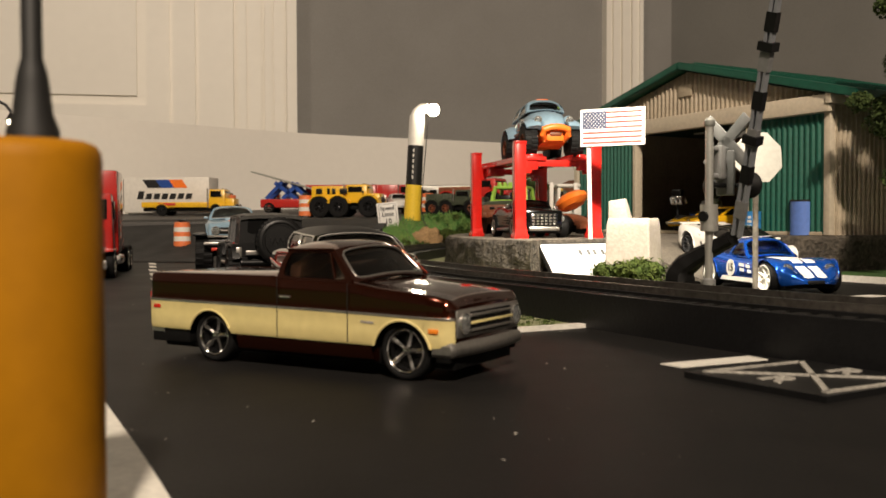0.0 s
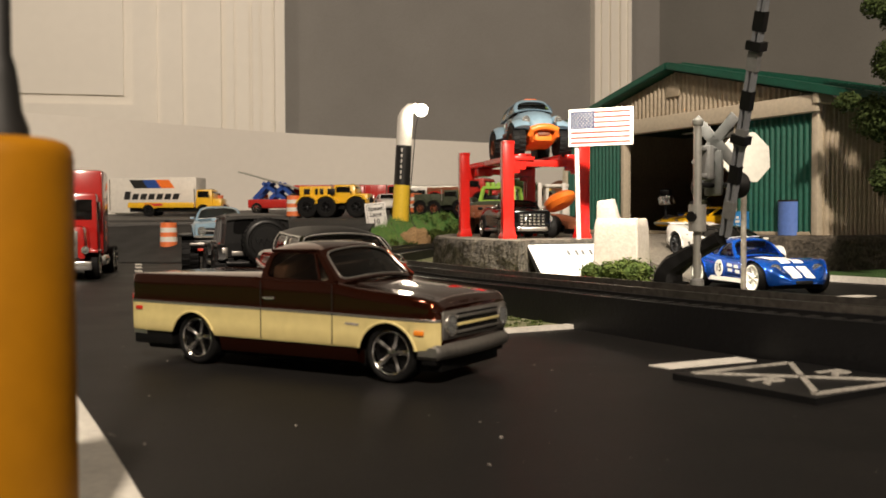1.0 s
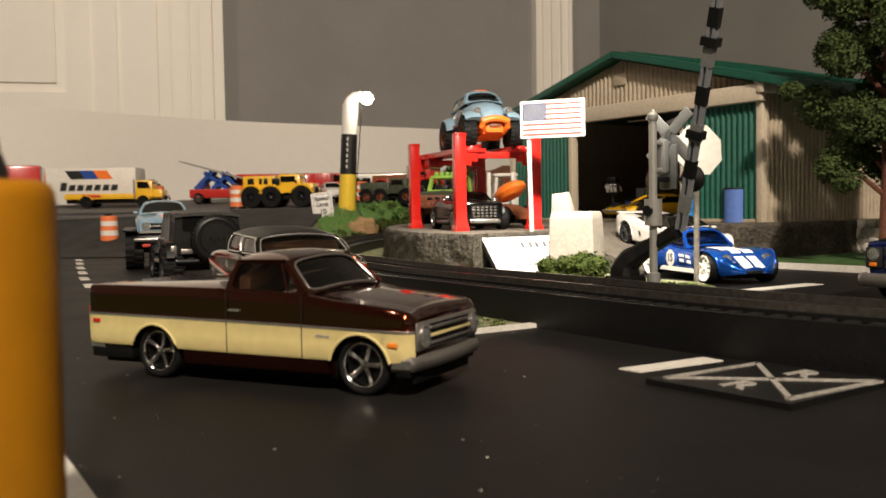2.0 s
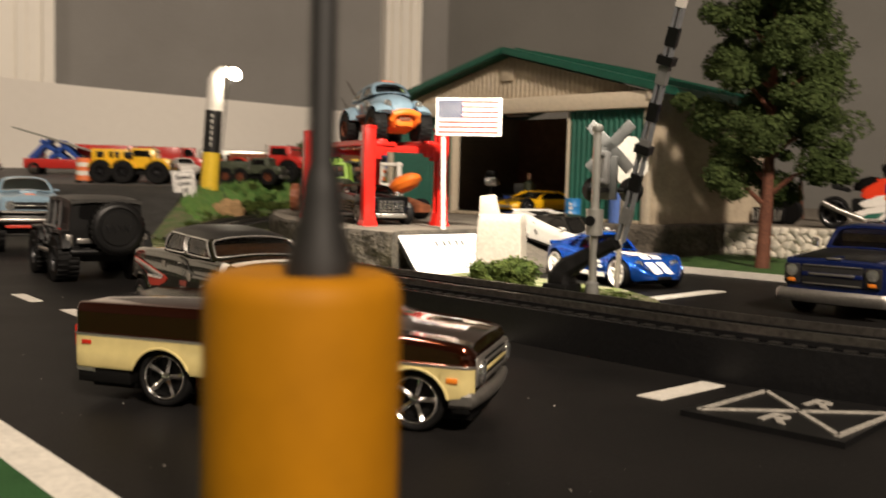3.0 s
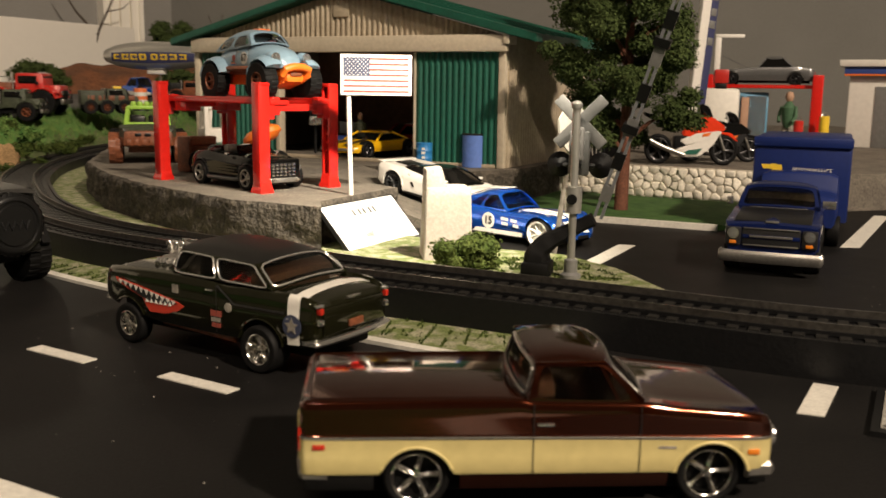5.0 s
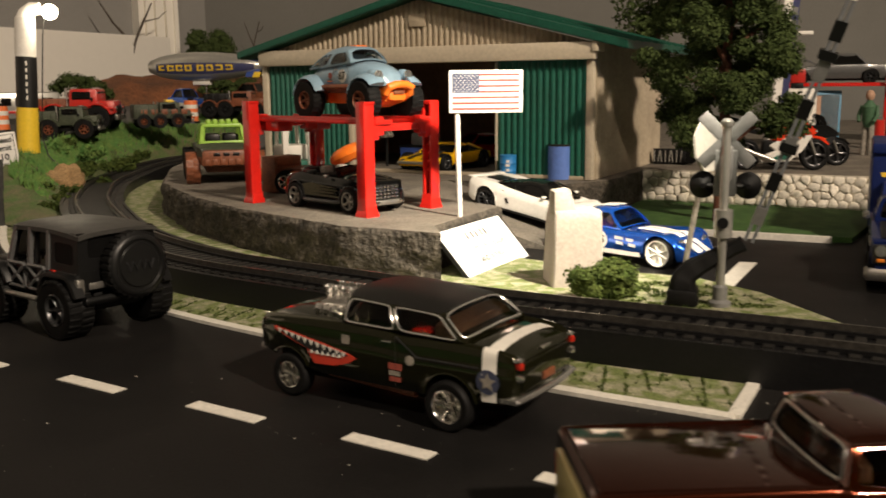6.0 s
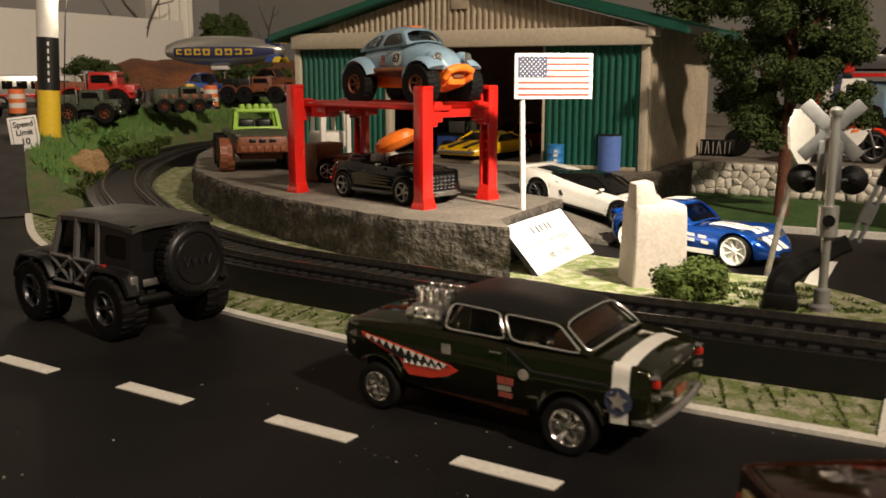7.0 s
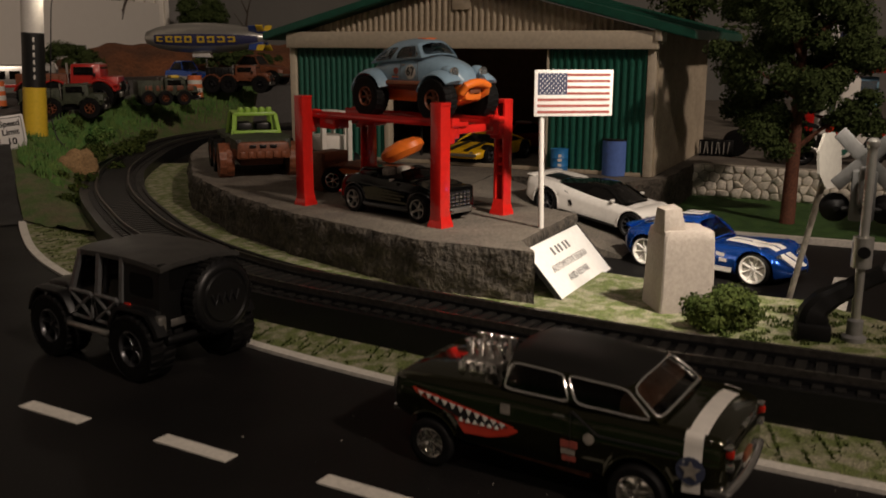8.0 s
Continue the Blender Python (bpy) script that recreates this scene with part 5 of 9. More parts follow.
        decal(car, "door_gap", "mark_black", [(-0.0085, 0.0075), (-0.0084, 0.0075), (-0.0084, 0.0185), (-0.0085, 0.0185)], y)
        bm = B()
        rod(bm, [(0.012, s * 0.0118, 0.0065), (-0.012, s * 0.0122, 0.0056)], 0.0007, 8)
        part("side_pipe", bm, "rust_brown", car)
        lamp_disc(car, "headlight", "window_clear", 0.0318, s * 0.0104, 0.0152, 0.0018)
    body_band(car, "tail_band", "stripe_white", -0.0330, -0.0298, label="white painted band round the tail", i0=1, i1=25)
    # blown engine through the bonnet
    eng = lump(car, "engine", "dull_silver", 0.0108, 0.0205, -0.0048, 0.0048, 0.0180, 0.0212, 0.0006, "bright chrome blower engine")
    for i in range(4):
        for s in (-1, 1):
            bm = B()
            lathe(bm, [(0.0008, 0), (0.0008, 0.0016), (0.0012, 0.0034), (0.00125, 0.0038), (0.0009, 0.0037), (0.0004, 0.0026)], 12, pose(0.0122 + i * 0.0024, s * 0.0021, 0.0208, s * -8))
            part("intake_trumpet", bm, "chrome", eng)
    for s in (-1, 1):
        for i in range(4):
            bm = B()
            rod(bm, [(0.0126 + i * 0.0024, s * 0.0042, 0.0196), (0.0121 + i * 0.0024, s * 0.0066, 0.0203), (0.0112 + i * 0.0024, s * 0.0080, 0.0196)], 0.0008, 8)
            part("exhaust_pipe", bm, "chrome", eng)
    return car


# ---- black off-roader ----
def off_roader():
    car = thing("off_roader", heading(-0.1864, 0.3362, 0, 120.0) @ Matrix.Scale(0.96, 4), "black toy off-roader with tube doors and a spare wheel", "toy car")
    arches = [(-0.0203, 0.0090, 0.0100), (0.0168, 0.0090, 0.0100)]
    fw = flow([(-0.0285, 0.0138), (-0.0275, 0.0148), (0.010, 0.0148), (0.015, 0.0128), (0.0255, 0.0120), (0.0265, 0.0112)])
    ft = flow([(-0.0285, 0.0205), (0.0080, 0.0205), (0.0100, 0.0216), (0.013, 0.0214), (0.0250, 0.0202), (0.0265, 0.0186)])
    floor = flow([(-0.0285, 0.0120), (-0.0110, 0.0118), (0.0075, 0.0118), (0.0265, 0.0120)])

    def section(x):
        w, t, b = fw(x), ft(x), floor(x)
        return [(w * 0.97, b), (w, b + 0.0006), (w, b + (t - b) * 0.6), (w * 0.99, t - 0.0008), (w * 0.96, t - 0.0002), (w * 0.90, t), (w * 0.5, t + 0.0003), (0.0, t + 0.0004)]

    hull(car, section, -0.0285, 0.0265, arches, "jeep_black", [0] * 7)
    chassis(car, -0.027, 0.027, 0.0085, 0.0080, 0.0135)
    # hard top: open front doors, slim posts, closed rear quarter
    bm, rows = B(), []
    for i in range(13):
        u = i / 12
        x = -0.0292 + 0.0362 * u
        row = []
        for j in range(13):
            v = j / 6 - 1
            row.append(bm.verts.new((x, v * 0.0136, 0.0322 + 0.0010 * (1 - abs(v) ** 4) + 0.0005 * math.sin(math.pi * u) - 0.0008 * (1 - u) ** 4)))
        rows.append(row)
    skin(bm, rows, caps=False, closed=False)
    geo = bmesh.ops.extrude_face_region(bm, geom=bm.faces[:])
    for v in geo["geom"]:
        if isinstance(v, bmesh.types.BMVert):
            v.co.z -= 0.0013
    part("roof", bm, "soft_top", car, "matt grey-black roof panel")
    for s in (-1, 1):
        pane(car, "quarter_panel", [(-0.0285, s * 0.0142, 0.0200), (-0.0135, s * 0.0142, 0.0203), (-0.0135, s * 0.0131, 0.0325), (-0.0278, s * 0.0131, 0.0320)][::s * -1], (0.16, 0.84, 0.28, 0.80), "jeep_black", "window_dull", square=7)
        for xb, xt in ((0.0098, 0.0058), (-0.0022, -0.0026), (-0.0130, -0.0128)):
            bm = B()
            beam(bm, (xb, s * 0.0143, 0.0200), (xt, s * 0.0130, 0.0322), 0.0012, 0.0014, up=(1, 0, 0))
            part("pillar", bm, "tube_grey", car)
        # tube doors
        for x0, x1 in ((-0.0128, -0.0030), (-0.0014, 0.0086)):
            y = s * 0.0156
            bm = B()
            rod(bm, [(a, y, b) for a, b in ((x0, 0.0172), (x0, 0.0140), (x0 + 0.0006, 0.0135), (x1 - 0.0006, 0.0135), (x1, 0.0140), (x1, 0.0204), (x1 - 0.0006, 0.0209), (x0 + 0.0006, 0.0209), (x0, 0.0204), (x0, 0.0170))], 0.00055, 8)
            door = part("tube_door", bm, "tube_grey", car, "grey tubular door frame")
            for za, zb in ((0.0138, 0.0206), (0.0206, 0.0138)):
                bm = B()
                rod(bm, [(x0, y, za), (x1, y, zb)], 0.0005, 8)
                part("brace", bm, "tube_grey", door)
        bm = B()
        rod(bm, [(-0.0105, s * 0.0160, 0.0116), (-0.0095, s * 0.0172, 0.0112), (0.0085, s * 0.0172, 0.0112), (0.0095, s * 0.0160, 0.0116)], 0.0009, 10)
        part("side_step", bm, "dull_silver", car)
        lump(car, "tail_light", "dull_silver", -0.0298, -0.0276, s * 0.0142 - 0.0013, s * 0.0142 + 0.0013, 0.0140, 0.0188, 0.0005)
        lump(car, "side_lamp", "tail_red", -0.0176, -0.0152, s * 0.0150 - 0.0003, s * 0.0150 + 0.0003, 0.0196, 0.0206, 0.0001)
        for x, a0, a1, wo in ((-0.0203, 0.10, 0.88, 0.0172), (0.0168, 0.08, 0.86, 0.0176)):
            bm, rings = B(), []
            for i in range(13):
                a = math.pi * (a0 + (a1 - a0) * i / 12)
                c, q = math.cos(a), math.sin(a)
                zz = min(q * 1.15, 0.98)
                rings.append([bm.verts.new((x + k * c * 1.02, s * yy, 0.0090 + k * zz)) for k, yy in ((0.0100, 0.0140), (0.0101, wo), (0.0109, wo), (0.0113, 0.0170), (0.0114, 0.0140))])
            skin(bm, rings)
            part("wheel_flare", bm, "jeep_black", car)
    pane(car, "rear_panel", [(-0.0285, 0.0142, 0.0200), (-0.0285, -0.0142, 0.0200), (-0.0280, -0.0131, 0.0322), (-0.0280, 0.0131, 0.0322)], (0.12, 0.88, 0.35, 0.88), "jeep_black", "window_dull", square=7)
    pane(car, "windscreen", [(0.0100, -0.0143, 0.0208), (0.0100, 0.0143, 0.0208), (0.0060, 0.0131, 0.0322), (0.0060, -0.0131, 0.0322)], (0.08, 0.92, 0.10, 0.90), "jeep_black", "tinted_glass", square=8)
    cockpit(car, -0.0120, 0.0095, 0.0125, 0.0200, 0.0262, "black_plastic")
    bm = B()
    for x in (-0.0025, -0.0125):
        rod(bm, [(x, -0.0118, 0.0200), (x, -0.0112, 0.0300), (x, -0.0095, 0.0312), (x, 0.0095, 0.0312), (x, 0.0112, 0.0300), (x, 0.0118, 0.0200)], 0.0008, 8)
    part("roll_cage", bm, "gun_metal", car)
    for x in (-0.0203, 0.0168):
        axle_pair(car, x, 0.0142, 0.0090, 0.0090, 0.0080, rim="gun_metal", spokes=6, tyre="deep_black", rim_k=0.55, knobs=26)
        bm = B()
        rod(bm, [(x, -0.013, 0.0090), (x, 0.013, 0.0090)], 0.0014, 10)
        part("axle", bm, "deep_black", car)
    SP = pose(-0.0287, -0.0030, 0.0212, 0, -90)
    bm = B()
    lathe(bm, [(0.0030, 0), (0.0088, 0), (0.0098, 0.0008), (0.0102, 0.0020), (0.0102, 0.0042), (0.0097, 0.0054), (0.0088, 0.0060), (0.0080, 0.0060), (0.0076, 0.0055), (0.0070, 0.0055), (0.0066, 0.0060), (0.0, 0.0062)], 36, SP)
    spare = part("spare_wheel", bm, "black_plastic", car, "black covered spare wheel")
    bm = B()
    zig = [(-0.0046, 0.0014), (-0.0034, -0.0014), (-0.0022, 0.0014), (-0.0010, -0.0014), (0.0002, 0.0014), (0.0014, -0.0014), (0.0026, 0.0014), (0.0038, -0.0014), (0.0048, 0.0014)]
    rod(bm, [SP @ Vector((b, a, 0.0063)) for a, b in zig], 0.00035, 6)
    part("cover_emblem", bm, "gun_metal", spare)
    n, rings = 180, []
    bm = B()
    for i in range(n):
        a, lug = 2 * math.pi * i / n, i % 6 < 4
        rings.append([bm.verts.new(SP @ Vector((q * math.cos(a), q * math.sin(a), zz))) for q, zz in ((0.0092, 0.0008), (0.0105 if lug else 0.0101, 0.0012), (0.0105 if lug else 0.0101, 0.0050), (0.0092, 0.0056))])
    skin(bm, rings + rings[:1], caps=False)
    part("tread", bm, "deep_black", spare)
    bumper(car, "rear_bumper", "jeep_black", -0.0312, 0.0138, 0.0108, 0.0132, -1, sag=0.0004, wrap=0.002)
    bumper(car, "front_bumper", "jeep_black", 0.0300, 0.0142, 0.0108, 0.0136, 1, sag=0.0006, wrap=0.002)
    lump(car, "rear_plate", "dull_silver", -0.0293, -0.0289, 0.0050, 0.0112, 0.0152, 0.0172, 0.0002)
    for s in (-1, 1):
        lamp_disc(car, "headlight", "window_clear", 0.0262, s * 0.0078, 0.0165, 0.0020)
    return car


lowered_pickup()
gasser()
off_roader()


# ---- workshop yard ----
YN, YR, YL = Vector((-0.0752, 0.3738)), Vector((-0.0412, 0.3877)), Vector((-0.1056, 0.4415))
ax = (YN - YL).normalized()
LIFT = Matrix.Translation((YL.x, YL.y, 0.0204)) @ Matrix.Rotation(math.atan2(ax.y, ax.x), 4, "Z")
lift_len, lift_wid = (YN - YL).length, (YR - YN).length


def four_post_lift(m, length, width, height, deck, paint="lift_red", label="glossy red four-post car lift on the slab", slim=1.0):
    """Posts at the corners of x 0..length, y 0..width; two runways and two cross beams at deck height."""
    t = thing("car_lift", m, label, "car lift")
    p = 0.0025 * slim
    for x in (0, length):
        for y in (0, width):
            bm = B()
            s = 1 if y == 0 else -1
            lathe(bm, [(p * 1.9, 0.0), (p * 1.9, 0.0010), (p * 1.62, 0.0026), (p * 1.36, 0.0058), (p * 1.30, 0.0062)], 4, pose(x, y, 0, 0, 0, 45))
            # channel: a web on the outer side, two flanges, a cap
            box(bm, x - p, x + p, y - s * p * 0.9 - p * 0.25, y - s * p * 0.9 + p * 0.25, 0.0, height, 0.0003)
            for e in (-1, 1):
                box(bm, x + e * p * 0.80 - p * 0.26, x + e * p * 0.80 + p * 0.26, y - p * 0.92, y + p * 0.92, 0.0, height, 0.0003)
            box(bm, x - p * 1.06, x + p * 1.06, y - p * 1.10, y + p * 1.04, height - 0.0010, height + 0.0007, 0.0003)
            post = part("post", bm, paint, t)
            for k in range(7):
                bm = B()
                rod(bm, [(x - p * 0.6, y, height * 0.36 + k * 0.0036), (x + p * 0.6, y, height * 0.36 + k * 0.0036)], 0.00075, 8)
                part("lock_rung", bm, paint, post)
    for x in (0, length):
        bm = B()
        box(bm, x - 0.0018, x + 0.0018, p, width - p, deck - 0.0045, deck - 0.0015, 0.0004)
        for y in (p * 1.2, width - p * 1.2):
            box(bm, x - 0.0024, x + 0.0024, y - 0.0022, y + 0.0022, deck - 0.0078, deck + 0.0008, 0.0005)
            g = 0.0034 if y < width / 2 else -0.0034
            box(bm, x - 0.0021, x + 0.0021, y + g - 0.0020, y + g + 0.0020, deck - 0.0062, deck + 0.0014, 0.0007)
        part("cross_beam", bm, paint, t)
    for y in (width * 0.20, width * 0.80):
        bm = B()
        box(bm, -0.0015, length + 0.0030, y - width * 0.13, y + width * 0.13, deck - 0.0018, deck, 0.0003)
        box(bm, -0.0015, length + 0.0030, y - width * 0.13, y - width * 0.13 + 0.0006, deck, deck + 0.0010)
        box(bm, length * 0.08, length * 0.2, y - width * 0.11, y + width * 0.11, deck - 0.0060, deck - 0.0018, 0.0004)
        part("runway", bm, paint, t)
    return t


four_post_lift(LIFT, lift_len, lift_wid, 0.0443, 0.0378)


def beetle(m):
    car = thing("beetle_car", m, "pale blue and orange toy off-road beetle on the red lift", "toy car")
    fw = flow([(-0.0250, 0.0040), (-0.0240, 0.0066), (-0.019, 0.0094), (-0.010, 0.0106), (0.006, 0.0106), (0.012, 0.0096), (0.019, 0.0078), (0.0245, 0.0056), (0.0262, 0.0034)])
    ft = flow([(-0.0250, 0.0168), (-0.0240, 0.0192), (-0.0210, 0.0220), (-0.012, 0.0234), (0.006, 0.0238), (0.010, 0.0242), (0.015, 0.0236), (0.0205, 0.0218), (0.0245, 0.0190), (0.0262, 0.0162)])

    def section(x):
        w, t, b = fw(x), ft(x), 0.0142
        h = t - b
        return [(w * 0.95, b), (w * 0.99, b + h * 0.12), (w, b + h * 0.35), (w * 0.985, b + h * 0.58), (w * 0.93, b + h * 0.78), (w * 0.80, b + h * 0.92), (w * 0.55, b + h), (w * 0.28, b + h + 0.0006), (0.0, b + h + 0.0008)]

    hull(car, section, -0.0250, 0.0262, (), "beetle_blue", [0] * 8)
    cab(car, (-0.0222, 0.0216, 0.0094, 0.0242), (-0.0108, 0.0050, 0.0296, 0.0288), 0.0103, 0.0084, "beetle_blue", "beetle_blue", "clear_glass", (0.0, 0.44, 1.0), crown=0.0022, bow=0.0014, post=0.07, low=0.08, wrap=0.07)
    cockpit(car, -0.0140, 0.0090, 0.0095, 0.0228, 0.0258, "black_plastic")
    lump(car, "roof_stripe", "orange_plastic", -0.0010, 0.0042, -0.0030, 0.0030, 0.0306, 0.0321, 0.0003)
    lump(car, "floor_pan", "rust_brown", -0.018, 0.016, -0.0098, 0.0098, 0.0112, 0.0150, 0.0006, "dark red floor pan")
    chassis(car, -0.019, 0.018, 0.0072, 0.0066, 0.0122, "orange_plastic", "chassis")
    lump(car, "skid_plate", "orange_plastic", 0.0140, 0.0262, -0.0064, 0.0064, 0.0062, 0.0090, 0.0009, "bright orange moulded skid plate", m=Matrix.Translation((0.021, 0, 0.008)) @ Matrix.Rotation(radians(-14), 4, "Y") @ Matrix.Translation((-0.021, 0, -0.008)))
    bm = B()
    rod(bm, [(0.0252, -0.0056, 0.0092), (0.0288, -0.0066, 0.0112), (0.0300, -0.0062, 0.0136), (0.0306, -0.003, 0.0146), (0.0307, 0.0, 0.0148), (0.0306, 0.003, 0.0146), (0.0300, 0.0062, 0.0136), (0.0288, 0.0066, 0.0112), (0.0252, 0.0056, 0.0092)], 0.0017, 10)
    part("bumper_loop", bm, "orange_plastic", car, "bright orange bumper loop")
    lump(car, "bumper_mount", "orange_plastic", 0.0190, 0.0292, -0.0052, 0.0052, 0.0076, 0.0148, 0.0020, taper=0.85)
    lump(car, "winch_slot", "rust_brown", 0.0288, 0.0296, -0.0030, 0.0030, 0.0106, 0.0124, 0.0003)
    for s in (-1, 1):
        bm = B()
        rod(bm, [(0.0185, s * 0.0060, 0.0085), (0.0245, s * 0.0064, 0.0102), (0.0276, s * 0.0060, 0.0128)], 0.0013, 8)
        part("guard_bar", bm, "orange_plastic", car)
        for x, t0, t1, wo in ((-0.0205, 0.12, 0.95, 0.0150), (0.0200, 0.22, 0.92, 0.0146)):
            bm, rings = B(), []
            for i in range(15):
                t = math.pi * (t0 + (t1 - t0) * i / 14)
                c, q = math.cos(t), math.sin(t)
                rings.append([bm.verts.new((x + k * c * 1.04, s * yy, 0.0086 + k * q)) for k, yy in ((0.0088, 0.0072), (0.0088, wo - 0.0004), (0.0092, wo), (0.0099, wo - 0.0006), (0.0108, wo - 0.0028), (0.0112, wo - 0.0052), (0.0110, 0.0072))])
            skin(bm, rings)
            part("wing", bm, "beetle_blue", car)
        bm = B()
        rod(bm, [(-0.0110, s * 0.0108, 0.0138), (0.0115, s * 0.0108, 0.0138)], 0.0012, 8)
        part("running_board", bm, "rust_brown", car)
        bm = B()
        bmesh.ops.create_uvsphere(bm, u_segments=16, v_segments=10, radius=0.0027, matrix=Matrix.Translation((0.0222, s * 0.0082, 0.0188)) @ Matrix.Diagonal((1.5, 0.9, 0.95, 1)))
        part("headlight_pod", bm, "beetle_blue", car)
        lamp_disc(car, "headlight", "window_clear", 0.0256, s * 0.0082, 0.0188, 0.0017)
        decal(car, "number_panel", "stripe_white", disc_outline(0.0032, 0.0186, 0.0029), s * 0.01066)
        side_text(car, "67", 0.0048, "mark_black", 0.0032, s * 0.0109, 0.0186, name="number", bold=0.0001)
        decal(car, "sponsor_disc", "flag_red", disc_outline(-0.0056, 0.0188, 0.0014), s * 0.01066)
        for k in range(3):
            decal(car, "sponsor_bar", ("mark_blue", "orange_plastic", "print_grey")[k], [(-0.0080, 0.0156 + k * 0.0006), (-0.0042, 0.0156 + k * 0.0006), (-0.0042, 0.0160 + k * 0.0006), (-0.0080, 0.0160 + k * 0.0006)], s * 0.01066)
        for x in (0.0074, -0.0030):
            decal(car, "door_gap", "print_grey", [(x, 0.0150), (x + 0.00014, 0.0150), (x + 0.00014, 0.0228), (x, 0.0228)], s * 0.01064)
        lump(car, "door_handle", "dull_silver", -0.0022, -0.0004, s * 0.0106 - 0.0003, s * 0.0106 + 0.0005, 0.0212, 0.0216, 0.0001)
        decal(car, "side_stripe", "orange_plastic", [(-0.0125, 0.0144), (0.0105, 0.0144), (0.0105, 0.0150), (-0.0125, 0.0150)], s * 0.01062)
    for x in (-0.0205, 0.0200):
        axle_pair(car, x, 0.0120, 0.0081, 0.0081, 0.0064, rim="rust_brown", spokes=6, rim_k=0.50, knobs=22)
        bm = B()
        rod(bm, [(x, -0.011, 0.0084), (x, 0.011, 0.0084)], 0.0012, 8)
        part("axle", bm, "deep_black", car)
    bm = B()
    rod(bm, [(-0.0225, 0.004, 0.0140), (-0.0265, 0.004, 0.0165), (-0.0292, 0.004, 0.0215)], 0.0013, 8)
    part("exhaust", bm, "pole_white", car)
    return car


beetle(heading(-0.0680, 0.4047, 0.0582, -70.5) @ Matrix.Scale(0.93, 4))


def chrome_rod(m):
    car = thing("hot_rod_coupe", m, "black and chrome toy hot rod parked under the lift", "toy car")
    arches = [(-0.0175, 0.0052, 0.0062), (0.0185, 0.0050, 0.0060)]
    fw = flow([(-0.028, 0.0098), (-0.0265, 0.0116), (-0.020, 0.0127), (0.0, 0.0122), (0.014, 0.0126), (0.020, 0.0118), (0.0245, 0.0096)])
    zf = flow([(-0.028, 0.0112), (-0.024, 0.0140), (-0.016, 0.0150), (-0.004, 0.0142), (0.010, 0.0140), (0.018, 0.0134), (0.0245, 0.0112)])

    def section(x):
        w, f, b = fw(x), zf(x), 0.0040
        h = f - b
        return [(w * 0.93, b), (w * 0.985, b + h * 0.15), (w, b + h * 0.38), (w * 0.975, b + h * 0.50), (w * 0.985, b + h * 0.66), (w * 0.95, b + h * 0.86), (w * 0.86, f), (w * 0.70, f - 0.0004), (w * 0.35, f + 0.0004), (0.0, f + 0.0006)]

    hull(car, section, -0.028, 0.0245, arches, "rod_black", [0] * 9, lip="gun_metal")
    chassis(car, -0.026, 0.024, 0.0095, 0.0022, 0.0070)
    # low windscreen, sunken cockpit and head fairing
    lump(car, "cockpit_opening", "deep_black", -0.0090, 0.0060, -0.0082, 0.0082, 0.0140, 0.0149, 0.0008)
    pane(car, "windscreen", [(0.0090, -0.0098, 0.0142), (0.0090, 0.0098, 0.0142), (0.0050, 0.0080, 0.0176), (0.0050, -0.0080, 0.0176)], (0.05, 0.95, 0.06, 0.90), "rod_black", "tinted_glass", bow=0.0012)
    lump(car, "head_fairing", "rod_black", -0.0220, -0.0085, -0.0076, 0.0076, 0.0138, 0.0172, 0.0016, taper=0.8)
    for s in (-1, 1):
        lump(car, "seat", "bed_grey", -0.0080, -0.0042, s * 0.0040 - 0.0026, s * 0.0040 + 0.0026, 0.0145, 0.0178, 0.0010, "grey moulded seat back")
        decal(car, "side_panel", "rod_olive", [(-0.0108, 0.0060), (0.0122, 0.0060), (0.0108, 0.0098), (-0.0060, 0.0112), (-0.0125, 0.0104)], s * 0.01235)
        for k in range(3):
            decal(car, "side_flame", "rod_black", [(0.0120, 0.0068 + k * 0.0012), (-0.0060 + k * 0.002, 0.0071 + k * 0.0013), (0.0120, 0.0074 + k * 0.0012)], s * 0.01250)
        bm = B()
        rod(bm, [(0.0150, s * 0.0118, 0.0050), (0.0100, s * 0.0128, 0.0042), (-0.0100, s * 0.0128, 0.0040), (-0.0118, s * 0.0122, 0.0042)], 0.0009, 8)
        part("side_pipe", bm, "gun_metal", car)
        lump(car, "door_mirror", "chrome", 0.004, 0.0055, s * 0.0128 - 0.001, s * 0.0128 + 0.001, 0.0140, 0.0152, 0.0003)
        lamp_disc(car, "headlight", "window_clear", 0.0245, s * 0.0092, 0.0092, 0.0014)
    for x in (-0.0175, 0.0185):
        axle_pair(car, x, 0.0114, 0.0052, 0.0052, 0.0042, rim="dull_silver", spokes=5, rim_k=0.70)
    # square black nose with a chrome grid grille and a low chrome front
    lump(car, "nose", "rod_black", 0.0215, 0.0272, -0.0092, 0.0092, 0.0046, 0.0132, 0.0012)
    grille = lump(car, "grille", "deep_black", 0.0262, 0.0276, -0.0066, 0.0066, 0.0058, 0.0116, 0.0004)
    for i in range(6):
        for k in range(4):
            lump(grille, "grille_block", "rim_chrome", 0.0272, 0.0280, -0.0060 + i * 0.00208, -0.0046 + i * 0.00208, 0.0062 + k * 0.0014, 0.0071 + k * 0.0014, 0.0001)
    lump(car, "front_apron", "dull_silver", 0.0250, 0.0284, -0.0074, 0.0074, 0.0034, 0.0054, 0.0005, "bright chrome front apron")
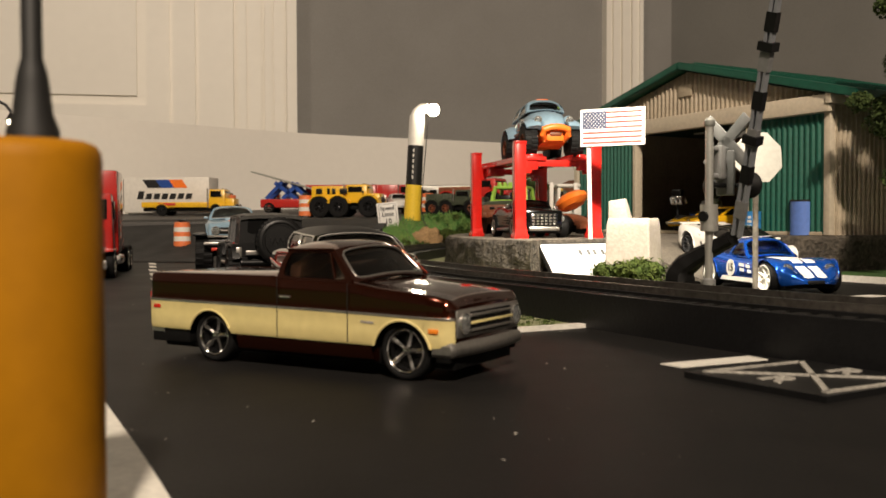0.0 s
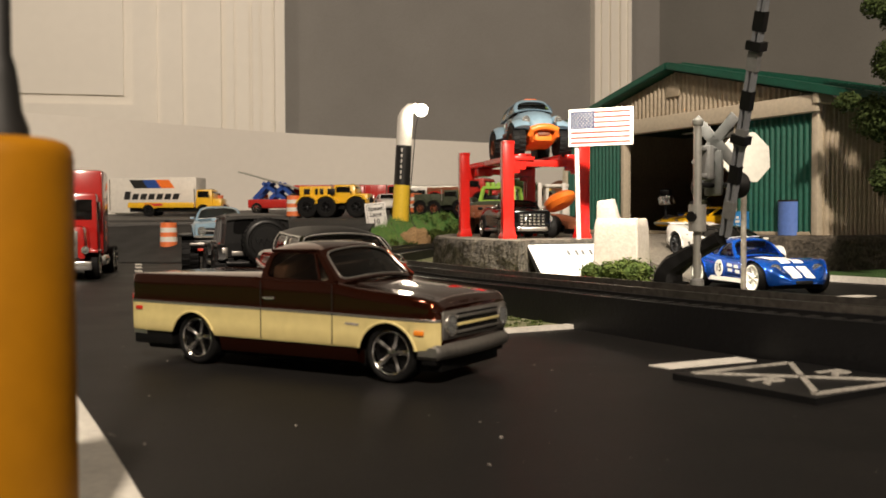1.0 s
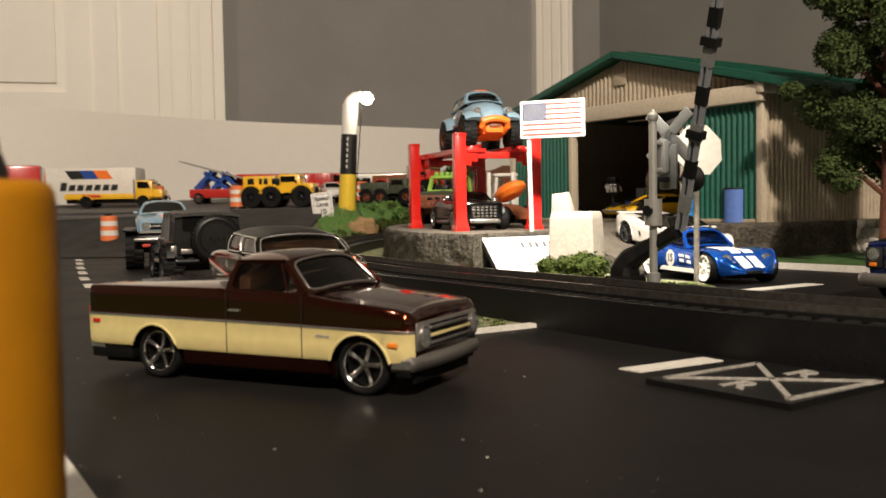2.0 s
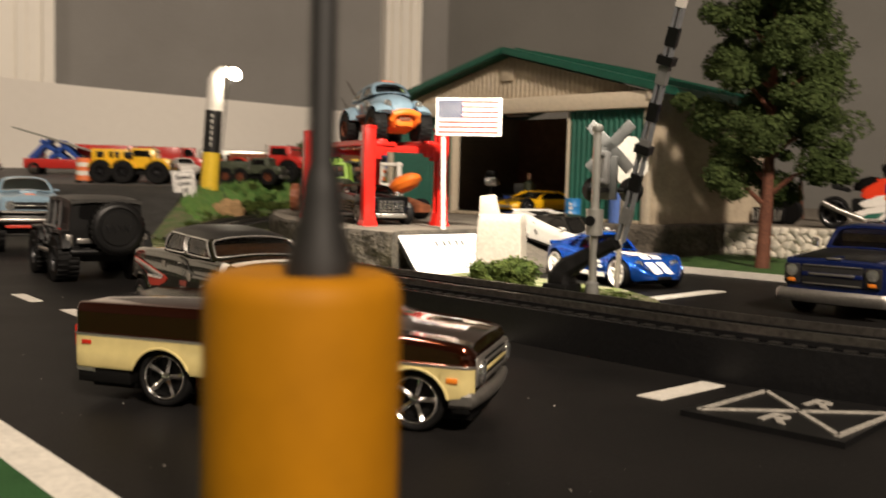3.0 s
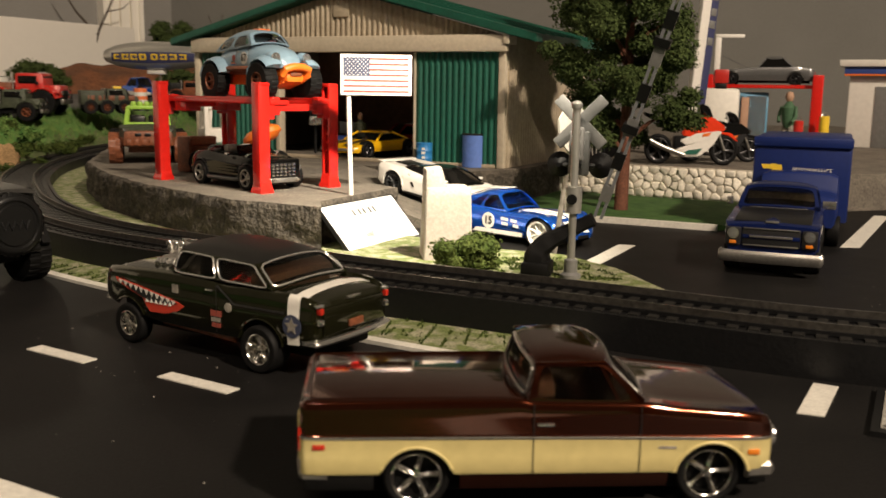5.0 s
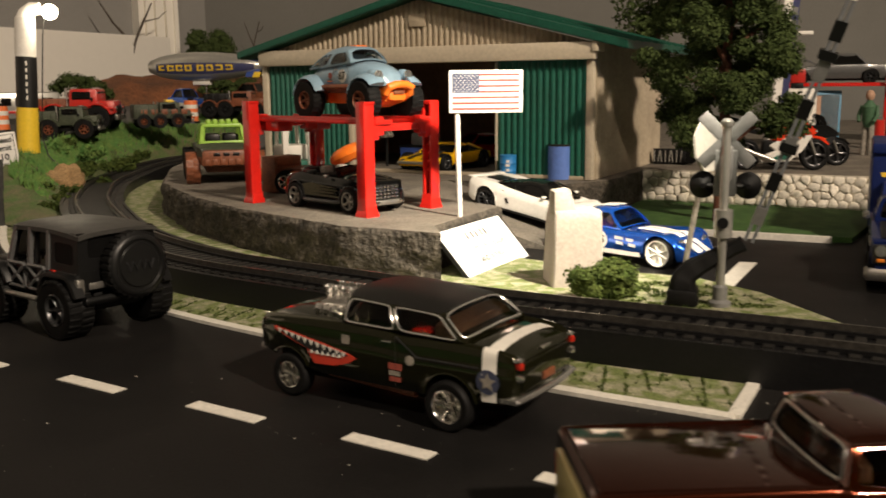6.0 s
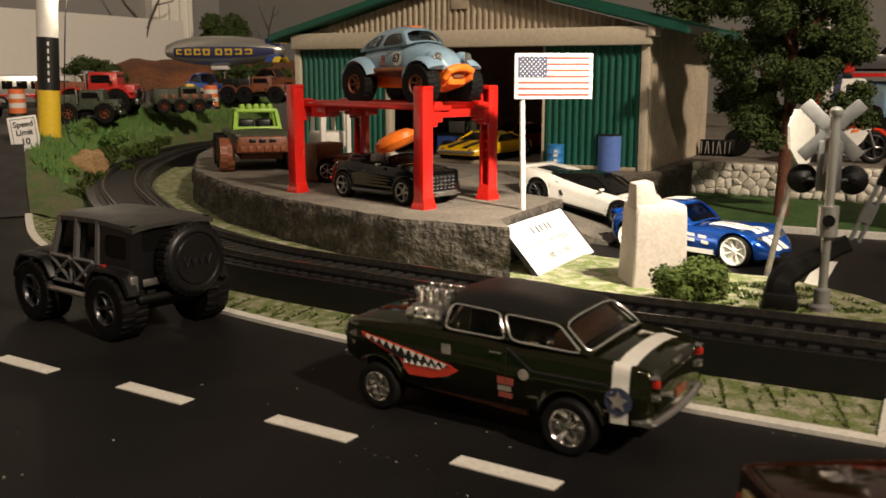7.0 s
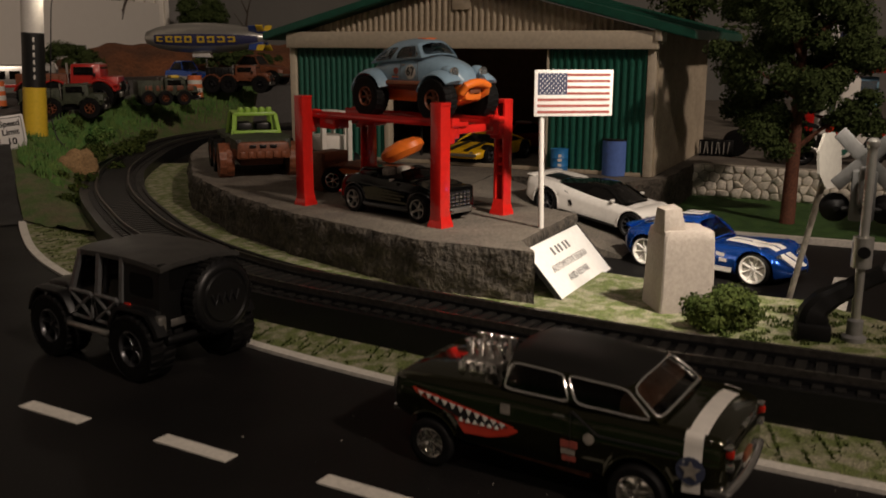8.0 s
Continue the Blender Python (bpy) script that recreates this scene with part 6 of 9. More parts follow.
    for s in (-1, 1):
        lump(car, "nerf_bar", "rim_chrome", 0.0268, 0.0304, s * 0.0062 - 0.0006, s * 0.0062 + 0.0006, 0.0042, 0.0052, 0.0003)
        lump(car, "tail_bumper", "rim_chrome", -0.0300, -0.0270, s * 0.0074 - 0.0026, s * 0.0074 + 0.0026, 0.0062, 0.0076, 0.0005)
    return car


chrome_rod(heading(-0.0745, 0.4065, 0.0204, -68.5))


def brown_rod(m):
    car = thing("drag_rod", m, "brown and orange toy drag car with an orange domed cowl", "toy car")
    hw = [(-0.026, 0.0080), (-0.022, 0.0110), (0.012, 0.0110), (0.026, 0.0075)]
    body(car, [(-0.026, 0.0110), (-0.010, 0.0128), (0.010, 0.0118), (0.026, 0.0080)], [(-0.026, 0.0040), (0.026, 0.0040)], hw, [(-0.016, 0.006, 0.0070), (0.017, 0.0052, 0.0060)], paint="rust_brown")
    chassis(car, -0.024, 0.024, 0.0085, 0.0020, 0.0060)
    bm = B()
    lathe(bm, [(0.0, -0.0030), (0.0052, -0.0026), (0.0074, 0.0), (0.0070, 0.0026), (0.0050, 0.0046), (0.0, 0.0056)], 22, pose(0.0135, 0, 0.0182, 0, -24, 0) @ Matrix.Diagonal((1.45, 1.0, 0.95, 1)))
    part("cowl", bm, "orange_plastic", car, "glossy orange domed cowl")
    for s in (-1, 1):
        decal(car, "stripe", "orange_plastic", [(-0.018, 0.0090), (0.014, 0.0072), (0.016, 0.0088), (-0.012, 0.0112)], s * 0.0112)
    for x in (-0.016, 0.017):
        axle_pair(car, x, 0.0102, 0.0056, 0.0056, 0.0045, rim="chrome", spokes=6, rim_k=0.6)
    return car


brown_rod(heading(-0.0655, 0.4660, 0.0204, -40))


def monster(m):
    car = thing("six_wheeler", m, "rusty brown toy all-terrain carrier with lime green cage", "toy truck")
    hw = [(-0.036, 0.0150), (0.030, 0.0150), (0.036, 0.0130)]
    body(car, [(-0.036, 0.0190), (0.008, 0.0190), (0.020, 0.0212), (0.034, 0.0202), (0.036, 0.0185)], [(-0.036, 0.0085), (0.024, 0.0085), (0.036, 0.0112)], hw, [(-0.022, 0.0085, 0.0088), (0.000, 0.0085, 0.0088), (0.024, 0.0085, 0.0090)], shoulder=0.8,
         paint="army_green", lower="rust_brown", split=[(-0.04, 0.0150), (0.04, 0.0150)], edge=0.95)
    chassis(car, -0.034, 0.032, 0.0105, 0.0065, 0.0110, "rust_brown")
    lump(car, "nose_guard", "rust_brown", 0.0350, 0.0385, -0.0135, 0.0135, 0.0100, 0.0185, 0.0014, taper=0.92)
    for k in range(3):
        lump(car, "nose_slot", "black_plastic", 0.0383, 0.0389, -0.0070 + k * 0.005, -0.0036 + k * 0.005, 0.0155, 0.0172, 0.0003)
    for k in range(6):
        lump(car, "nose_rib", "rust_brown", 0.0380, 0.0392, -0.0115 + k * 0.0040, -0.0090 + k * 0.0040, 0.0108, 0.0138, 0.0003)
    for s in (-1, 1):
        for a, b in (((0.014, s * 0.0115, 0.0200), (0.010, s * 0.0100, 0.0300)), ((-0.012, s * 0.0115, 0.0190), (-0.010, s * 0.0100, 0.0300))):
            bm = B()
            beam(bm, a, b, 0.0020, 0.0020)
            part("cage_post", bm, "lime", car)
        lump(car, "head_lamp", "window_clear", 0.0350, 0.0372, s * 0.0118 - 0.0012, s * 0.0118 + 0.0012, 0.0180, 0.0196, 0.0003)
    lump(car, "cage_roof", "lime", -0.0115, 0.0115, -0.0108, 0.0108, 0.0293, 0.0313, 0.0007, "lime green roof plate")
    lump(car, "screen_base", "lime", 0.0118, 0.0155, -0.0118, 0.0118, 0.0200, 0.0222, 0.0006)
    for k in range(5):
        bm = B()
        lathe(bm, [(0.0015, 0), (0.0017, 0.0012), (0.0013, 0.0024), (0.0, 0.0027)], 12, pose(0.0095, -0.0072 + k * 0.0036, 0.0312))
        part("roof_lamp", bm, "lime", car)
    for y in (-0.0050, 0.0050):
        lump(car, "seat", "black_plastic", -0.008, 0.006, y - 0.0042, y + 0.0042, 0.0185, 0.0255, 0.001)
    for x in (-0.022, 0.000, 0.024):
        axle_pair(car, x, 0.0172, 0.0085, 0.0085, 0.0070, rim="rust_brown", spokes=6, tyre="rust_brown" if x > 0.01 else "tyre", rim_k=0.5, knobs=14)
    return car


monster(heading(-0.0985, 0.5600, 0.0204, -96))

# tool chest and small green tractor behind the lift
chest = thing("tool_chest", heading(-0.084, 0.4780, 0.0204, -62), "dark red-brown metal tool chest beside the lift", "tool chest")
lump(chest, "cabinet", "rust_brown", -0.005, 0.005, -0.0085, 0.0085, 0.0004, 0.0178, 0.0004)
for k in range(4):
    lump(chest, "drawer", "rust_brown", 0.0048, 0.0056, -0.0078, 0.0078, 0.0012 + k * 0.0041, 0.0048 + k * 0.0041, 0.0002)
tractor = thing("yard_tractor", heading(-0.062, 0.5420, 0.0204, -80), "small green toy loader with a white cab frame", "toy tractor")
lump(tractor, "chassis", "hangar_green", -0.014, 0.014, -0.0070, 0.0070, 0.0040, 0.0110, 0.0010)
lump(tractor, "cab_base", "far_white", -0.010, 0.008, -0.0080, 0.0080, 0.0110, 0.0190, 0.0010)
for sx in (-0.008, 0.006):
    for sy in (-0.0065, 0.0065):
        bm = B()
        beam(bm, (sx, sy, 0.0188), (sx, sy * 0.9, 0.0300), 0.0018, 0.0018)
        part("cab_post", bm, "far_white", tractor)
lump(tractor, "cab_roof", "far_white", -0.0100, 0.0080, -0.0075, 0.0075, 0.0296, 0.0316, 0.0006)
lump(tractor, "mast", "far_white", 0.0140, 0.0165, -0.0130, -0.0105, 0.0050, 0.0320, 0.0004)
lump(tractor, "mast", "far_white", 0.0140, 0.0165, 0.0020, 0.0045, 0.0050, 0.0320, 0.0004)
for x in (-0.009, 0.010):
    axle_pair(tractor, x, 0.0085, 0.0050, 0.0050, 0.0040, rim="yellow_paint", spokes=5)

# flag on its pole
FT, FR = Vector((-0.0469, 0.3569, 0)), Vector((-0.0193, 0.3489, 0))
fd = (FR - FT).normalized()
flag = thing("flag_sign", Matrix.Translation((FT.x, FT.y, 0)) @ Matrix.Rotation(math.atan2(fd.y, fd.x), 4, "Z"), "white-framed stars and stripes flag board on a white pole", "flag")
FW, FZ0, FZ1 = 0.0287, 0.0608, 0.0770
bm = B()
box(bm, 0, FW, 0, 0.0009, FZ0, FZ1, 0.0003)
part("board", bm, "flag_white", flag)
SH = (FZ1 - FZ0 - 0.0022) / 13
for k in range(7):
    z = FZ0 + 0.0011 + SH * 2 * k
    x0 = 0.0012 if k < 3 else 0.0105
    bm = B()
    box(bm, x0 if k < 3 else 0.0118, FW - 0.0012, -0.00012, 0.0, z, z + SH * 0.80)
    part("stripe", bm, "flag_red", flag, smooth=False)
bm = B()
box(bm, 0.0012, 0.0118, -0.00012, 0.0, FZ0 + 0.0011 + SH * 6, FZ1 - 0.0011)
canton = part("canton", bm, "flag_blue", flag, "dark blue field with small white stars", smooth=False)
bm = B()
for i in range(6):
    for j in range(9):
        x, z = 0.0021 + i * 0.0016 + (0.0008 if j % 2 else 0), FZ0 + 0.0011 + SH * 6 + 0.0006 + j * 0.00084
        lathe(bm, [(0.00024, 0), (0.00024, 0.0001)], 5, Matrix.Translation((min(x, 0.0113), -0.00012, z)) @ Matrix.Rotation(radians(90), 4, "X"))
part("stars", bm, "flag_white", canton, smooth=False)
bm = B()
rod(bm, [(0.0042, 0.0018, 0.0204), (0.0036, 0.0018, 0.045), (0.0030, 0.0018, 0.0765)], 0.0010, 12)
part("pole", bm, "pole_white", flag)

# leaning sign board
s_tl, s_tr, s_br, s_bl = Vector((-0.0584, 0.3368, 0.0181)), Vector((-0.0150, 0.3705, 0.0181)), Vector((-0.0105, 0.3600, 0.0026)), Vector((-0.0545, 0.3222, 0.0026))
sx = (s_tr - s_tl).normalized()
sy = (s_tl - s_bl).normalized()
sz = sx.cross(sy).normalized()
sy = sz.cross(sx)
SM = Matrix.Translation(s_bl) @ Matrix((sx, sy, sz)).transposed().to_4x4()
SWD, SHT = 0.0532, (s_tl - s_bl).length
sign = thing("workshop_sign", SM, "white lettered workshop sign board leaning on the slab", "sign")
bm = B()
box(bm, 0, SWD, 0, SHT, -0.0011, 0, 0.0001)
part("panel", bm, "flag_white", sign)
for a, b in (((0, 0), (SWD, 0)), ((0, SHT), (SWD, SHT)), ((0, 0), (0, SHT)), ((SWD, 0), (SWD, SHT))):
    bm = B()
    beam(bm, (*a, -0.0004), (*b, -0.0004), 0.0004, 0.0016)
    part("frame", bm, "mark_black", sign, smooth=False)
for txt, z, w in (("AUTOMOTIVE DESIGN", 0.50, 0.64), ("AND REPAIR", 0.26, 0.38)):
    glyphs(txt, 0.0036, "print_grey", sign, Matrix.Translation((SWD * 0.5, SHT * z, 0.0001)), "lettering", width=SWD * w)
bm = B()
for k in (0.36, 0.44, 0.50, 0.58, 0.64):
    box(bm, SWD * k - 0.0008, SWD * k + 0.0008, SHT * 0.70, SHT * 0.84, 0, 0.0001)
part("name_bars", bm, "print_grey", sign, smooth=False)

# cast concrete post with a block on it
bp = thing("concrete_post", heading(-0.0249, 0.3010, 0.0, -18), "pale cast concrete post with a small block on top", "concrete block")
bm = B()
rings = []
for z, kx, ky, cut in ((0.0015, 1.10, 1.06, 0.0004), (0.0100, 1.06, 1.03, 0.0005), (0.0190, 1.03, 1.01, 0.0005), (0.0262, 1.01, 1.0, 0.0006), (0.0286, 0.98, 0.96, 0.0010), (0.0293, 0.93, 0.90, 0.0014)):
    a, b = 0.0081 * kx, 0.0080 * ky
    plan = []
    for sx, sy in ((-1, -1), (1, -1), (1, 1), (-1, 1)):
        two = [Vector((sx * (a - cut), sy * b)), Vector((sx * a, sy * (b - cut)))]
        plan += two if sx * sy < 0 else two[::-1]
    full = []
    for p, q in zip(plan, plan[1:] + plan[:1]):
        full += [p + (q - p) * k / 5 for k in range(5)]
    rings.append([bm.verts.new((v.x + 0.0003 * noise.noise(Vector((v.x * 260, v.y * 260, z * 260))), v.y + 0.0003 * noise.noise(Vector((v.y * 260, z * 260, v.x * 260))), z)) for v in full])
skin(bm, rings)
part("shaft", bm, "concrete_cast", bp)
bm = B()
box(bm, -0.0040, 0.0040, -0.0040, 0.0040, 0.0280, 0.0362, 0.0005, m=pose(-0.0012, 0.0, 0.0004, 3, -7, 6), taper=0.72)
part("cap", bm, "concrete_cast", bp)


# drums
def drum(m, r, h, paint, label, band_=None):
    t = thing("oil_drum", m, label, "drum", "drums by the hangar")
    bm = B()
    prof = [(r * 0.9, 0.0)]
    ribs = [] if not band_ else [(r, h * 0.32), (r * 1.03, h * 0.335), (r, h * 0.35), (r, h * 0.65), (r * 1.03, h * 0.665), (r, h * 0.68)]
    prof += [(r, 0.0002), *ribs, (r, h - 0.0002), (r * 0.96, h), (r * 0.94, h - 0.0006), (0, h - 0.0006)]
    lathe(bm, prof, 32)
    part("shell", bm, paint, t)
    bm = B()
    lathe(bm, [(r * 0.93, h - 0.0006), (r * 1.03, h - 0.0006), (r * 1.03, h + 0.0003), (r * 0.93, h + 0.0003)], 32)
    part("rim", bm, paint if band_ else "mark_black", t)
    bm = B()
    lathe(bm, [(r * 0.12, h - 0.0006), (r * 0.12, h), (0, h)], 10, pose(r * 0.5, 0, 0))
    part("bung", bm, "dull_silver", t)
    return t


drum(heading(0.0668, 0.4665, 0.0204, 0), 0.0066, 0.0187, "drum_blue", "faded blue steel drum by the hangar door")
d2 = drum(heading(0.0432, 0.4825, 0.0204, -120), 0.0045, 0.0128, "drum_bright", "small bright blue lettered drum by the hangar door", True)
for z, w in ((0.0098, 0.0016), (0.0076, 0.0022), (0.0050, 0.0018)):
    bm = B()
    box(bm, 0.0044, 0.00468, -w / 2, w / 2, z - 0.0007, z + 0.0007)
    part("print_bar", bm, "stripe_white", d2, smooth=False)


def top_stripe(parent, name, material, x0, x1, y0, y1, lift=0.00012, n=14):
    """A painted strip that follows the top of a shell."""
    bm, rows = B(), []
    section = SECTION[parent.name]
    for x in np.linspace(x0, x1, n):
        ring = section(float(x))
        half = sorted((p.y, p.z) for p in ring[len(ring) // 2:])
        ys, zs = [q[0] for q in half], [q[1] for q in half]
        rows.append([bm.verts.new((float(x), y, float(np.interp(abs(y), ys, zs)) + lift)) for y in np.linspace(y0, y1, 4)])
    skin(bm, rows, caps=False, closed=False)
    return part(name, bm, material, parent)


def corvette(m):
    car = thing("sports_coupe", m, "white toy sports coupe with black roof rolling down the ramp", "toy car")
    arches = [(-0.0215, 0.0056, 0.0066), (0.022, 0.0056, 0.0064)]
    fw = flow([(-0.034, 0.0126), (-0.0325, 0.0142), (-0.026, 0.0152), (-0.018, 0.0155), (-0.006, 0.0146), (0.004, 0.0144), (0.018, 0.0150), (0.024, 0.0148), (0.030, 0.0128), (0.0335, 0.0100), (0.035, 0.0070)])
    zf = flow([(-0.034, 0.0136), (-0.030, 0.0147), (-0.022, 0.0150), (-0.010, 0.0136), (0.006, 0.0126), (0.016, 0.0126), (0.024, 0.0114), (0.031, 0.0086), (0.035, 0.0060)])
    zm = flow([(-0.034, 0.0138), (-0.026, 0.0142), (-0.010, 0.0134), (0.006, 0.0124), (0.016, 0.0118), (0.026, 0.0098), (0.032, 0.0076), (0.035, 0.0058)])
    lo = flow([(-0.034, 0.0052), (-0.028, 0.0032), (0.028, 0.0028), (0.035, 0.0036)])

    def section(x):
        w, f, c, b = fw(x), zf(x), zm(x), lo(x)
        h = f - b
        return [(w * 0.93, b), (w * 0.97, b + h * 0.10), (w * 0.955, b + h * 0.30), (w, b + h * 0.62), (w * 0.985, b + h * 0.80), (w * 0.93, f - 0.0003), (w * 0.84, f), (w * 0.70, (f + c) / 2), (w * 0.5, c), (w * 0.25, c + 0.0002), (0.0, c + 0.0003)]

    hull(car, section, -0.034, 0.035, arches, "white_paint", [0] * 10, lip="white_paint")
    cab(car, (-0.0190, 0.0138, 0.0165, 0.0120), (-0.0050, 0.0048, 0.0174, 0.0170), 0.0122, 0.0088, "black_gloss", "black_gloss", "window", (0.0, 0.40, 1.0), crown=0.0010, bow=0.0010, post=0.06, low=0.08, solid=(0,), wrap=0.06, square=7.0)
    chassis(car, -0.031, 0.031, 0.0112, 0.0022, 0.0060)
    lump(car, "rear_wing", "white_paint", -0.0345, -0.0310, -0.0132, 0.0132, 0.0143, 0.0149, 0.0003)
    for s in (-1, 1):
        decal(car, "side_vent", "mark_black", [(-0.0088, 0.0066), (-0.0074, 0.0068), (-0.0112, 0.0122), (-0.0132, 0.0124)], s * 0.0146)
        lump(car, "sill", "black_plastic", -0.0140, 0.0145, s * 0.0140 - 0.0006, s * 0.0140 + 0.0006, 0.0026, 0.0036, 0.0003)
        lump(car, "headlight", "black_gloss", 0.0265, 0.0312, s * 0.0104 - 0.0010, s * 0.0104 + 0.0010, 0.0086, 0.0099, 0.0005, m=Matrix.Translation((0.029, 0, 0.009)) @ Matrix.Rotation(radians(16), 4, "Y") @ Matrix.Translation((-0.029, 0, -0.009)))
        lump(car, "quarter_intake", "black_plastic", -0.0185, -0.0150, s * 0.0128 - 0.0006, s * 0.0134 + 0.0006, 0.0132, 0.0142, 0.0003)
        lump(car, "mirror", "white_paint", 0.0105, 0.0122, s * 0.0142 - 0.0012, s * 0.0142 + 0.0012, 0.0134, 0.0144, 0.0004)
        lump(car, "tail_light", "tail_red", -0.0346, -0.0338, s * 0.0085 - 0.0020, s * 0.0085 + 0.0020, 0.0104, 0.0122, 0.0003)
    lump(car, "engine_cover", "black_plastic", -0.0290, -0.0150, -0.0060, 0.0060, 0.0139, 0.0147, 0.0004)
    lump(car, "front_grille", "black_plastic", 0.0335, 0.0350, -0.0058, 0.0058, 0.0036, 0.0050, 0.0004)
    for x in (-0.0215, 0.022):
        axle_pair(car, x, 0.0130, 0.0056, 0.0056, 0.0046, rim="gun_metal", spokes=10, rim_k=0.78)
    return car


cv = Vector((0.45, -0.893))
corvette(heading(0.0268, 0.4200, 0.0078, math.degrees(math.atan2(cv.y, cv.x)), 0, 9.0))


def cobra(m):
    car = thing("race_coupe", m, "blue toy racing coupe with white stripes and wheels", "toy car")
    arches = [(-0.0230, 0.0060, 0.0069), (0.0222, 0.0060, 0.0069)]
    fw = flow([(-0.034, 0.0112), (-0.032, 0.0132), (-0.027, 0.0147), (-0.021, 0.0152), (-0.010, 0.0142), (0.004, 0.0138), (0.016, 0.0146), (0.023, 0.0148), (0.029, 0.0128), (0.0325, 0.0096), (0.0345, 0.0056)])
    zf = flow([(-0.034, 0.0128), (-0.031, 0.0146), (-0.024, 0.0154), (-0.014, 0.0140), (0.0, 0.0128), (0.012, 0.0132), (0.021, 0.0136), (0.028, 0.0116), (0.032, 0.0088), (0.0345, 0.0062)])
    zm = flow([(-0.034, 0.0134), (-0.028, 0.0146), (-0.015, 0.0140), (0.0, 0.0128), (0.010, 0.0130), (0.019, 0.0124), (0.027, 0.0100), (0.032, 0.0078), (0.0345, 0.0060)])
    lo = flow([(-0.034, 0.0052), (-0.028, 0.0034), (0.028, 0.0032), (0.0345, 0.0042)])

    def section(x):
        w, f, c, b = fw(x), zf(x), zm(x), lo(x)
        h = f - b
        return [(w * 0.90, b), (w * 0.96, b + h * 0.14), (w * 0.995, b + h * 0.34), (w, b + h * 0.52), (w * 0.985, b + h * 0.70), (w * 0.94, b + h * 0.86), (w * 0.86, f - 0.0003), (w * 0.76, f), (w * 0.64, (f + c) / 2), (w * 0.48, c), (w * 0.25, c + 0.0004), (0.0, c + 0.0005)]

    hull(car, section, -0.034, 0.0345, arches, "cobra_blue", [0] * 11, lip="cobra_blue")
    cab(car, (-0.0300, 0.0146, 0.0026, 0.0130), (-0.0140, -0.0048, 0.0197, 0.0192), 0.0110, 0.0084, "cobra_blue", "cobra_blue", "clear_glass", (0.0, 0.30, 0.54, 1.0), crown=0.0014, bow=0.0011, post=0.05, low=0.05, solid=(0,), wrap=0.04, square=7.0)
    cockpit(car, -0.0160, 0.0020, 0.0095, 0.0134, 0.0158, "black_plastic")
    chassis(car, -0.030, 0.030, 0.0108, 0.0022, 0.0060)
    lump(car, "tail_spoiler", "cobra_blue", -0.0345, -0.0322, -0.0108, 0.0108, 0.0140, 0.0156, 0.0003)
    for y in (-0.0027, 0.0027):
        top_stripe(car, "stripe", "stripe_white", 0.0062, 0.0342, y - 0.0021, y + 0.0021)
        for x0, z0, x1, z1 in ((-0.0140, 0.0212, -0.0052, 0.0217), (-0.0297, 0.0160, -0.0142, 0.0210)):
            bm = B()
            plate(bm, [(x0, y - 0.0016, z0), (x1, y - 0.0016, z1), (x1, y + 0.0016, z1), (x0, y + 0.0016, z0)], 0.0002)
            part("roof_stripe", bm, "stripe_white", car, smooth=False)
    bm = B()
    lathe(bm, [(0.0036, 0), (0.0036, 0.0003)], 20, pose(0.0185, 0, 0.0128, 0, 9))
    part("bonnet_roundel", bm, "stripe_white", car)
    glyphs("15", 0.0052, "mark_black", car, pose(0.0185, 0, 0.01325, 0, 9, 90), "number")
    for s in (-1, 1):
        y = s * 0.0143
        decal(car, "number_roundel", "stripe_white", disc_outline(-0.0050, 0.0088, 0.0035), y)
        side_text(car, "15", 0.0046, "mark_black", -0.0050, y + s * 0.0002, 0.0088, name="number", bold=0.0001)
        for x0, z0, wd_ in ((0.0020, 0.0098, 0.0040), (0.0074, 0.0094, 0.0034), (0.0088, 0.0074, 0.0030), (0.0026, 0.0078, 0.0034)):
            decal(car, "sponsor_bar", "stripe_white", [(x0, z0), (x0 + wd_, z0 - 0.0002), (x0 + wd_, z0 + 0.0010), (x0, z0 + 0.0013)], y)
        decal(car, "sill_panel", "stripe_white", [(-0.0140, 0.0036), (0.0140, 0.0036), (0.0140, 0.0054), (-0.0120, 0.0054)], y)
        lamp_disc(car, "headlight", "window_clear", 0.0290, s * 0.0088, 0.0096, 0.0018)
        lamp_disc(car, "fog_light", "window_clear", 0.0326, s * 0.0058, 0.0060, 0.0010)
    lump(car, "mouth", "black_plastic", 0.0338, 0.0349, -0.0036, 0.0036, 0.0042, 0.0056, 0.0004)
    for x in (-0.0230, 0.0222):
        axle_pair(car, x, 0.0126, 0.0060, 0.0060, 0.0050, rim="white_rubber", spokes=8, rim_k=0.86, deep=0.7)
    return car


cobra(heading(0.0308, 0.3470, 0, -69.0))


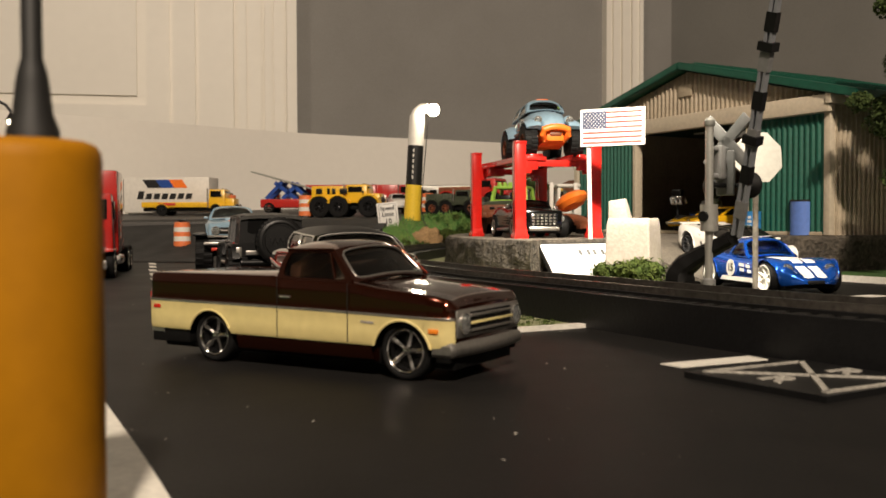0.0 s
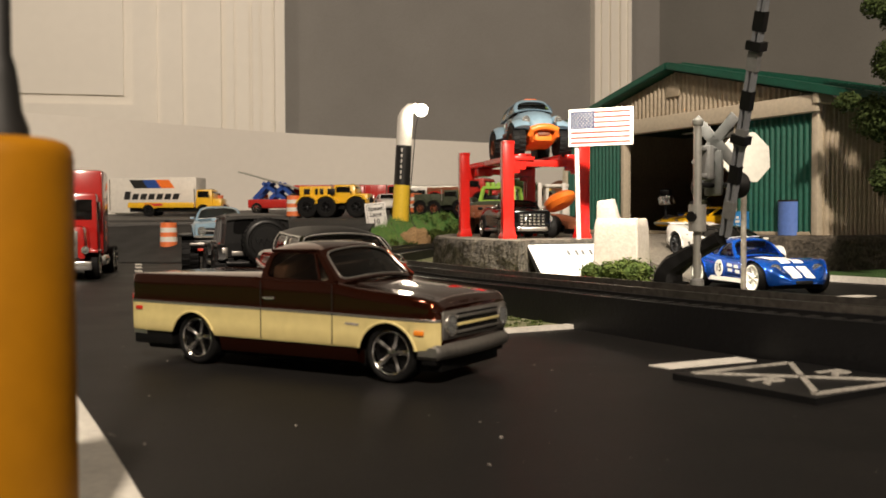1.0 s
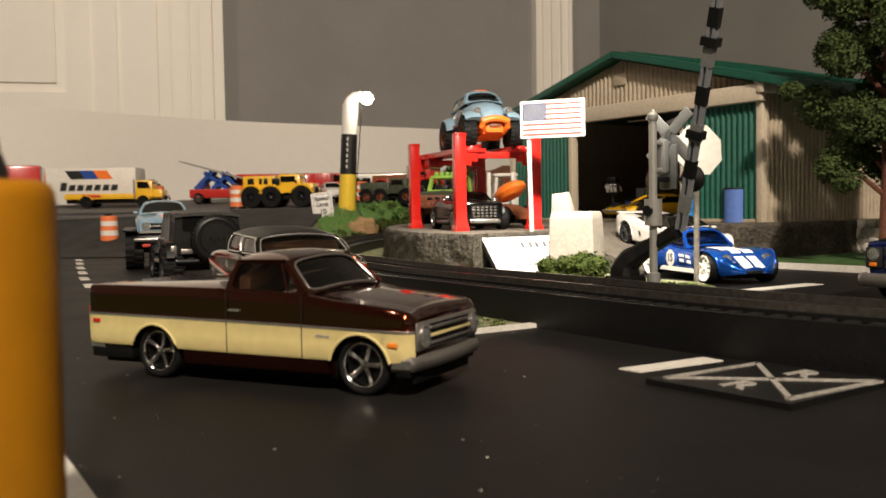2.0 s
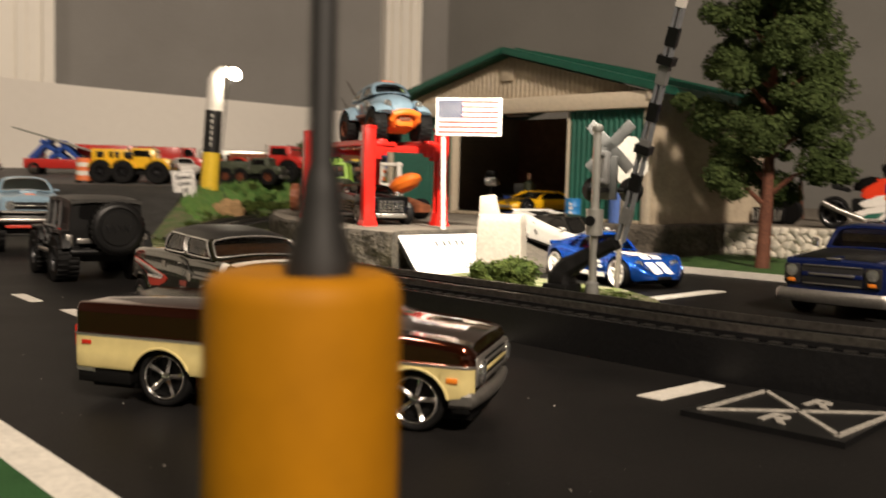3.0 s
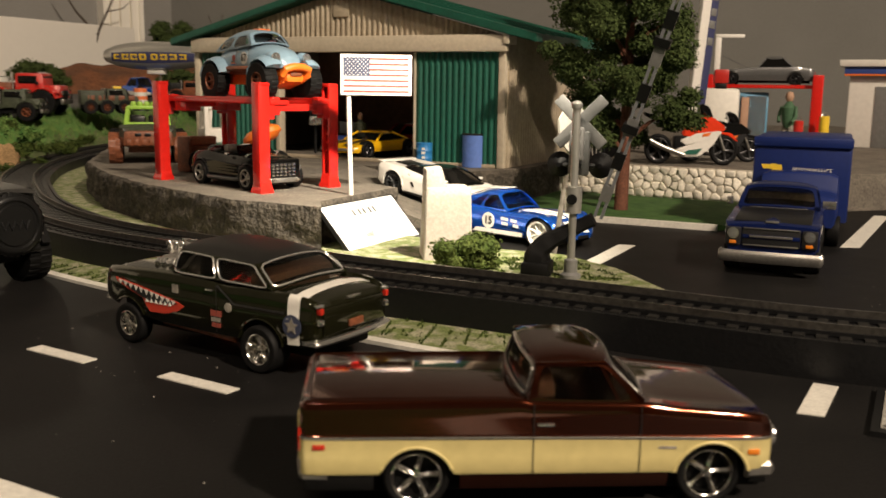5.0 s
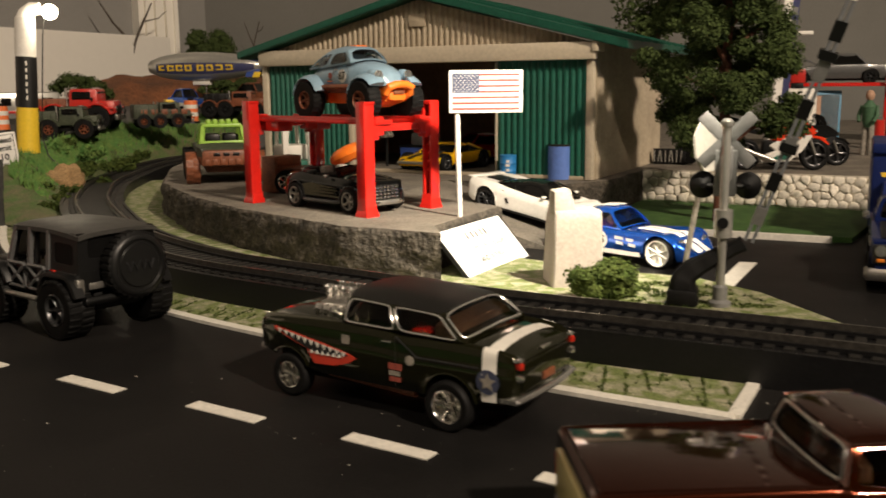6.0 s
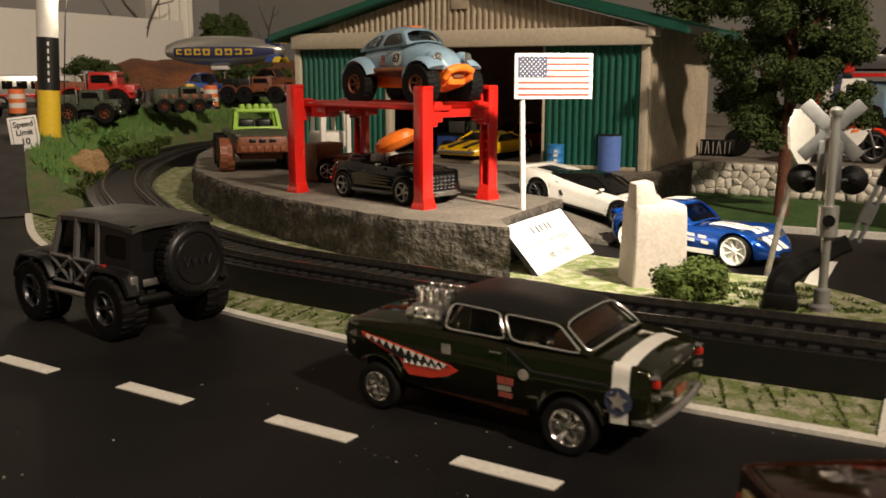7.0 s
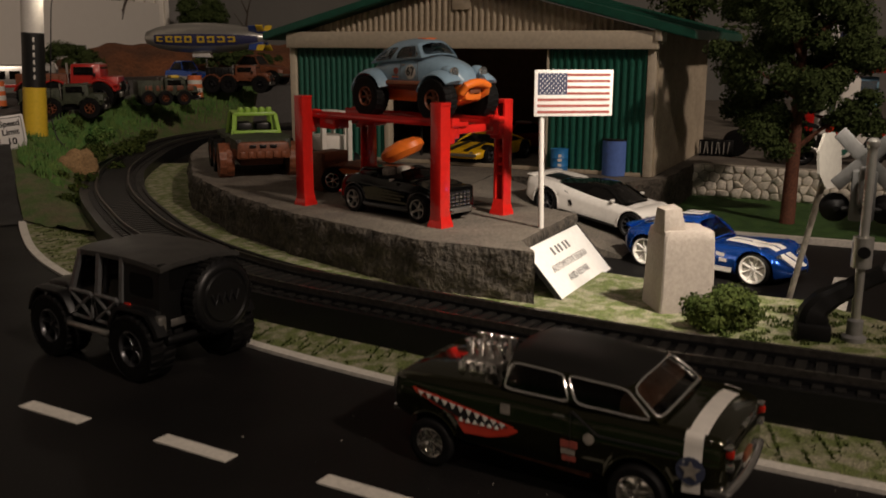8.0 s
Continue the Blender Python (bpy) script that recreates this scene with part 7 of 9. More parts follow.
def work_pickup(m):
    car = thing("pickup_truck", m, "dark blue toy pickup with black bonnet and chrome bumper", "toy car")
    hw = [(-0.0360, 0.0150), (-0.035, 0.0160), (0.034, 0.0160), (0.0362, 0.0152)]
    body(car, [(-0.036, 0.0195), (-0.0142, 0.0195), (-0.0135, 0.0206), (0.002, 0.0210), (0.006, 0.0208), (0.034, 0.0192), (0.0362, 0.0182)], [(-0.036, 0.0080), (0.0362, 0.0085)], hw,
         [(-0.0220, 0.0062, 0.0078), (0.0220, 0.0062, 0.0078)], shoulder=0.82, paint="pickup_blue", edge=0.95)
    lump(car, "bonnet_panel", "black_plastic", 0.0075, 0.0345, -0.0130, 0.0130, 0.0190, 0.0202, 0.0004, m=Matrix.Translation((0.024, 0, 0.0196)) @ Matrix.Rotation(radians(4), 4, "Y") @ Matrix.Translation((-0.024, 0, -0.0196)))
    chassis(car, -0.034, 0.034, 0.0125, 0.0040, 0.0110)
    cab(car, (-0.0142, 0.0202, 0.0024, 0.0208), (-0.0130, -0.0026, 0.0284), 0.0149, 0.0127, "pickup_blue", "pickup_blue", "tinted_glass", (0.0, 1.0), crown=0.0014, bow=0.0009, post=0.08, low=0.06, square=9.0)
    cockpit(car, -0.0140, 0.0022, 0.0138, 0.0200, 0.0238, "bed_grey")
    bumper(car, "front_bumper", "dull_silver", 0.0390, 0.0178, 0.0048, 0.0090, 1, label="chrome front bumper")
    lump(car, "grille", "gun_metal", 0.0358, 0.0368, -0.0098, 0.0098, 0.0108, 0.0172, 0.0004)
    for z in (0.0110, 0.0170):
        lump(car, "grille_bar", "dull_silver", 0.0366, 0.0372, -0.0092, 0.0092, z - 0.0002, z + 0.0002, 0.0001)
    lump(car, "cowl_trim", "dull_silver", 0.0058, 0.0066, -0.0105, 0.0105, 0.0206, 0.0213, 0.0002)
    lump(car, "grille_mid", "pickup_blue", 0.0364, 0.0371, -0.0096, 0.0096, 0.0133, 0.0147, 0.0002)
    lump(car, "name_bar", "dull_silver", 0.0366, 0.0374, -0.0072, 0.0072, 0.0138, 0.0146, 0.0001)
    lump(car, "bonnet_badge", "dull_silver", 0.0345, 0.0360, -0.0022, 0.0022, 0.0190, 0.0197, 0.0002)
    for s in (-1, 1):
        lump(car, "lamp_housing", "gun_metal", 0.0358, 0.0372, s * 0.0128 - 0.0027, s * 0.0128 + 0.0027, 0.0106, 0.0172, 0.0006)
        lamp_disc(car, "headlight", "window_clear", 0.0369, s * 0.0128, 0.0150, 0.0017)
        lump(car, "indicator", "amber", 0.0371, 0.0377, s * 0.0128 - 0.0012, s * 0.0128 + 0.0012, 0.0112, 0.0124, 0.0002)
        lump(car, "mirror", "chrome", 0.0035, 0.0049, s * 0.0172 - 0.0018, s * 0.0185 + 0.0018, 0.0215, 0.0245, 0.0004)
        decal(car, "side_stripe", "stripe_white", [(0.020, 0.0140), (-0.002, 0.0130), (-0.002, 0.0145), (0.020, 0.0152)], s * 0.0161)
    for x in (-0.0220, 0.0220):
        axle_pair(car, x, 0.0138, 0.0062, 0.0062, 0.0056, rim="chrome", spokes=5, rim_k=0.66)
    return car


ph = Vector((-0.735, -0.678))
work_pickup(heading(0.0748 + 0.0265, 0.2432 + 0.0245, 0, math.degrees(math.atan2(ph.y, ph.x))))

# box truck behind it
VAN = heading(0.1523 + 0.0210, 0.3085 + 0.0194, 0, math.degrees(math.atan2(ph.y, ph.x)))
van = thing("box_truck", VAN, "blue toy box truck with a lettered cargo box", "toy truck")
lump(van, "cargo_box", "van_blue", -0.040, 0.0286, -0.0205, 0.0205, 0.0075, 0.0448, 0.0012)
lump(van, "box_lip", "van_blue", 0.0270, 0.0300, -0.0208, 0.0208, 0.0405, 0.0450, 0.0008)
lump(van, "box_base", "black_plastic", -0.039, 0.040, -0.0150, 0.0150, 0.0040, 0.0085, 0.0004)
glyphs("PERFORMANCE", 0.0036, "stripe_white", van, Matrix.Translation((0.02875, 0.0046, 0.0300)) @ Matrix.Rotation(radians(90), 4, "Z") @ SIDE_R, "lettering", width=0.0165)
bm = B()
badge = [(0.0, 0.0), (0.0025, 0.0), (0.0025, -0.0004), (0.0072, -0.0004), (0.0067, 0.0020), (0.0045, 0.0020), (0.0045, 0.0024), (0.0022, 0.0024), (0.0022, 0.0020), (-0.0020, 0.0020), (-0.0012, 0.0)]
plate(bm, [(0.0287, -0.0150 + a, 0.0305 + b) for a, b in badge], 0.0002)
part("badge", bm, "mark_yellow", van, "plain gold badge shape", smooth=False)
body(van, [(0.028, 0.030), (0.036, 0.030), (0.040, 0.0225), (0.052, 0.0215), (0.054, 0.0195)], [(0.028, 0.0075), (0.054, 0.0085)], [(0.028, 0.0165), (0.05, 0.0165), (0.054, 0.0155)], [(0.046, 0.0065, 0.0078)], paint="van_blue", name="cab")
for x in (-0.024, 0.046):
    axle_pair(van, x, 0.0150, 0.0065, 0.0065, 0.0056, rim="chrome", spokes=5, rim_k=0.66)


# ---- railway crossing signal ----
SIG = Vector((-0.0022, 0.2515, 0.0034))
sig = thing("crossing_signal", heading(*SIG, -41), "silver railway crossing signal with raised striped gate arm", "railway signal")
SIG_IN = heading(*SIG, -41).inverted()
bm = B()
rod(bm, [(0, 0, 0), (0, 0, 0.0560)], 0.0013, 16)
lathe(bm, [(0.0015, 0.0548), (0.0018, 0.0553), (0.0018, 0.0566), (0.0010, 0.0574), (0, 0.0576)], 16)
part("pole", bm, "silver_paint", sig)
bm = B()
lathe(bm, [(0.0034, 0), (0.0034, 0.0012), (0.0022, 0.0020), (0.0022, 0.0060), (0.0013, 0.0066)], 16)
part("base", bm, "signal_grey", sig)
bm = B()
rod(bm, [(0, 0, 0.0215), (0, 0, 0.0300)], 0.0028, 16)
part("sleeve", bm, "silver_paint", sig)
bm = B()
lathe(bm, [(0.0017, 0), (0.0017, 0.0009), (0.0, 0.0009)], 14, Matrix.Translation((0, -0.0026, 0.0262)) @ Matrix.Rotation(radians(90), 4, "X"))
part("sleeve_hole", bm, "black_plastic", sig)
for a in (45, -45):
    bm = B()
    box(bm, -0.0108, 0.0108, 0.0088, 0.0097, -0.0020, 0.0020, 0.0004, m=Matrix.Translation((0, 0, 0.0505)) @ Matrix.Rotation(radians(a), 4, "Y"))
    part("crossbuck_board", bm, "signal_grey", sig)
bm = B()
box(bm, -0.0020, 0.0020, 0.0036, 0.0066, 0.0380, 0.0490, 0.0008)
for z in (0.0392, 0.0478):
    box(bm, -0.0011, 0.0011, 0.0004, 0.0094, z - 0.0007, z + 0.0007, 0.0003)
part("relay_box", bm, "signal_grey", sig)
bm = B()
box(bm, -0.0034, 0.0034, 0.0080, 0.0094, 0.0330, 0.0475, 0.0006)
part("sign_bracket", bm, "signal_grey", sig)
bm = B()
rod(bm, [(-0.0068, 0.0100, 0.0362), (0.0068, 0.0100, 0.0362)], 0.0008, 8)
rod(bm, [(0, 0, 0.0362), (0, 0.0102, 0.0362)], 0.0009, 8)
part("lamp_bar", bm, "black_plastic", sig)
for s in (-1, 1):
    bm = B()
    lathe(bm, [(0.0008, -0.0030), (0.0026, -0.0015), (0.0043, 0.0), (0.0043, 0.0006), (0.0, 0.0008)], 24, Matrix.Translation((s * 0.0068, 0.0118, 0.0362)) @ Matrix.Rotation(radians(-90), 4, "X"))
    part("lamp_shield", bm, "deep_black", sig)
# gate: grey and black arm with brackets, black curved counterweight
g0 = SIG_IN @ Vector((0.0060, 0.2491, 0.0235))
g2 = SIG_IN @ Vector((0.0128, 0.2242, 0.0880))
gate_dir = (g2 - g0).normalized()
side = gate_dir.cross(Vector((0, 1, 0))).normalized()
bm = B()
for s in (-0.0011, 0.0011):
    beam(bm, g0 + side * s, g0 + gate_dir * 0.125 + side * s * 0.6, 0.0009, 0.0020, up=gate_dir.cross(side))
arm = part("gate_arm", bm, "gate_grey", sig)
for k in range(11):
    a = g0 + gate_dir * (0.006 + k * 0.0115)
    bm = B()
    beam(bm, a, a + gate_dir * 0.0056, 0.0034 if k < 6 else 0.0026, 0.0022, up=gate_dir.cross(side))
    part("arm_stripe", bm, "black_plastic" if k % 2 else ("signal_grey" if k < 6 else "pole_white"), arm)
for k in (0.030, 0.058, 0.088):
    a = g0 + gate_dir * k
    bm = B()
    beam(bm, a, a + gate_dir * 0.0026, 0.0050, 0.0036, up=gate_dir.cross(side))
    part("arm_bracket", bm, "black_plastic", arm)
bm = B()
rings = []
foot = SIG_IN @ Vector((-0.0105, 0.2590, 0.0068))
path = smooth_line([foot + Vector((0, 0, -0.003)), foot + Vector((0.0005, 0, 0.0050)), foot * 0.66 + g0 * 0.34 + Vector((0, 0, 0.0042)), g0], 0.0016)
for k, c in enumerate(path):
    t = k / (len(path) - 1)
    d = (path[min(k + 1, len(path) - 1)] - path[max(k - 1, 0)]).normalized()
    w = (0.0024 + 0.0030 * (1 - t) ** 2) * (1 + 0.04 * math.sin(k * 1.9))
    s_ = Vector((0, 1, 0))
    u_ = s_.cross(d).normalized()
    rings.append([bm.verts.new(c + s_ * w * i + u_ * w * 0.9 * j) for i, j in ((-1, -0.6), (-0.6, -1), (0.6, -1), (1, -0.6), (1, 0.6), (0.6, 1), (-0.6, 1), (-1, 0.6))])
skin(bm, rings)
part("counterweight", bm, "deep_black", sig, "black moulded counterweight arm")
bm = B()
box(bm, foot.x - 0.0046, foot.x + 0.0046, foot.y - 0.0056, foot.y + 0.0056, 0.0, 0.0050, 0.0008)
part("foot", bm, "deep_black", sig)

# back of a stop sign on a leaning post
stop = thing("stop_sign", heading(0.0172, 0.2835, 0.0, 21), "pale octagonal road sign seen from its back on a brass post", "road sign")
bm = B()
rod(bm, [(0.0060, 0.0120, 0.0), (0.0004, 0.0022, 0.0400), (0.0, 0.0008, 0.0503)], 0.0010, 10)
part("post", bm, "bed_grey", stop)
bm = B()
lathe(bm, [(0.0094, -0.0004), (0.0094, 0.0004)], 8, Matrix.Translation((0, 0, 0.0503)) @ Matrix.Rotation(radians(84), 4, "X") @ Matrix.Rotation(radians(22.5), 4, "Z"))
part("plate", bm, "sign_back", stop, smooth=False)


# ---- near yellow post with rubber aerial ----
post = thing("yellow_post", heading(-0.0803, 0.0165, 0.0, 0), "thick yellow plastic post with a black rubber aerial", "post")
bm = B()
lathe(bm, [(0.0060, 0.0), (0.0063, 0.0006), (0.0063, 0.0332), (0.0062, 0.0340), (0.0058, 0.0346), (0.0050, 0.0349), (0.0040, 0.0348), (0.0, 0.0345)], 40)
part("body", bm, "post_yellow", post)
bm = B()
lathe(bm, [(0.0022, 0.0335), (0.0021, 0.0352), (0.0016, 0.0366), (0.00135, 0.0390), (0.00115, 0.0402), (0.00085, 0.0412), (0.00078, 0.0800), (0.0006, 0.0810), (0, 0.0812)], 22, Matrix.Translation((0.0010, 0, 0.0006)))
part("aerial", bm, "antenna_rubber", post, "matt black rubber aerial")

# ---- lamp post by the upper yard ----
lampp = thing("street_lamp", Matrix.Translation((-0.2005, 0.7080, 0.0295)) @ Matrix.Rotation(radians(3.0), 4, "Y"), "yellow, black and white pipe street lamp, lit", "street lamp")
for nm, z0, z1, r0, r1, mt in (("yellow_section", 0.0, 0.0300, 0.0072, 0.0068, "mark_yellow"), ("black_section", 0.0300, 0.0630, 0.0068, 0.0066, "mark_black"), ("white_section", 0.0630, 0.0880, 0.0066, 0.0064, "pole_white")):
    bm = B()
    lathe(bm, [(r0, z0), (r1, z1), (0, z1)], 24)
    part(nm, bm, mt, lampp)
bm = B()
rod(bm, [(0, 0, 0.0860), (0.0010, 0, 0.0905), (0.0045, -0.001, 0.0940), (0.0095, -0.002, 0.0945)], 0.0060, 16, r_end=0.0040)
part("elbow", bm, "pole_white", lampp)
bm = B()
bmesh.ops.create_uvsphere(bm, u_segments=18, v_segments=12, radius=0.0050)
bmesh.ops.translate(bm, verts=bm.verts, vec=(0.0150, -0.0060, 0.0925))
part("bulb", bm, "bulb", lampp, "glowing warm bulb")
bm = B()
rod(bm, [(0.0120, -0.004, 0.0890), (0.0105, -0.005, 0.0780), (0.0095, -0.006, 0.045), (0.0085, -0.0065, 0.0120), (0.012, -0.008, -0.001), (0.020, -0.012, -0.010)], 0.0004, 6)
part("cable", bm, "black_plastic", lampp)
for k in range(6):
    lump(lampp, "print_bar", "stripe_white", -0.0005, 0.0006, -0.0071, -0.0066, 0.0350 + k * 0.0045, 0.0376 + k * 0.0045, 0.0001)
lamp("street_bulb", "POINT", Matrix.Translation((-0.1840, 0.6960, 0.1215)), 0.035, (1.0, 0.86, 0.62), 0.004)

# small hanging lamp at the far left
hl = thing("hanging_lamp", heading(-0.513, 0.620, 0.0160, 20), "black gooseneck street lamp, lit", "street lamp")
bm = B()
rod(bm, [(-0.030, 0, -0.008), (-0.030, 0, 0.100), (-0.024, 0, 0.110), (-0.012, 0, 0.112), (-0.004, 0, 0.108), (0, 0, 0.102)], 0.0012, 8)
part("gooseneck", bm, "black_plastic", hl)
bm = B()
lathe(bm, [(0.0012, 0.006), (0.0040, 0.0012), (0.0046, 0.0), (0.0, 0.0008)], 16, pose(0, 0, 0.0955))
part("shade", bm, "black_plastic", hl)
bm = B()
bmesh.ops.create_uvsphere(bm, u_segments=12, v_segments=8, radius=0.0030)
bmesh.ops.translate(bm, verts=bm.verts, vec=(0, 0, 0.0945))
part("bulb", bm, "bulb", hl)

# speed sign
sp = thing("speed_sign", heading(-0.2130, 0.6830, 0.0135, 12, 4, -6), "white speed limit sign with black letters", "road sign")
lump(sp, "panel", "flag_white", -0.0085, 0.0085, -0.0005, 0.0005, 0.0100, 0.0310, 0.0006)
bm = B()
for x0, x1, z0, z1 in ((-0.0070, 0.0070, 0.0295, 0.0298), (-0.0070, 0.0070, 0.0112, 0.0115), (-0.0070, -0.0067, 0.0112, 0.0298), (0.0067, 0.0070, 0.0112, 0.0298)):
    box(bm, x0, x1, -0.0007, -0.0005, z0, z1)
part("border", bm, "mark_black", sp, smooth=False)
for txt, z, sz in (("Speed", 0.0262, 0.0048), ("Limit", 0.0212, 0.0048), ("10", 0.0155, 0.0056)):
    glyphs(txt, sz, "mark_black", sp, Matrix.Translation((0, -0.00075, z)) @ SIDE_R, "lettering", bold=0.00012)
bm = B()
rod(bm, [(0, 0.001, -0.004), (0, 0.001, 0.028)], 0.0007, 8)
part("post", bm, "dull_silver", sp)


def traffic_barrel(m):
    t = thing("traffic_barrel", m, "orange and white striped plastic traffic barrel", "traffic barrel", "traffic barrels")
    for k, (z0, z1, r0, r1, mt) in enumerate(((0.0, 0.0020, 0.0080, 0.0072, "black_plastic"), (0.0020, 0.0064, 0.0066, 0.0065, "barrel_orange"), (0.0064, 0.0102, 0.0065, 0.0064, "stripe_white"), (0.0102, 0.0136, 0.0064, 0.0063, "barrel_orange"),
                                              (0.0136, 0.0172, 0.0063, 0.0062, "stripe_white"), (0.0172, 0.0210, 0.0062, 0.0060, "barrel_orange"))):
        bm = B()
        lathe(bm, [(r0, z0), (r1, z1), (r1 * 0.7, z1 + 0.0002)], 22)
        part("band", bm, mt, t)
    bm = B()
    box(bm, -0.0030, 0.0030, -0.0005, 0.0005, 0.0208, 0.0232, 0.0004)
    part("handle", bm, "black_plastic", t)
    return t


tb = traffic_barrel(heading(-0.363, 0.6150, 0.0075, 10))
for x, y in ((-0.314, 0.765), (-0.405, 0.925), (-0.222, 0.879), (-0.062, 0.925), (-0.43, 0.86)):
    copy_thing(tb, heading(x, y, far_z(y) - 0.0003, 30))


# ---- other vehicles ----
def simple_car(name, m, label, paint, length=0.066, half=0.014, deck=0.0125, roof=0.0195, ride=0.0, r=0.0055, rim="chrome", category="toy car", lower=None, cab=(0.004, -0.002, -0.014, -0.022), knobs=0, group=""):
    car = thing(name, m, label, category, group)
    L = length / 2
    z = ride
    hw = [(-L, half * 0.85), (-L + 0.003, half), (L - 0.004, half), (L, half * 0.8)]
    body(car, [(-L, deck * 0.9 + z), (-L + 0.004, deck + z), (cab[3], deck + 0.0008 + z), (cab[0], deck + 0.0004 + z), (L - 0.006, deck * 0.86 + z), (L, deck * 0.68 + z)], [(-L, 0.0042 + z), (L, 0.0042 + z)], hw,
         [(-L * 0.64, r, r * 1.16), (L * 0.64, r, r * 1.16)], paint=paint, lower=lower, split=[(-L, deck * 0.55 + z), (L, deck * 0.5 + z)] if lower else None)
    cabin(car, *cab, deck + 0.0004 + z, deck + 0.0008 + z, roof + z, half * 0.86, half * 0.68, paint, p=0.0011)
    chassis(car, -L + 0.003, L - 0.003, half * 0.75, 0.0025 + z * 0.8, 0.0070 + z)
    for x in (-L * 0.64, L * 0.64):
        axle_pair(car, x, half * 0.90, r, r, r * 0.85, rim=rim, spokes=5, rim_k=0.6, knobs=knobs)
    for s in (-1, 1):
        lamp_disc(car, "headlight", "window_clear", L - 0.0008, s * half * 0.62, deck * 0.62 + z, 0.0013)
        lump(car, "tail_light", "tail_red", -L - 0.0004, -L + 0.0010, s * half * 0.62 - 0.0015, s * half * 0.62 + 0.0015, deck * 0.62 + z, deck * 0.78 + z, 0.0002)
    lump(car, "front_bumper", "dull_silver", L - 0.001, L + 0.0010, -half * 0.85, half * 0.85, 0.0052 + z, 0.0068 + z, 0.0004)
    lump(car, "rear_bumper", "dull_silver", -L - 0.0010, -L + 0.001, -half * 0.85, half * 0.85, 0.0052 + z, 0.0068 + z, 0.0004)
    return car


def lifted_coupe(m):
    car = thing("lifted_coupe", m, "light blue raised toy coupe with black flared sills", "toy car")
    arches = [(-0.0198, 0.0150, 0.0108), (0.0198, 0.0150, 0.0108)]
    fw = flow([(-0.0315, 0.0122), (-0.029, 0.0138), (-0.018, 0.0145), (0.0, 0.0138), (0.018, 0.0142), (0.028, 0.0134), (0.0315, 0.0120)])
    ft = flow([(-0.0315, 0.0262), (-0.028, 0.0276), (-0.015, 0.0282), (0.006, 0.0280), (0.020, 0.0274), (0.029, 0.0264), (0.0315, 0.0250)])

    def section(x):
        w, t, b = fw(x), ft(x), 0.0186
        h = t - b
        return [(w * 0.95, b), (w * 0.99, b + h * 0.2), (w, b + h * 0.55), (w * 0.975, b + h * 0.82), (w * 0.92, t - 0.0002), (w * 0.84, t), (w * 0.70, t - 0.0002), (w * 0.35, t + 0.0004), (0.0, t + 0.0006)]

    hull(car, section, -0.0315, 0.0315, arches, "beetle_blue", [0] * 8, lip="beetle_blue")
    cab(car, (-0.0230, 0.0278, 0.0065, 0.0279), (-0.0120, -0.0008, 0.0345), 0.0128, 0.0100, "beetle_blue", "beetle_blue", "tinted_glass", (0.0, 0.45, 1.0), crown=0.0010, bow=0.0010, screen_trim="dull_silver", post=0.06, low=0.06, square=7.0)
    chassis(car, -0.028, 0.029, 0.0110, 0.0140, 0.0200, "black_plastic")
    grille = lump(car, "grille", "deep_black", 0.0308, 0.0322, -0.0108, 0.0108, 0.0206, 0.0240, 0.0005)
    lump(grille, "bar", "dull_silver", 0.0320, 0.0325, -0.0070, 0.0070, 0.0222, 0.0226, 0.0001)
    bumper(car, "front_bumper", "dull_silver", 0.0338, 0.0130, 0.0186, 0.0200, 1)
    lump(car, "bonnet_badge", "orange_plastic", 0.0240, 0.0262, -0.0022, 0.0022, 0.0271, 0.0278, 0.0002)
    lump(car, "bonnet_scoop", "beetle_blue", 0.0110, 0.0190, -0.0040, 0.0040, 0.0276, 0.0290, 0.0006)
    lump(car, "skid_plate", "black_plastic", 0.026, 0.034, -0.013, 0.013, 0.0130, 0.0178, 0.0010)
    lump(car, "winch_bar", "dull_silver", 0.030, 0.036, -0.0150, 0.0150, 0.0148, 0.0164, 0.0005)
    lump(car, "light_bar", "mark_red", 0.0345, 0.0358, -0.0110, 0.0110, 0.0120, 0.0134, 0.0002)
    for s in (-1, 1):
        lamp_disc(car, "headlight", "window_clear", 0.0318, s * 0.0088, 0.0224, 0.0019)
        lump(car, "flare", "black_plastic", -0.029, 0.030, s * 0.0170 - 0.0036, s * 0.0170 + 0.0036, 0.0196, 0.0210, 0.0005)
        lump(car, "mirror", "beetle_blue", 0.0030, 0.0046, s * 0.0142 - 0.0012, s * 0.0142 + 0.0012, 0.0288, 0.0300, 0.0004)
    for x in (-0.0198, 0.0198):
        axle_pair(car, x, 0.0150, 0.0100, 0.0100, 0.0085, rim="gun_metal", spokes=6, rim_k=0.55, knobs=20)
        bm = B()
        rod(bm, [(x, -0.012, 0.010), (x, 0.012, 0.010)], 0.0016, 10)
        part("axle", bm, "black_plastic", car)
    return car


lifted_coupe(heading(-0.2560, 0.4640, 0.0, -66) @ Matrix.Scale(1.06, 4))

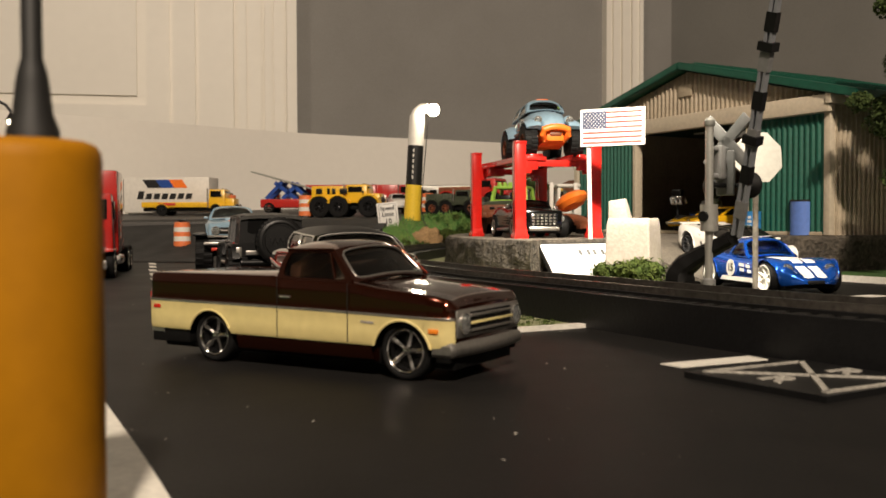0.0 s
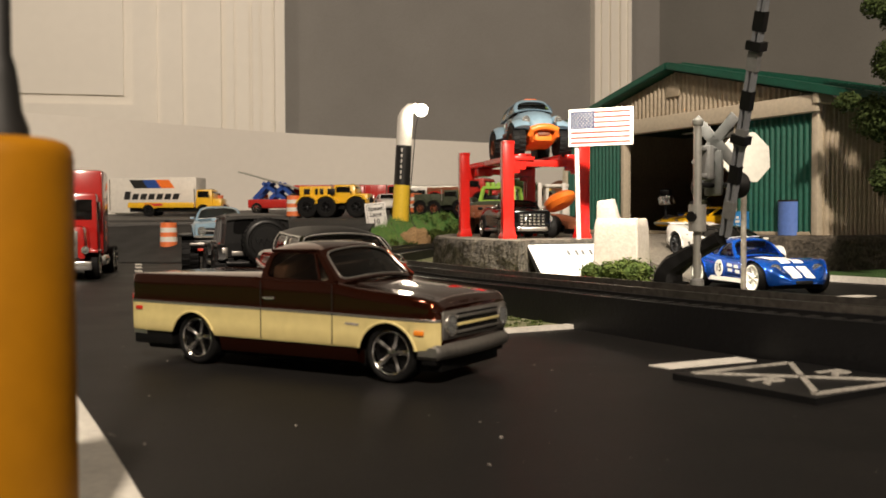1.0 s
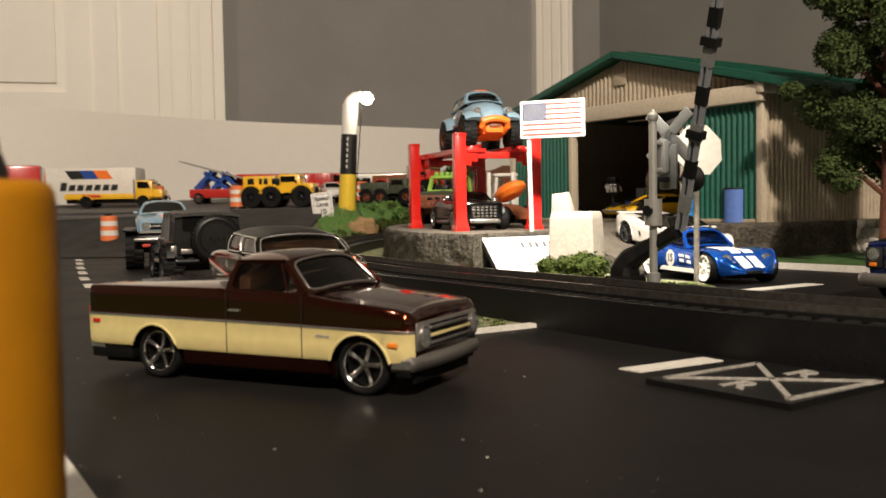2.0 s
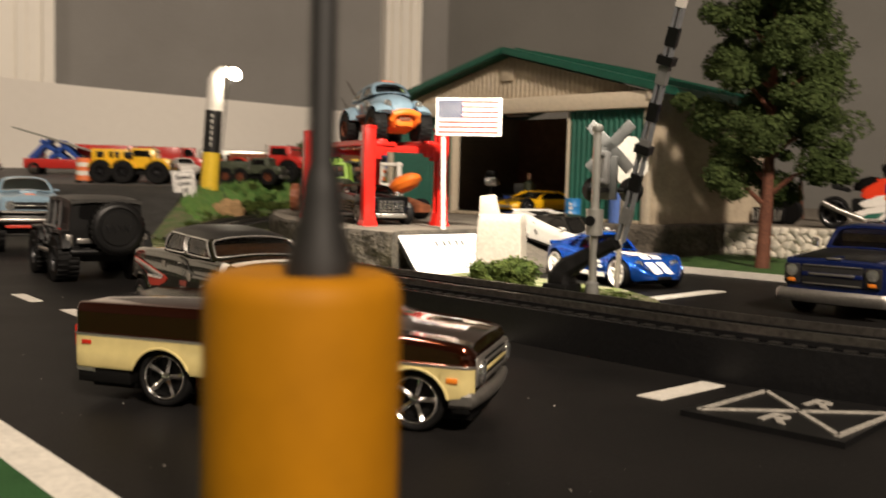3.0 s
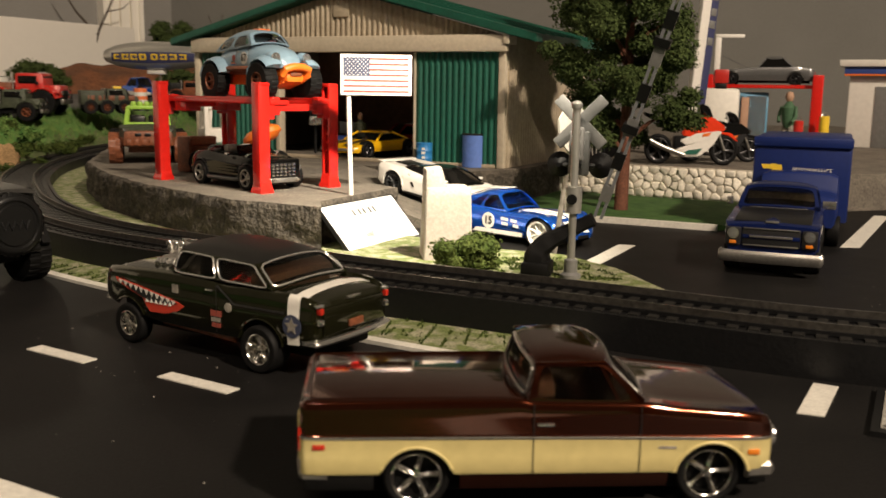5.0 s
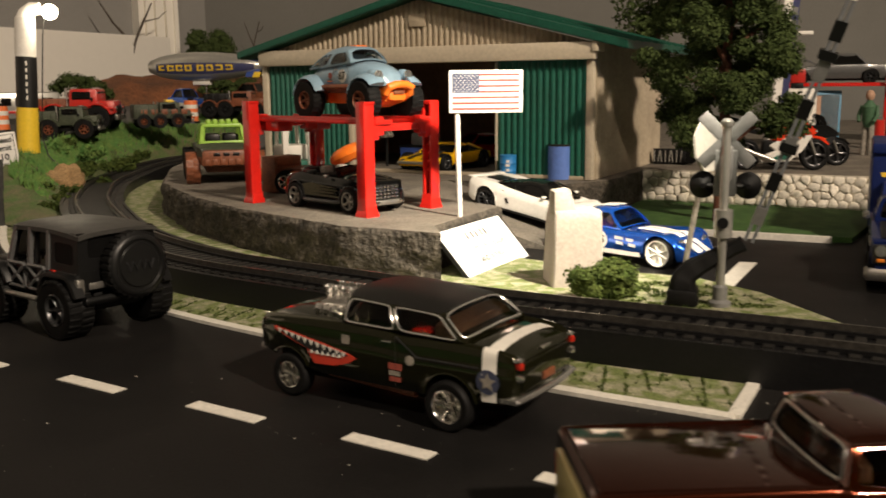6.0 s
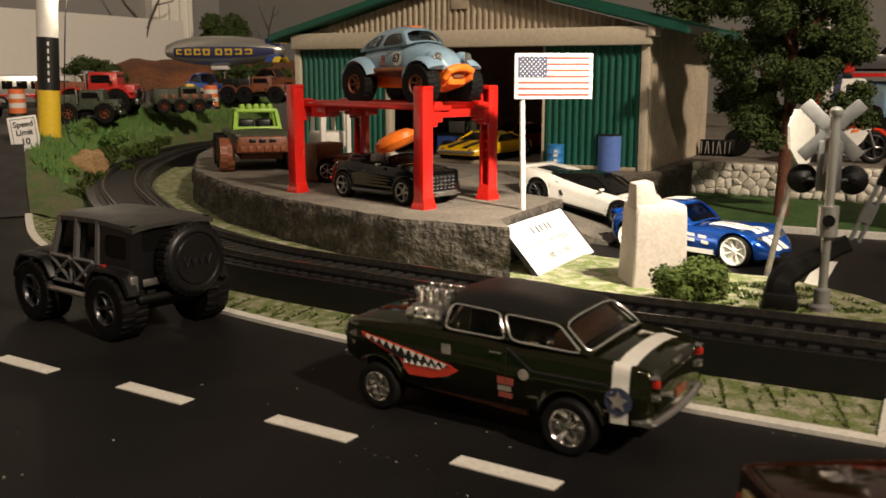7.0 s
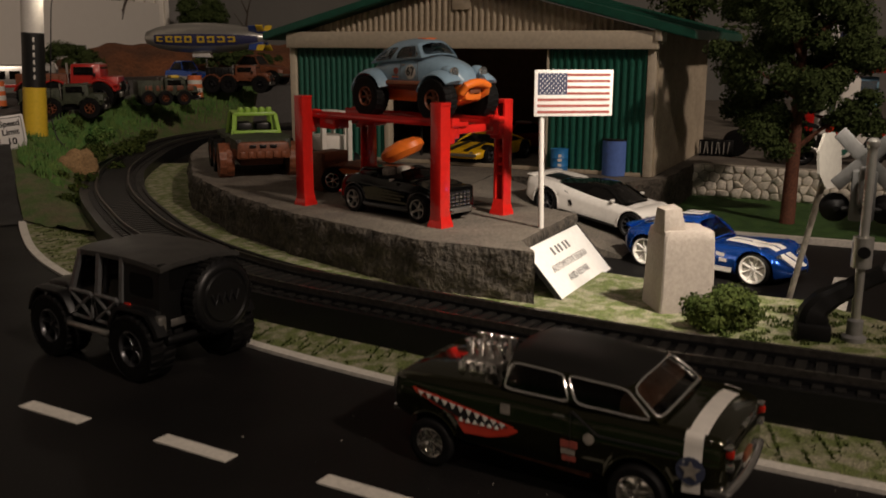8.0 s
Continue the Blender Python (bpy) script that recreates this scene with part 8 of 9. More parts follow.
# red tractor unit at the side of the road
semi = thing("semi_truck", heading(-0.313, 0.4040, 0, -66), "glossy red toy semi truck with chrome trim", "toy truck")
lump(semi, "sleeper", "semi_red", -0.018, 0.010, -0.0165, 0.0165, 0.0120, 0.0565, 0.0014, taper=0.97)
lump(semi, "cab", "semi_red", 0.009, 0.024, -0.0155, 0.0155, 0.0110, 0.0440, 0.0016, taper=0.94)
lump(semi, "bonnet", "semi_red", 0.022, 0.046, -0.0120, 0.0120, 0.0100, 0.0270, 0.0020, taper=0.92)
lump(semi, "frame", "black_plastic", -0.060, 0.046, -0.0090, 0.0090, 0.0060, 0.0115, 0.0005)
lump(semi, "windscreen", "window", 0.0228, 0.0242, -0.0125, 0.0125, 0.0300, 0.0405, 0.0004)
lump(semi, "grille", "chrome", 0.0455, 0.0470, -0.0085, 0.0085, 0.0110, 0.0245, 0.0005)
lump(semi, "bumper", "chrome", 0.0460, 0.0490, -0.0150, 0.0150, 0.0050, 0.0095, 0.0006)
for s in (-1, 1):
    lump(semi, "fuel_tank", "chrome", -0.010, 0.008, s * 0.0150 - 0.0030, s * 0.0150 + 0.0030, 0.0055, 0.0115, 0.0022)
    lump(semi, "wing", "semi_red", 0.024, 0.044, s * 0.0145 - 0.0030, s * 0.0145 + 0.0030, 0.0135, 0.0150, 0.0005)
    lamp_disc(semi, "headlight", "window_clear", 0.0462, s * 0.0118, 0.0150, 0.0016)
    lump(semi, "window", "window", 0.012, 0.021, s * 0.0152 - 0.0004, s * 0.0152 + 0.0004, 0.0300, 0.0395, 0.0003)
for x in (-0.052, -0.036, 0.034):
    axle_pair(semi, x, 0.0140, 0.0075, 0.0075, 0.0070, rim="chrome", spokes=8, rim_k=0.62)

# cars inside the workshop
lam = simple_car("sports_car", heading(0.0335, 0.5465, 0.0211, 212), "yellow toy sports car with black stripes inside the hangar", "lambo_yellow", 0.064, 0.0145, 0.0105, 0.0155, 0.0, 0.0056, "gun_metal", cab=(0.010, 0.000, -0.010, -0.022))
for y in (-0.006, 0.004):
    bm = B()
    plate(bm, [(0.010, y, 0.0116), (0.031, y, 0.0086), (0.031, y + 0.003, 0.0086), (0.010, y + 0.003, 0.0116)], 0.0002)
    part("stripe", bm, "mark_black", lam, smooth=False)
simple_car("saloon_car", heading(0.066, 0.580, 0.0211, 175), "dark red toy car at the back of the hangar", "semi_red", 0.066, 0.0145, 0.0125, 0.0190)
bench = thing("work_bench", FM @ heading(0.128, -0.040, 0.0211, 90), "black workshop bench with a pale screen", "bench")
lump(bench, "top", "black_plastic", -0.006, 0.006, -0.012, 0.012, 0.0120, 0.0132, 0.0003)
lump(bench, "cabinet", "mark_blue", -0.0055, 0.0055, -0.011, 0.011, 0.0, 0.0120, 0.0004)
lump(bench, "screen", "signal_grey", -0.0008, 0.0008, -0.0055, 0.0055, 0.0132, 0.0205, 0.0004)
eng = thing("engine_stand", FM @ heading(0.146, -0.030, 0.0211, 30), "chrome engine on a stand inside the door", "engine")
lump(eng, "block", "chrome", -0.004, 0.004, -0.003, 0.003, 0.0180, 0.0240, 0.0008)
lump(eng, "air_filter", "black_plastic", -0.0035, 0.0035, -0.0035, 0.0035, 0.0240, 0.0285, 0.0012)
for s in (-1, 1):
    bm = B()
    for k in range(3):
        rod(bm, [(-0.003 + k * 0.003, s * 0.003, 0.0215), (-0.003 + k * 0.003, s * 0.006, 0.0225), (-0.004 + k * 0.003, s * 0.007, 0.0190)], 0.0006, 6)
    part("headers", bm, "chrome", eng)
bm = B()
rod(bm, [(0, 0, 0), (0, 0, 0.0182)], 0.0009, 8)
part("stand", bm, "black_plastic", eng)


def figurine(m, label, cloth, legs, h=0.027):
    """A plain toy figure, one mesh."""
    bm = B()
    k = h / 0.027
    for s in (-1, 1):
        rod(bm, [(0, s * 0.0016 * k, 0), (0, s * 0.0014 * k, 0.0065 * k), (0, s * 0.0012 * k, 0.0125 * k)], 0.0013 * k, 8, mi=1)
        rod(bm, [(0, s * 0.0030 * k, 0.0205 * k), (0.001 * k, s * 0.0038 * k, 0.0165 * k), (0.0026 * k, s * 0.0030 * k, 0.0140 * k)], 0.0008 * k, 8, mi=0)
    lathe(bm, [(0.0018 * k, 0.0115 * k), (0.0026 * k, 0.0140 * k), (0.0031 * k, 0.0200 * k), (0.0014 * k, 0.0220 * k), (0.0010 * k, 0.0228 * k)], 12, mi=0)
    lathe(bm, [(0.0008 * k, 0.0225 * k), (0.0016 * k, 0.0235 * k), (0.0018 * k, 0.0250 * k), (0.0012 * k, 0.0266 * k), (0, 0.0270 * k)], 12, mi=2)
    ob = part("toy_figure", bm, (cloth, legs, "figure_skin"), m=m)
    return tagged(ob, label, "figurine")


figurine(FM @ heading(0.112, -0.030, 0.0211, -60), "small painted toy figure standing in the hangar", "army_green", "bed_grey")

# ---- upper yard vehicles ----
def rig(name, m, label, paint, cargo, length=0.072, half=0.015, axles=(-0.024, -0.008, 0.022), r=0.0085, cab_len=0.022, tall=0.032, cargo_h=0.024, rim="gun_metal", grp="upper yard vehicles"):
    t = thing(name, m, label, "toy truck", grp)
    L = length / 2
    lump(t, "frame", "black_plastic", -L, L, -half * 0.55, half * 0.55, r * 0.8, r * 1.5, 0.0005)
    lump(t, "cargo_bed", cargo, -L, L - cab_len * 1.55, -half, half, r * 1.5, cargo_h, 0.0008)
    lump(t, "cab", paint, L - cab_len * 1.5, L - cab_len * 0.5, -half * 0.92, half * 0.92, r * 1.4, tall, 0.0016, taper=0.9)
    lump(t, "bonnet", paint, L - cab_len * 0.6, L, -half * 0.8, half * 0.8, r * 1.4, r * 1.4 + (tall - r * 1.4) * 0.52, 0.0014, taper=0.92)
    for s in (-1, 1):
        lump(t, "side_window", "window", L - cab_len * 1.35, L - cab_len * 0.75, s * half * 0.88 - 0.0005, s * half * 0.88 + 0.0005, r * 1.4 + (tall - r * 1.4) * 0.58, tall * 0.93, 0.0002)
        lump(t, "wing", paint, L - cab_len * 0.8, L, s * half * 0.98 - 0.002, s * half * 0.98 + 0.002, r * 1.75, r * 1.95, 0.0004)
        lamp_disc(t, "headlight", "window_clear", L, s * half * 0.55, r * 1.8, 0.0014)
    lump(t, "windscreen", "window", L - cab_len * 0.58, L - cab_len * 0.54, -half * 0.75, half * 0.75, r * 1.4 + (tall - r * 1.4) * 0.58, tall * 0.93, 0.0002)
    for s in (-1, 1):
        for x in axles:
            bm = B()
            rings = []
            for i in range(8):
                a = math.pi * (0.10 + 0.80 * i / 7)
                rings.append([bm.verts.new((x + q * math.cos(a), s * yy, r + q * math.sin(a))) for q, yy in ((r * 1.12, half * 0.70), (r * 1.12, half * 1.25), (r * 1.22, half * 1.25), (r * 1.30, half * 0.70))])
            skin(bm, rings)
            part("wheel_arch", bm, paint, t)
        lump(t, "mirror", "black_plastic", L - cab_len * 0.72, L - cab_len * 0.66, s * half * 1.04 - 0.0010, s * half * 1.04 + 0.0010, tall * 0.72, tall * 0.80, 0.0003)
        bm = B()
        rod(bm, [(L - cab_len * 1.56, s * half * 0.75, r * 1.5), (L - cab_len * 1.56, s * half * 0.75, tall * 1.02)], 0.0009, 8)
        part("exhaust_pipe", bm, "dull_silver", t)
        for k in range(4):
            x = -L + (L - cab_len * 1.55 + L) * (k + 0.5) / 4
            lump(t, "bed_rib", cargo, x - 0.0008, x + 0.0008, s * half - 0.0008, s * half + 0.0008, r * 1.55, cargo_h * 0.97, 0.0002)
        bm = B()
        rod(bm, [(L + 0.0015, s * half * 0.45, r * 1.0), (L + 0.0032, s * half * 0.45, r * 1.6), (L + 0.0018, s * half * 0.45, r * 2.1)], 0.0006, 6)
        part("guard_bar", bm, "black_plastic", t)
    for k in range(4):
        bm = B()
        lathe(bm, [(0.0011, 0), (0.0012, 0.0010), (0, 0.0014)], 10, pose(L - cab_len * 0.72, half * (-0.54 + 0.36 * k), tall - 0.0004))
        part("roof_lamp", bm, "window_clear", t)
    lump(t, "grille", "black_plastic", L - 0.0004, L + 0.0006, -half * 0.42, half * 0.42, r * 1.5, r * 2.0, 0.0003)
    lump(t, "bumper", "dull_silver", L, L + 0.002, -half * 0.9, half * 0.9, r * 0.9, r * 1.3, 0.0004)
    for x in axles:
        axle_pair(t, x, half * 0.98, r, r, r * 0.8, rim=rim, spokes=6, rim_k=0.5, knobs=14)
    return t


def on_far(x, y, deg):
    return heading(x, y, far_z(y), deg)


rig("army_truck", on_far(-0.177, 0.802, -14) @ Matrix.Scale(0.86, 4), "dull green toy army truck with six wheels", "army_green", "army_green", 0.066, 0.014, tall=0.028, r=0.0082, rim="rust_brown")
rig("red_truck", on_far(-0.167, 0.868, -18) @ Matrix.Scale(1.12, 4), "red toy rally truck with big tyres", "truck_red", "rust_brown", 0.068, 0.0145, tall=0.031, r=0.0092)
camo = rig("camo_truck", on_far(-0.094, 0.880, 4) @ Matrix.Scale(0.85, 4), "camouflage green and brown toy carrier", "army_green", "army_green", 0.058, 0.0125, axles=(-0.020, -0.004, 0.014), tall=0.026, r=0.0068, rim="rust_brown")
for k in range(5):
    lump(camo, "camo_patch", "rust_brown", -0.022 + k * 0.010, -0.016 + k * 0.010, -0.0128, -0.0124, 0.0140, 0.0190, 0.0001)
lump(camo, "roof_pack", "mark_yellow", 0.004, 0.012, -0.006, 0.006, 0.0255, 0.0285, 0.0006)
simple_car("blue_pickup", on_far(-0.044, 1.060, -60) @ Matrix.Scale(0.75, 4), "blue and white toy pickup on the upper yard", "cobra_blue", 0.066, 0.015, 0.0170, 0.0285, 0.006, 0.0075, lower="white_paint", group="upper yard vehicles")
rig("wreck_truck", on_far(-0.008, 0.985, -25), "dark rusty toy tow truck", "rust_brown", "black_plastic", 0.060, 0.0130, tall=0.026, r=0.0080)
simple_car("rusty_pickup", on_far(0.035, 1.075, -40), "brown and green weathered toy pickup", "rust_brown", 0.062, 0.0140, 0.0160, 0.0260, 0.005, 0.0075, lower="army_green", group="upper yard vehicles")
yj = rig("yellow_rig", on_far(-0.2760, 0.7780, 2), "yellow and black toy six-wheeled off-roader", "yellow_paint", "yellow_paint", 0.064, 0.0150, axles=(-0.024, -0.006, 0.022), tall=0.0300, r=0.0092, cargo_h=0.0285)
for k in range(3):
    lump(yj, "side_window", "black_plastic", -0.028 + k * 0.011, -0.020 + k * 0.011, -0.01535, -0.0149, 0.0210, 0.0262, 0.0002)
rig("red_fire_truck", on_far(-0.323, 0.935, 5), "red toy fire engine with silver rack", "truck_red", "truck_red", 0.090, 0.0150, axles=(-0.030, 0.030), tall=0.030, r=0.0065, cargo_h=0.0300)
rig("red_truck", on_far(-0.270, 0.945, 8) @ Matrix.Scale(0.9, 4), "short red toy truck parked behind a white car", "truck_red", "truck_red", 0.054, 0.0150, axles=(-0.016, 0.018), tall=0.033, r=0.0065, cargo_h=0.0330, cab_len=0.016)
simple_car("white_buggy", on_far(-0.250, 0.868, -62) @ Matrix.Scale(0.62, 4), "small white toy car on the upper yard", "white_paint", 0.060, 0.0160, 0.0190, 0.0270, 0.006, 0.0085, group="upper yard vehicles")
bus = thing("camper_bus", on_far(-0.214, 0.965, 8) @ Matrix.Scale(0.86, 4), "silver toy bus with dark windows", "toy bus", "upper yard vehicles")
lump(bus, "body", "silver_paint", -0.045, 0.045, -0.015, 0.015, 0.0050, 0.0330, 0.0030)
lump(bus, "red_band", "truck_red", -0.0452, 0.0452, -0.0153, 0.0153, 0.0110, 0.0140, 0.0003)
for k in range(6):
    lump(bus, "side_window", "window", -0.040 + k * 0.0135, -0.030 + k * 0.0135, -0.0155, -0.0150, 0.0190, 0.0270, 0.0003)
for x in (-0.028, 0.028):
    axle_pair(bus, x, 0.0130, 0.0062, 0.0062, 0.005, rim="chrome")

# white container with printed stripes, yellow flatbed, lift platform truck
con = thing("cargo_container", on_far(-0.5060, 0.880, 6), "white cargo container with slanted colour stripes", "container", "upper yard vehicles")
lump(con, "box", "far_white", -0.047, 0.047, -0.016, 0.016, 0.002, 0.0400, 0.0010)
lump(con, "door_end", "bed_grey", -0.0485, -0.0468, -0.015, 0.015, 0.004, 0.0380, 0.0004)
for k, mt in enumerate(("mark_black", "strut_blue", "orange_plastic")):
    bm = B()
    x = -0.026 + k * 0.0145
    plate(bm, [(x + 0.006, -0.0162, 0.0285), (x + 0.0205, -0.0162, 0.0285), (x + 0.0145, -0.0162, 0.0372), (x, -0.0162, 0.0372)], 0.0003)
    part("stripe", bm, mt, con, smooth=False)
bm = B()
for k in range(7):
    x = -0.032 + k * 0.0088
    plate(bm, [(x, -0.0162, 0.0165), (x + 0.0066, -0.0162, 0.0165), (x + 0.0082, -0.0162, 0.0225 if k else 0.0250), (x + 0.0020, -0.0162, 0.0225 if k else 0.0250)], 0.0003)
part("logo_bars", bm, "mark_black", con, smooth=False)
yf = rig("yellow_flatbed", on_far(-0.4640, 0.840, 8), "yellow toy flatbed truck beside the container", "yellow_paint", "yellow_paint", 0.096, 0.0130, axles=(-0.026, 0.030), tall=0.0270, r=0.0056, cab_len=0.018, cargo_h=0.0140)
lump(yf, "side_print", "mark_red", -0.030, -0.012, -0.0143, -0.0140, 0.0105, 0.0130, 0.0001)
sc = thing("scissor_lift_truck", on_far(-0.3800, 0.905, 4), "red toy truck with blue scissor struts and tilted deck", "toy truck", "upper yard vehicles")
lump(sc, "chassis", "truck_red", -0.030, 0.045, -0.012, 0.012, 0.006, 0.0155, 0.0014)
lump(sc, "cab", "truck_red", 0.030, 0.046, -0.012, 0.012, 0.006, 0.0180, 0.0018, taper=0.85)
for y in (-0.009, 0.009):
    for a, b in (((-0.024, 0.0155), (-0.006, 0.0340)), ((0.010, 0.0155), (-0.014, 0.0330)), ((-0.006, 0.0155), (0.010, 0.0310)), ((0.022, 0.0155), (0.004, 0.0330))):
        bm = B()
        beam(bm, (a[0], y, a[1]), (b[0], y, b[1]), 0.0028, 0.0040)
        part("strut", bm, "strut_blue", sc)
bm = B()
beam(bm, (-0.040, 0, 0.0450), (0.055, 0, 0.0180), 0.024, 0.0014)
part("deck", bm, "silver_paint", sc)
for x in (-0.020, 0.034):
    axle_pair(sc, x, 0.0115, 0.0058, 0.0058, 0.005, rim="chrome")

# ---- airship on a stand ----
air = thing("model_airship", heading(-0.0270, 1.0480, 0.0935, -38), "silver model airship with a blue side band", "airship")
bm = B()
prof = [(0.0, -0.0690), (0.0045, -0.066), (0.0090, -0.054), (0.0128, -0.035), (0.0148, -0.012), (0.0152, 0.010), (0.0140, 0.034), (0.0110, 0.052), (0.0065, 0.0645), (0.0, 0.0690)]
lathe(bm, prof, 32, Matrix.Rotation(radians(-90), 4, "Y"))
part("hull", bm, "silver_paint", air)
bm = B()
rows = []
hull_r = curve([(z, r) for r, z in prof])
for i in range(41):
    x = -0.052 + 0.112 * i / 40
    row = []
    for a in (-32, -20, -8, 4, 14):
        r = hull_r(-x) + 0.0002
        row.append(bm.verts.new((x, -r * math.cos(radians(a)), r * math.sin(radians(a)))))
    rows.append(row)
skin(bm, rows, caps=False, closed=False)
part("side_band", bm, "banner_blue", air)
bm = B()
for k in range(8):
    x = -0.048 + k * 0.0108 + (0.003 if k > 3 else 0)
    r = hull_r(-(x + 0.004)) + 0.0006
    for a0, a1, xa, xb in ((-18, 6, 0, 0.0022), (-18, 6, 0.0058, 0.0080), (-18, -12, 0, 0.0080), (0, 6, 0, 0.0080)):
        q = [(x + xa, a0), (x + xb, a0), (x + xb, a1), (x + xa, a1)]
        bm.faces.new([bm.verts.new((u, -r * math.cos(radians(a)), r * math.sin(radians(a)))) for u, a in q])
part("name_bars", bm, "mark_yellow", air, smooth=False)
for a in (0, 90, 180, 270):
    bm = B()
    box(bm, 0.050, 0.066, -0.0005, 0.0005, 0.006, 0.0165, 0.0003, m=Matrix.Rotation(radians(a + 45), 4, "X"), taper=0.75)
    fin = part("fin", bm, "mark_blue", air)
    bm = B()
    box(bm, 0.0600, 0.0675, -0.0007, 0.0007, 0.0095, 0.0172, 0.0003, m=Matrix.Rotation(radians(a + 45), 4, "X"))
    part("rudder", bm, "mark_yellow", fin)
lump(air, "gondola", "far_white", -0.014, 0.006, -0.004, 0.004, -0.0195, -0.0145, 0.0012)
bm = B()
rod(bm, [(0, 0, -0.0185), (0, 0, -0.0515)], 0.0010, 8)
part("stand", bm, "window_clear", air)

# ---- forecourt ----
def slice_part(parent, name, material, outline, half, bevel, label=""):
    """A rounded side profile: outline in (x, z), given half thickness."""
    bm = B()
    plate(bm, [(x, -half, z) for x, z in outline], 2 * half)
    bmesh.ops.translate(bm, verts=bm.verts, vec=(0, -half - min(v.co.y for v in bm.verts), 0))
    bmesh.ops.bevel(bm, geom=bm.edges[:], offset=bevel, segments=2, affect="EDGES")
    return part(name, bm, material, parent, label)


def sport_bike(m, paint="bike_red", trim="white_paint", stripe="hangar_green", label="red and white toy sports motorcycle on the forecourt"):
    b = thing("motorcycle", m, label, "motorcycle")
    for x in (-0.0185, 0.0185):
        wheel(b, x, -0.0001, 0.0079, 0.0079, 0.0040, rim="gun_metal", spokes=5, rim_k=0.76)
    slice_part(b, "fairing", paint, [(-0.0050, 0.0205), (0.0030, 0.0250), (0.0110, 0.0250), (0.0190, 0.0198), (0.0175, 0.0172), (0.0105, 0.0160), (0.0020, 0.0130), (-0.0060, 0.0148)], 0.0040, 0.0010)
    slice_part(b, "belly_fairing", trim, [(0.0110, 0.0163), (0.0160, 0.0170), (0.0120, 0.0105), (0.0045, 0.0044), (-0.0110, 0.0040), (-0.0125, 0.0066), (-0.0020, 0.0105)], 0.0042, 0.0007)
    slice_part(b, "belly_stripe", stripe, [(0.0070, 0.0092), (0.0030, 0.0052), (-0.0080, 0.0050), (-0.0020, 0.0080)], 0.0044, 0.0003)
    slice_part(b, "screen", "black_gloss", [(0.0055, 0.0248), (0.0115, 0.0246), (0.0090, 0.0300), (0.0045, 0.0318), (0.0030, 0.0300)], 0.0026, 0.0005)
    slice_part(b, "tank", "black_gloss", [(-0.0110, 0.0188), (-0.0080, 0.0240), (0.0000, 0.0262), (0.0050, 0.0235), (0.0030, 0.0180)], 0.0034, 0.0012)
    slice_part(b, "seat", "black_plastic", [(-0.0205, 0.0222), (-0.0105, 0.0195), (-0.0105, 0.0175), (-0.0205, 0.0195)], 0.0026, 0.0005)
    slice_part(b, "tail", "black_gloss", [(-0.0170, 0.0205), (-0.0275, 0.0252), (-0.0280, 0.0270), (-0.0200, 0.0252)], 0.0022, 0.0004)
    slice_part(b, "mid_fairing", trim, [(0.0020, 0.0170), (0.0150, 0.0185), (0.0168, 0.0168), (0.0100, 0.0120), (-0.0040, 0.0100), (-0.0070, 0.0125)], 0.0043, 0.0006)
    slice_part(b, "fairing_flash", "orange_plastic", [(0.0060, 0.0165), (0.0110, 0.0172), (0.0090, 0.0150), (0.0050, 0.0146)], 0.0046, 0.0003)
    slice_part(b, "front_mudguard", paint, [(0.0120, 0.0150), (0.0165, 0.0176), (0.0225, 0.0166), (0.0262, 0.0126), (0.0245, 0.0128), (0.0205, 0.0156), (0.0160, 0.0162)], 0.0024, 0.0003)
    slice_part(b, "headlight", "window_clear", [(0.0165, 0.0212), (0.0192, 0.0200), (0.0186, 0.0188), (0.0160, 0.0198)], 0.0030, 0.0003)
    lump(b, "engine", "black_plastic", -0.010, 0.006, -0.0034, 0.0034, 0.0045, 0.0150, 0.0008)
    for s in (-1, 1):
        bm = B()
        rod(bm, [(0.0185, s * 0.0028, 0.0079), (0.0125, s * 0.0028, 0.0220)], 0.0008, 8)
        part("fork", bm, "dull_silver", b)
        bm = B()
        rod(bm, [(0.0080, s * 0.002, 0.0255), (0.0050, s * 0.0065, 0.0275)], 0.0007, 8)
        part("handlebar", bm, "black_plastic", b)
    bm = B()
    rod(bm, [(-0.004, -0.0038, 0.0050), (-0.016, -0.0045, 0.0090), (-0.024, -0.0045, 0.0125)], 0.0014, 10)
    part("exhaust", bm, "dull_silver", b)
    return b


sport_bike(heading(0.2050, 0.4500, 0.0205, -30, 0, 0) @ Matrix.Diagonal((1.05, 1.1, 1.16, 1)))
sport_bike(heading(0.2390, 0.4640, 0.0205, -24), "black_gloss", "gun_metal", "black_plastic", "black and silver toy motorcycle on the forecourt")

gs = thing("lettered_sign", heading(0.1735, 0.5125, 0.0205, math.degrees(math.atan2(-0.0215, 0.022))), "dark low board with white painted letter strokes", "sign")
lump(gs, "board", "black_plastic", -0.0100, 0.0100, 0.0000, 0.0010, 0.0, 0.0100, 0.0003)
for k in range(8):
    bm = B()
    x = -0.0092 + k * 0.0023
    beam(bm, (x, -0.0003, 0.0016), (x + 0.0010 * math.sin(k * 2.1), -0.0003, 0.0088), 0.0014, 0.0005)
    part("letter_bar", bm, "sign_back", gs, smooth=False)
bm = B()
lathe(bm, [(0.0036, -0.0028), (0.0070, -0.0028), (0.0080, -0.0014), (0.0080, 0.0014), (0.0070, 0.0028), (0.0036, 0.0028)], 26, heading(0.1850, 0.5080, 0.0287, 50) @ Matrix.Rotation(radians(80), 4, "Y"))
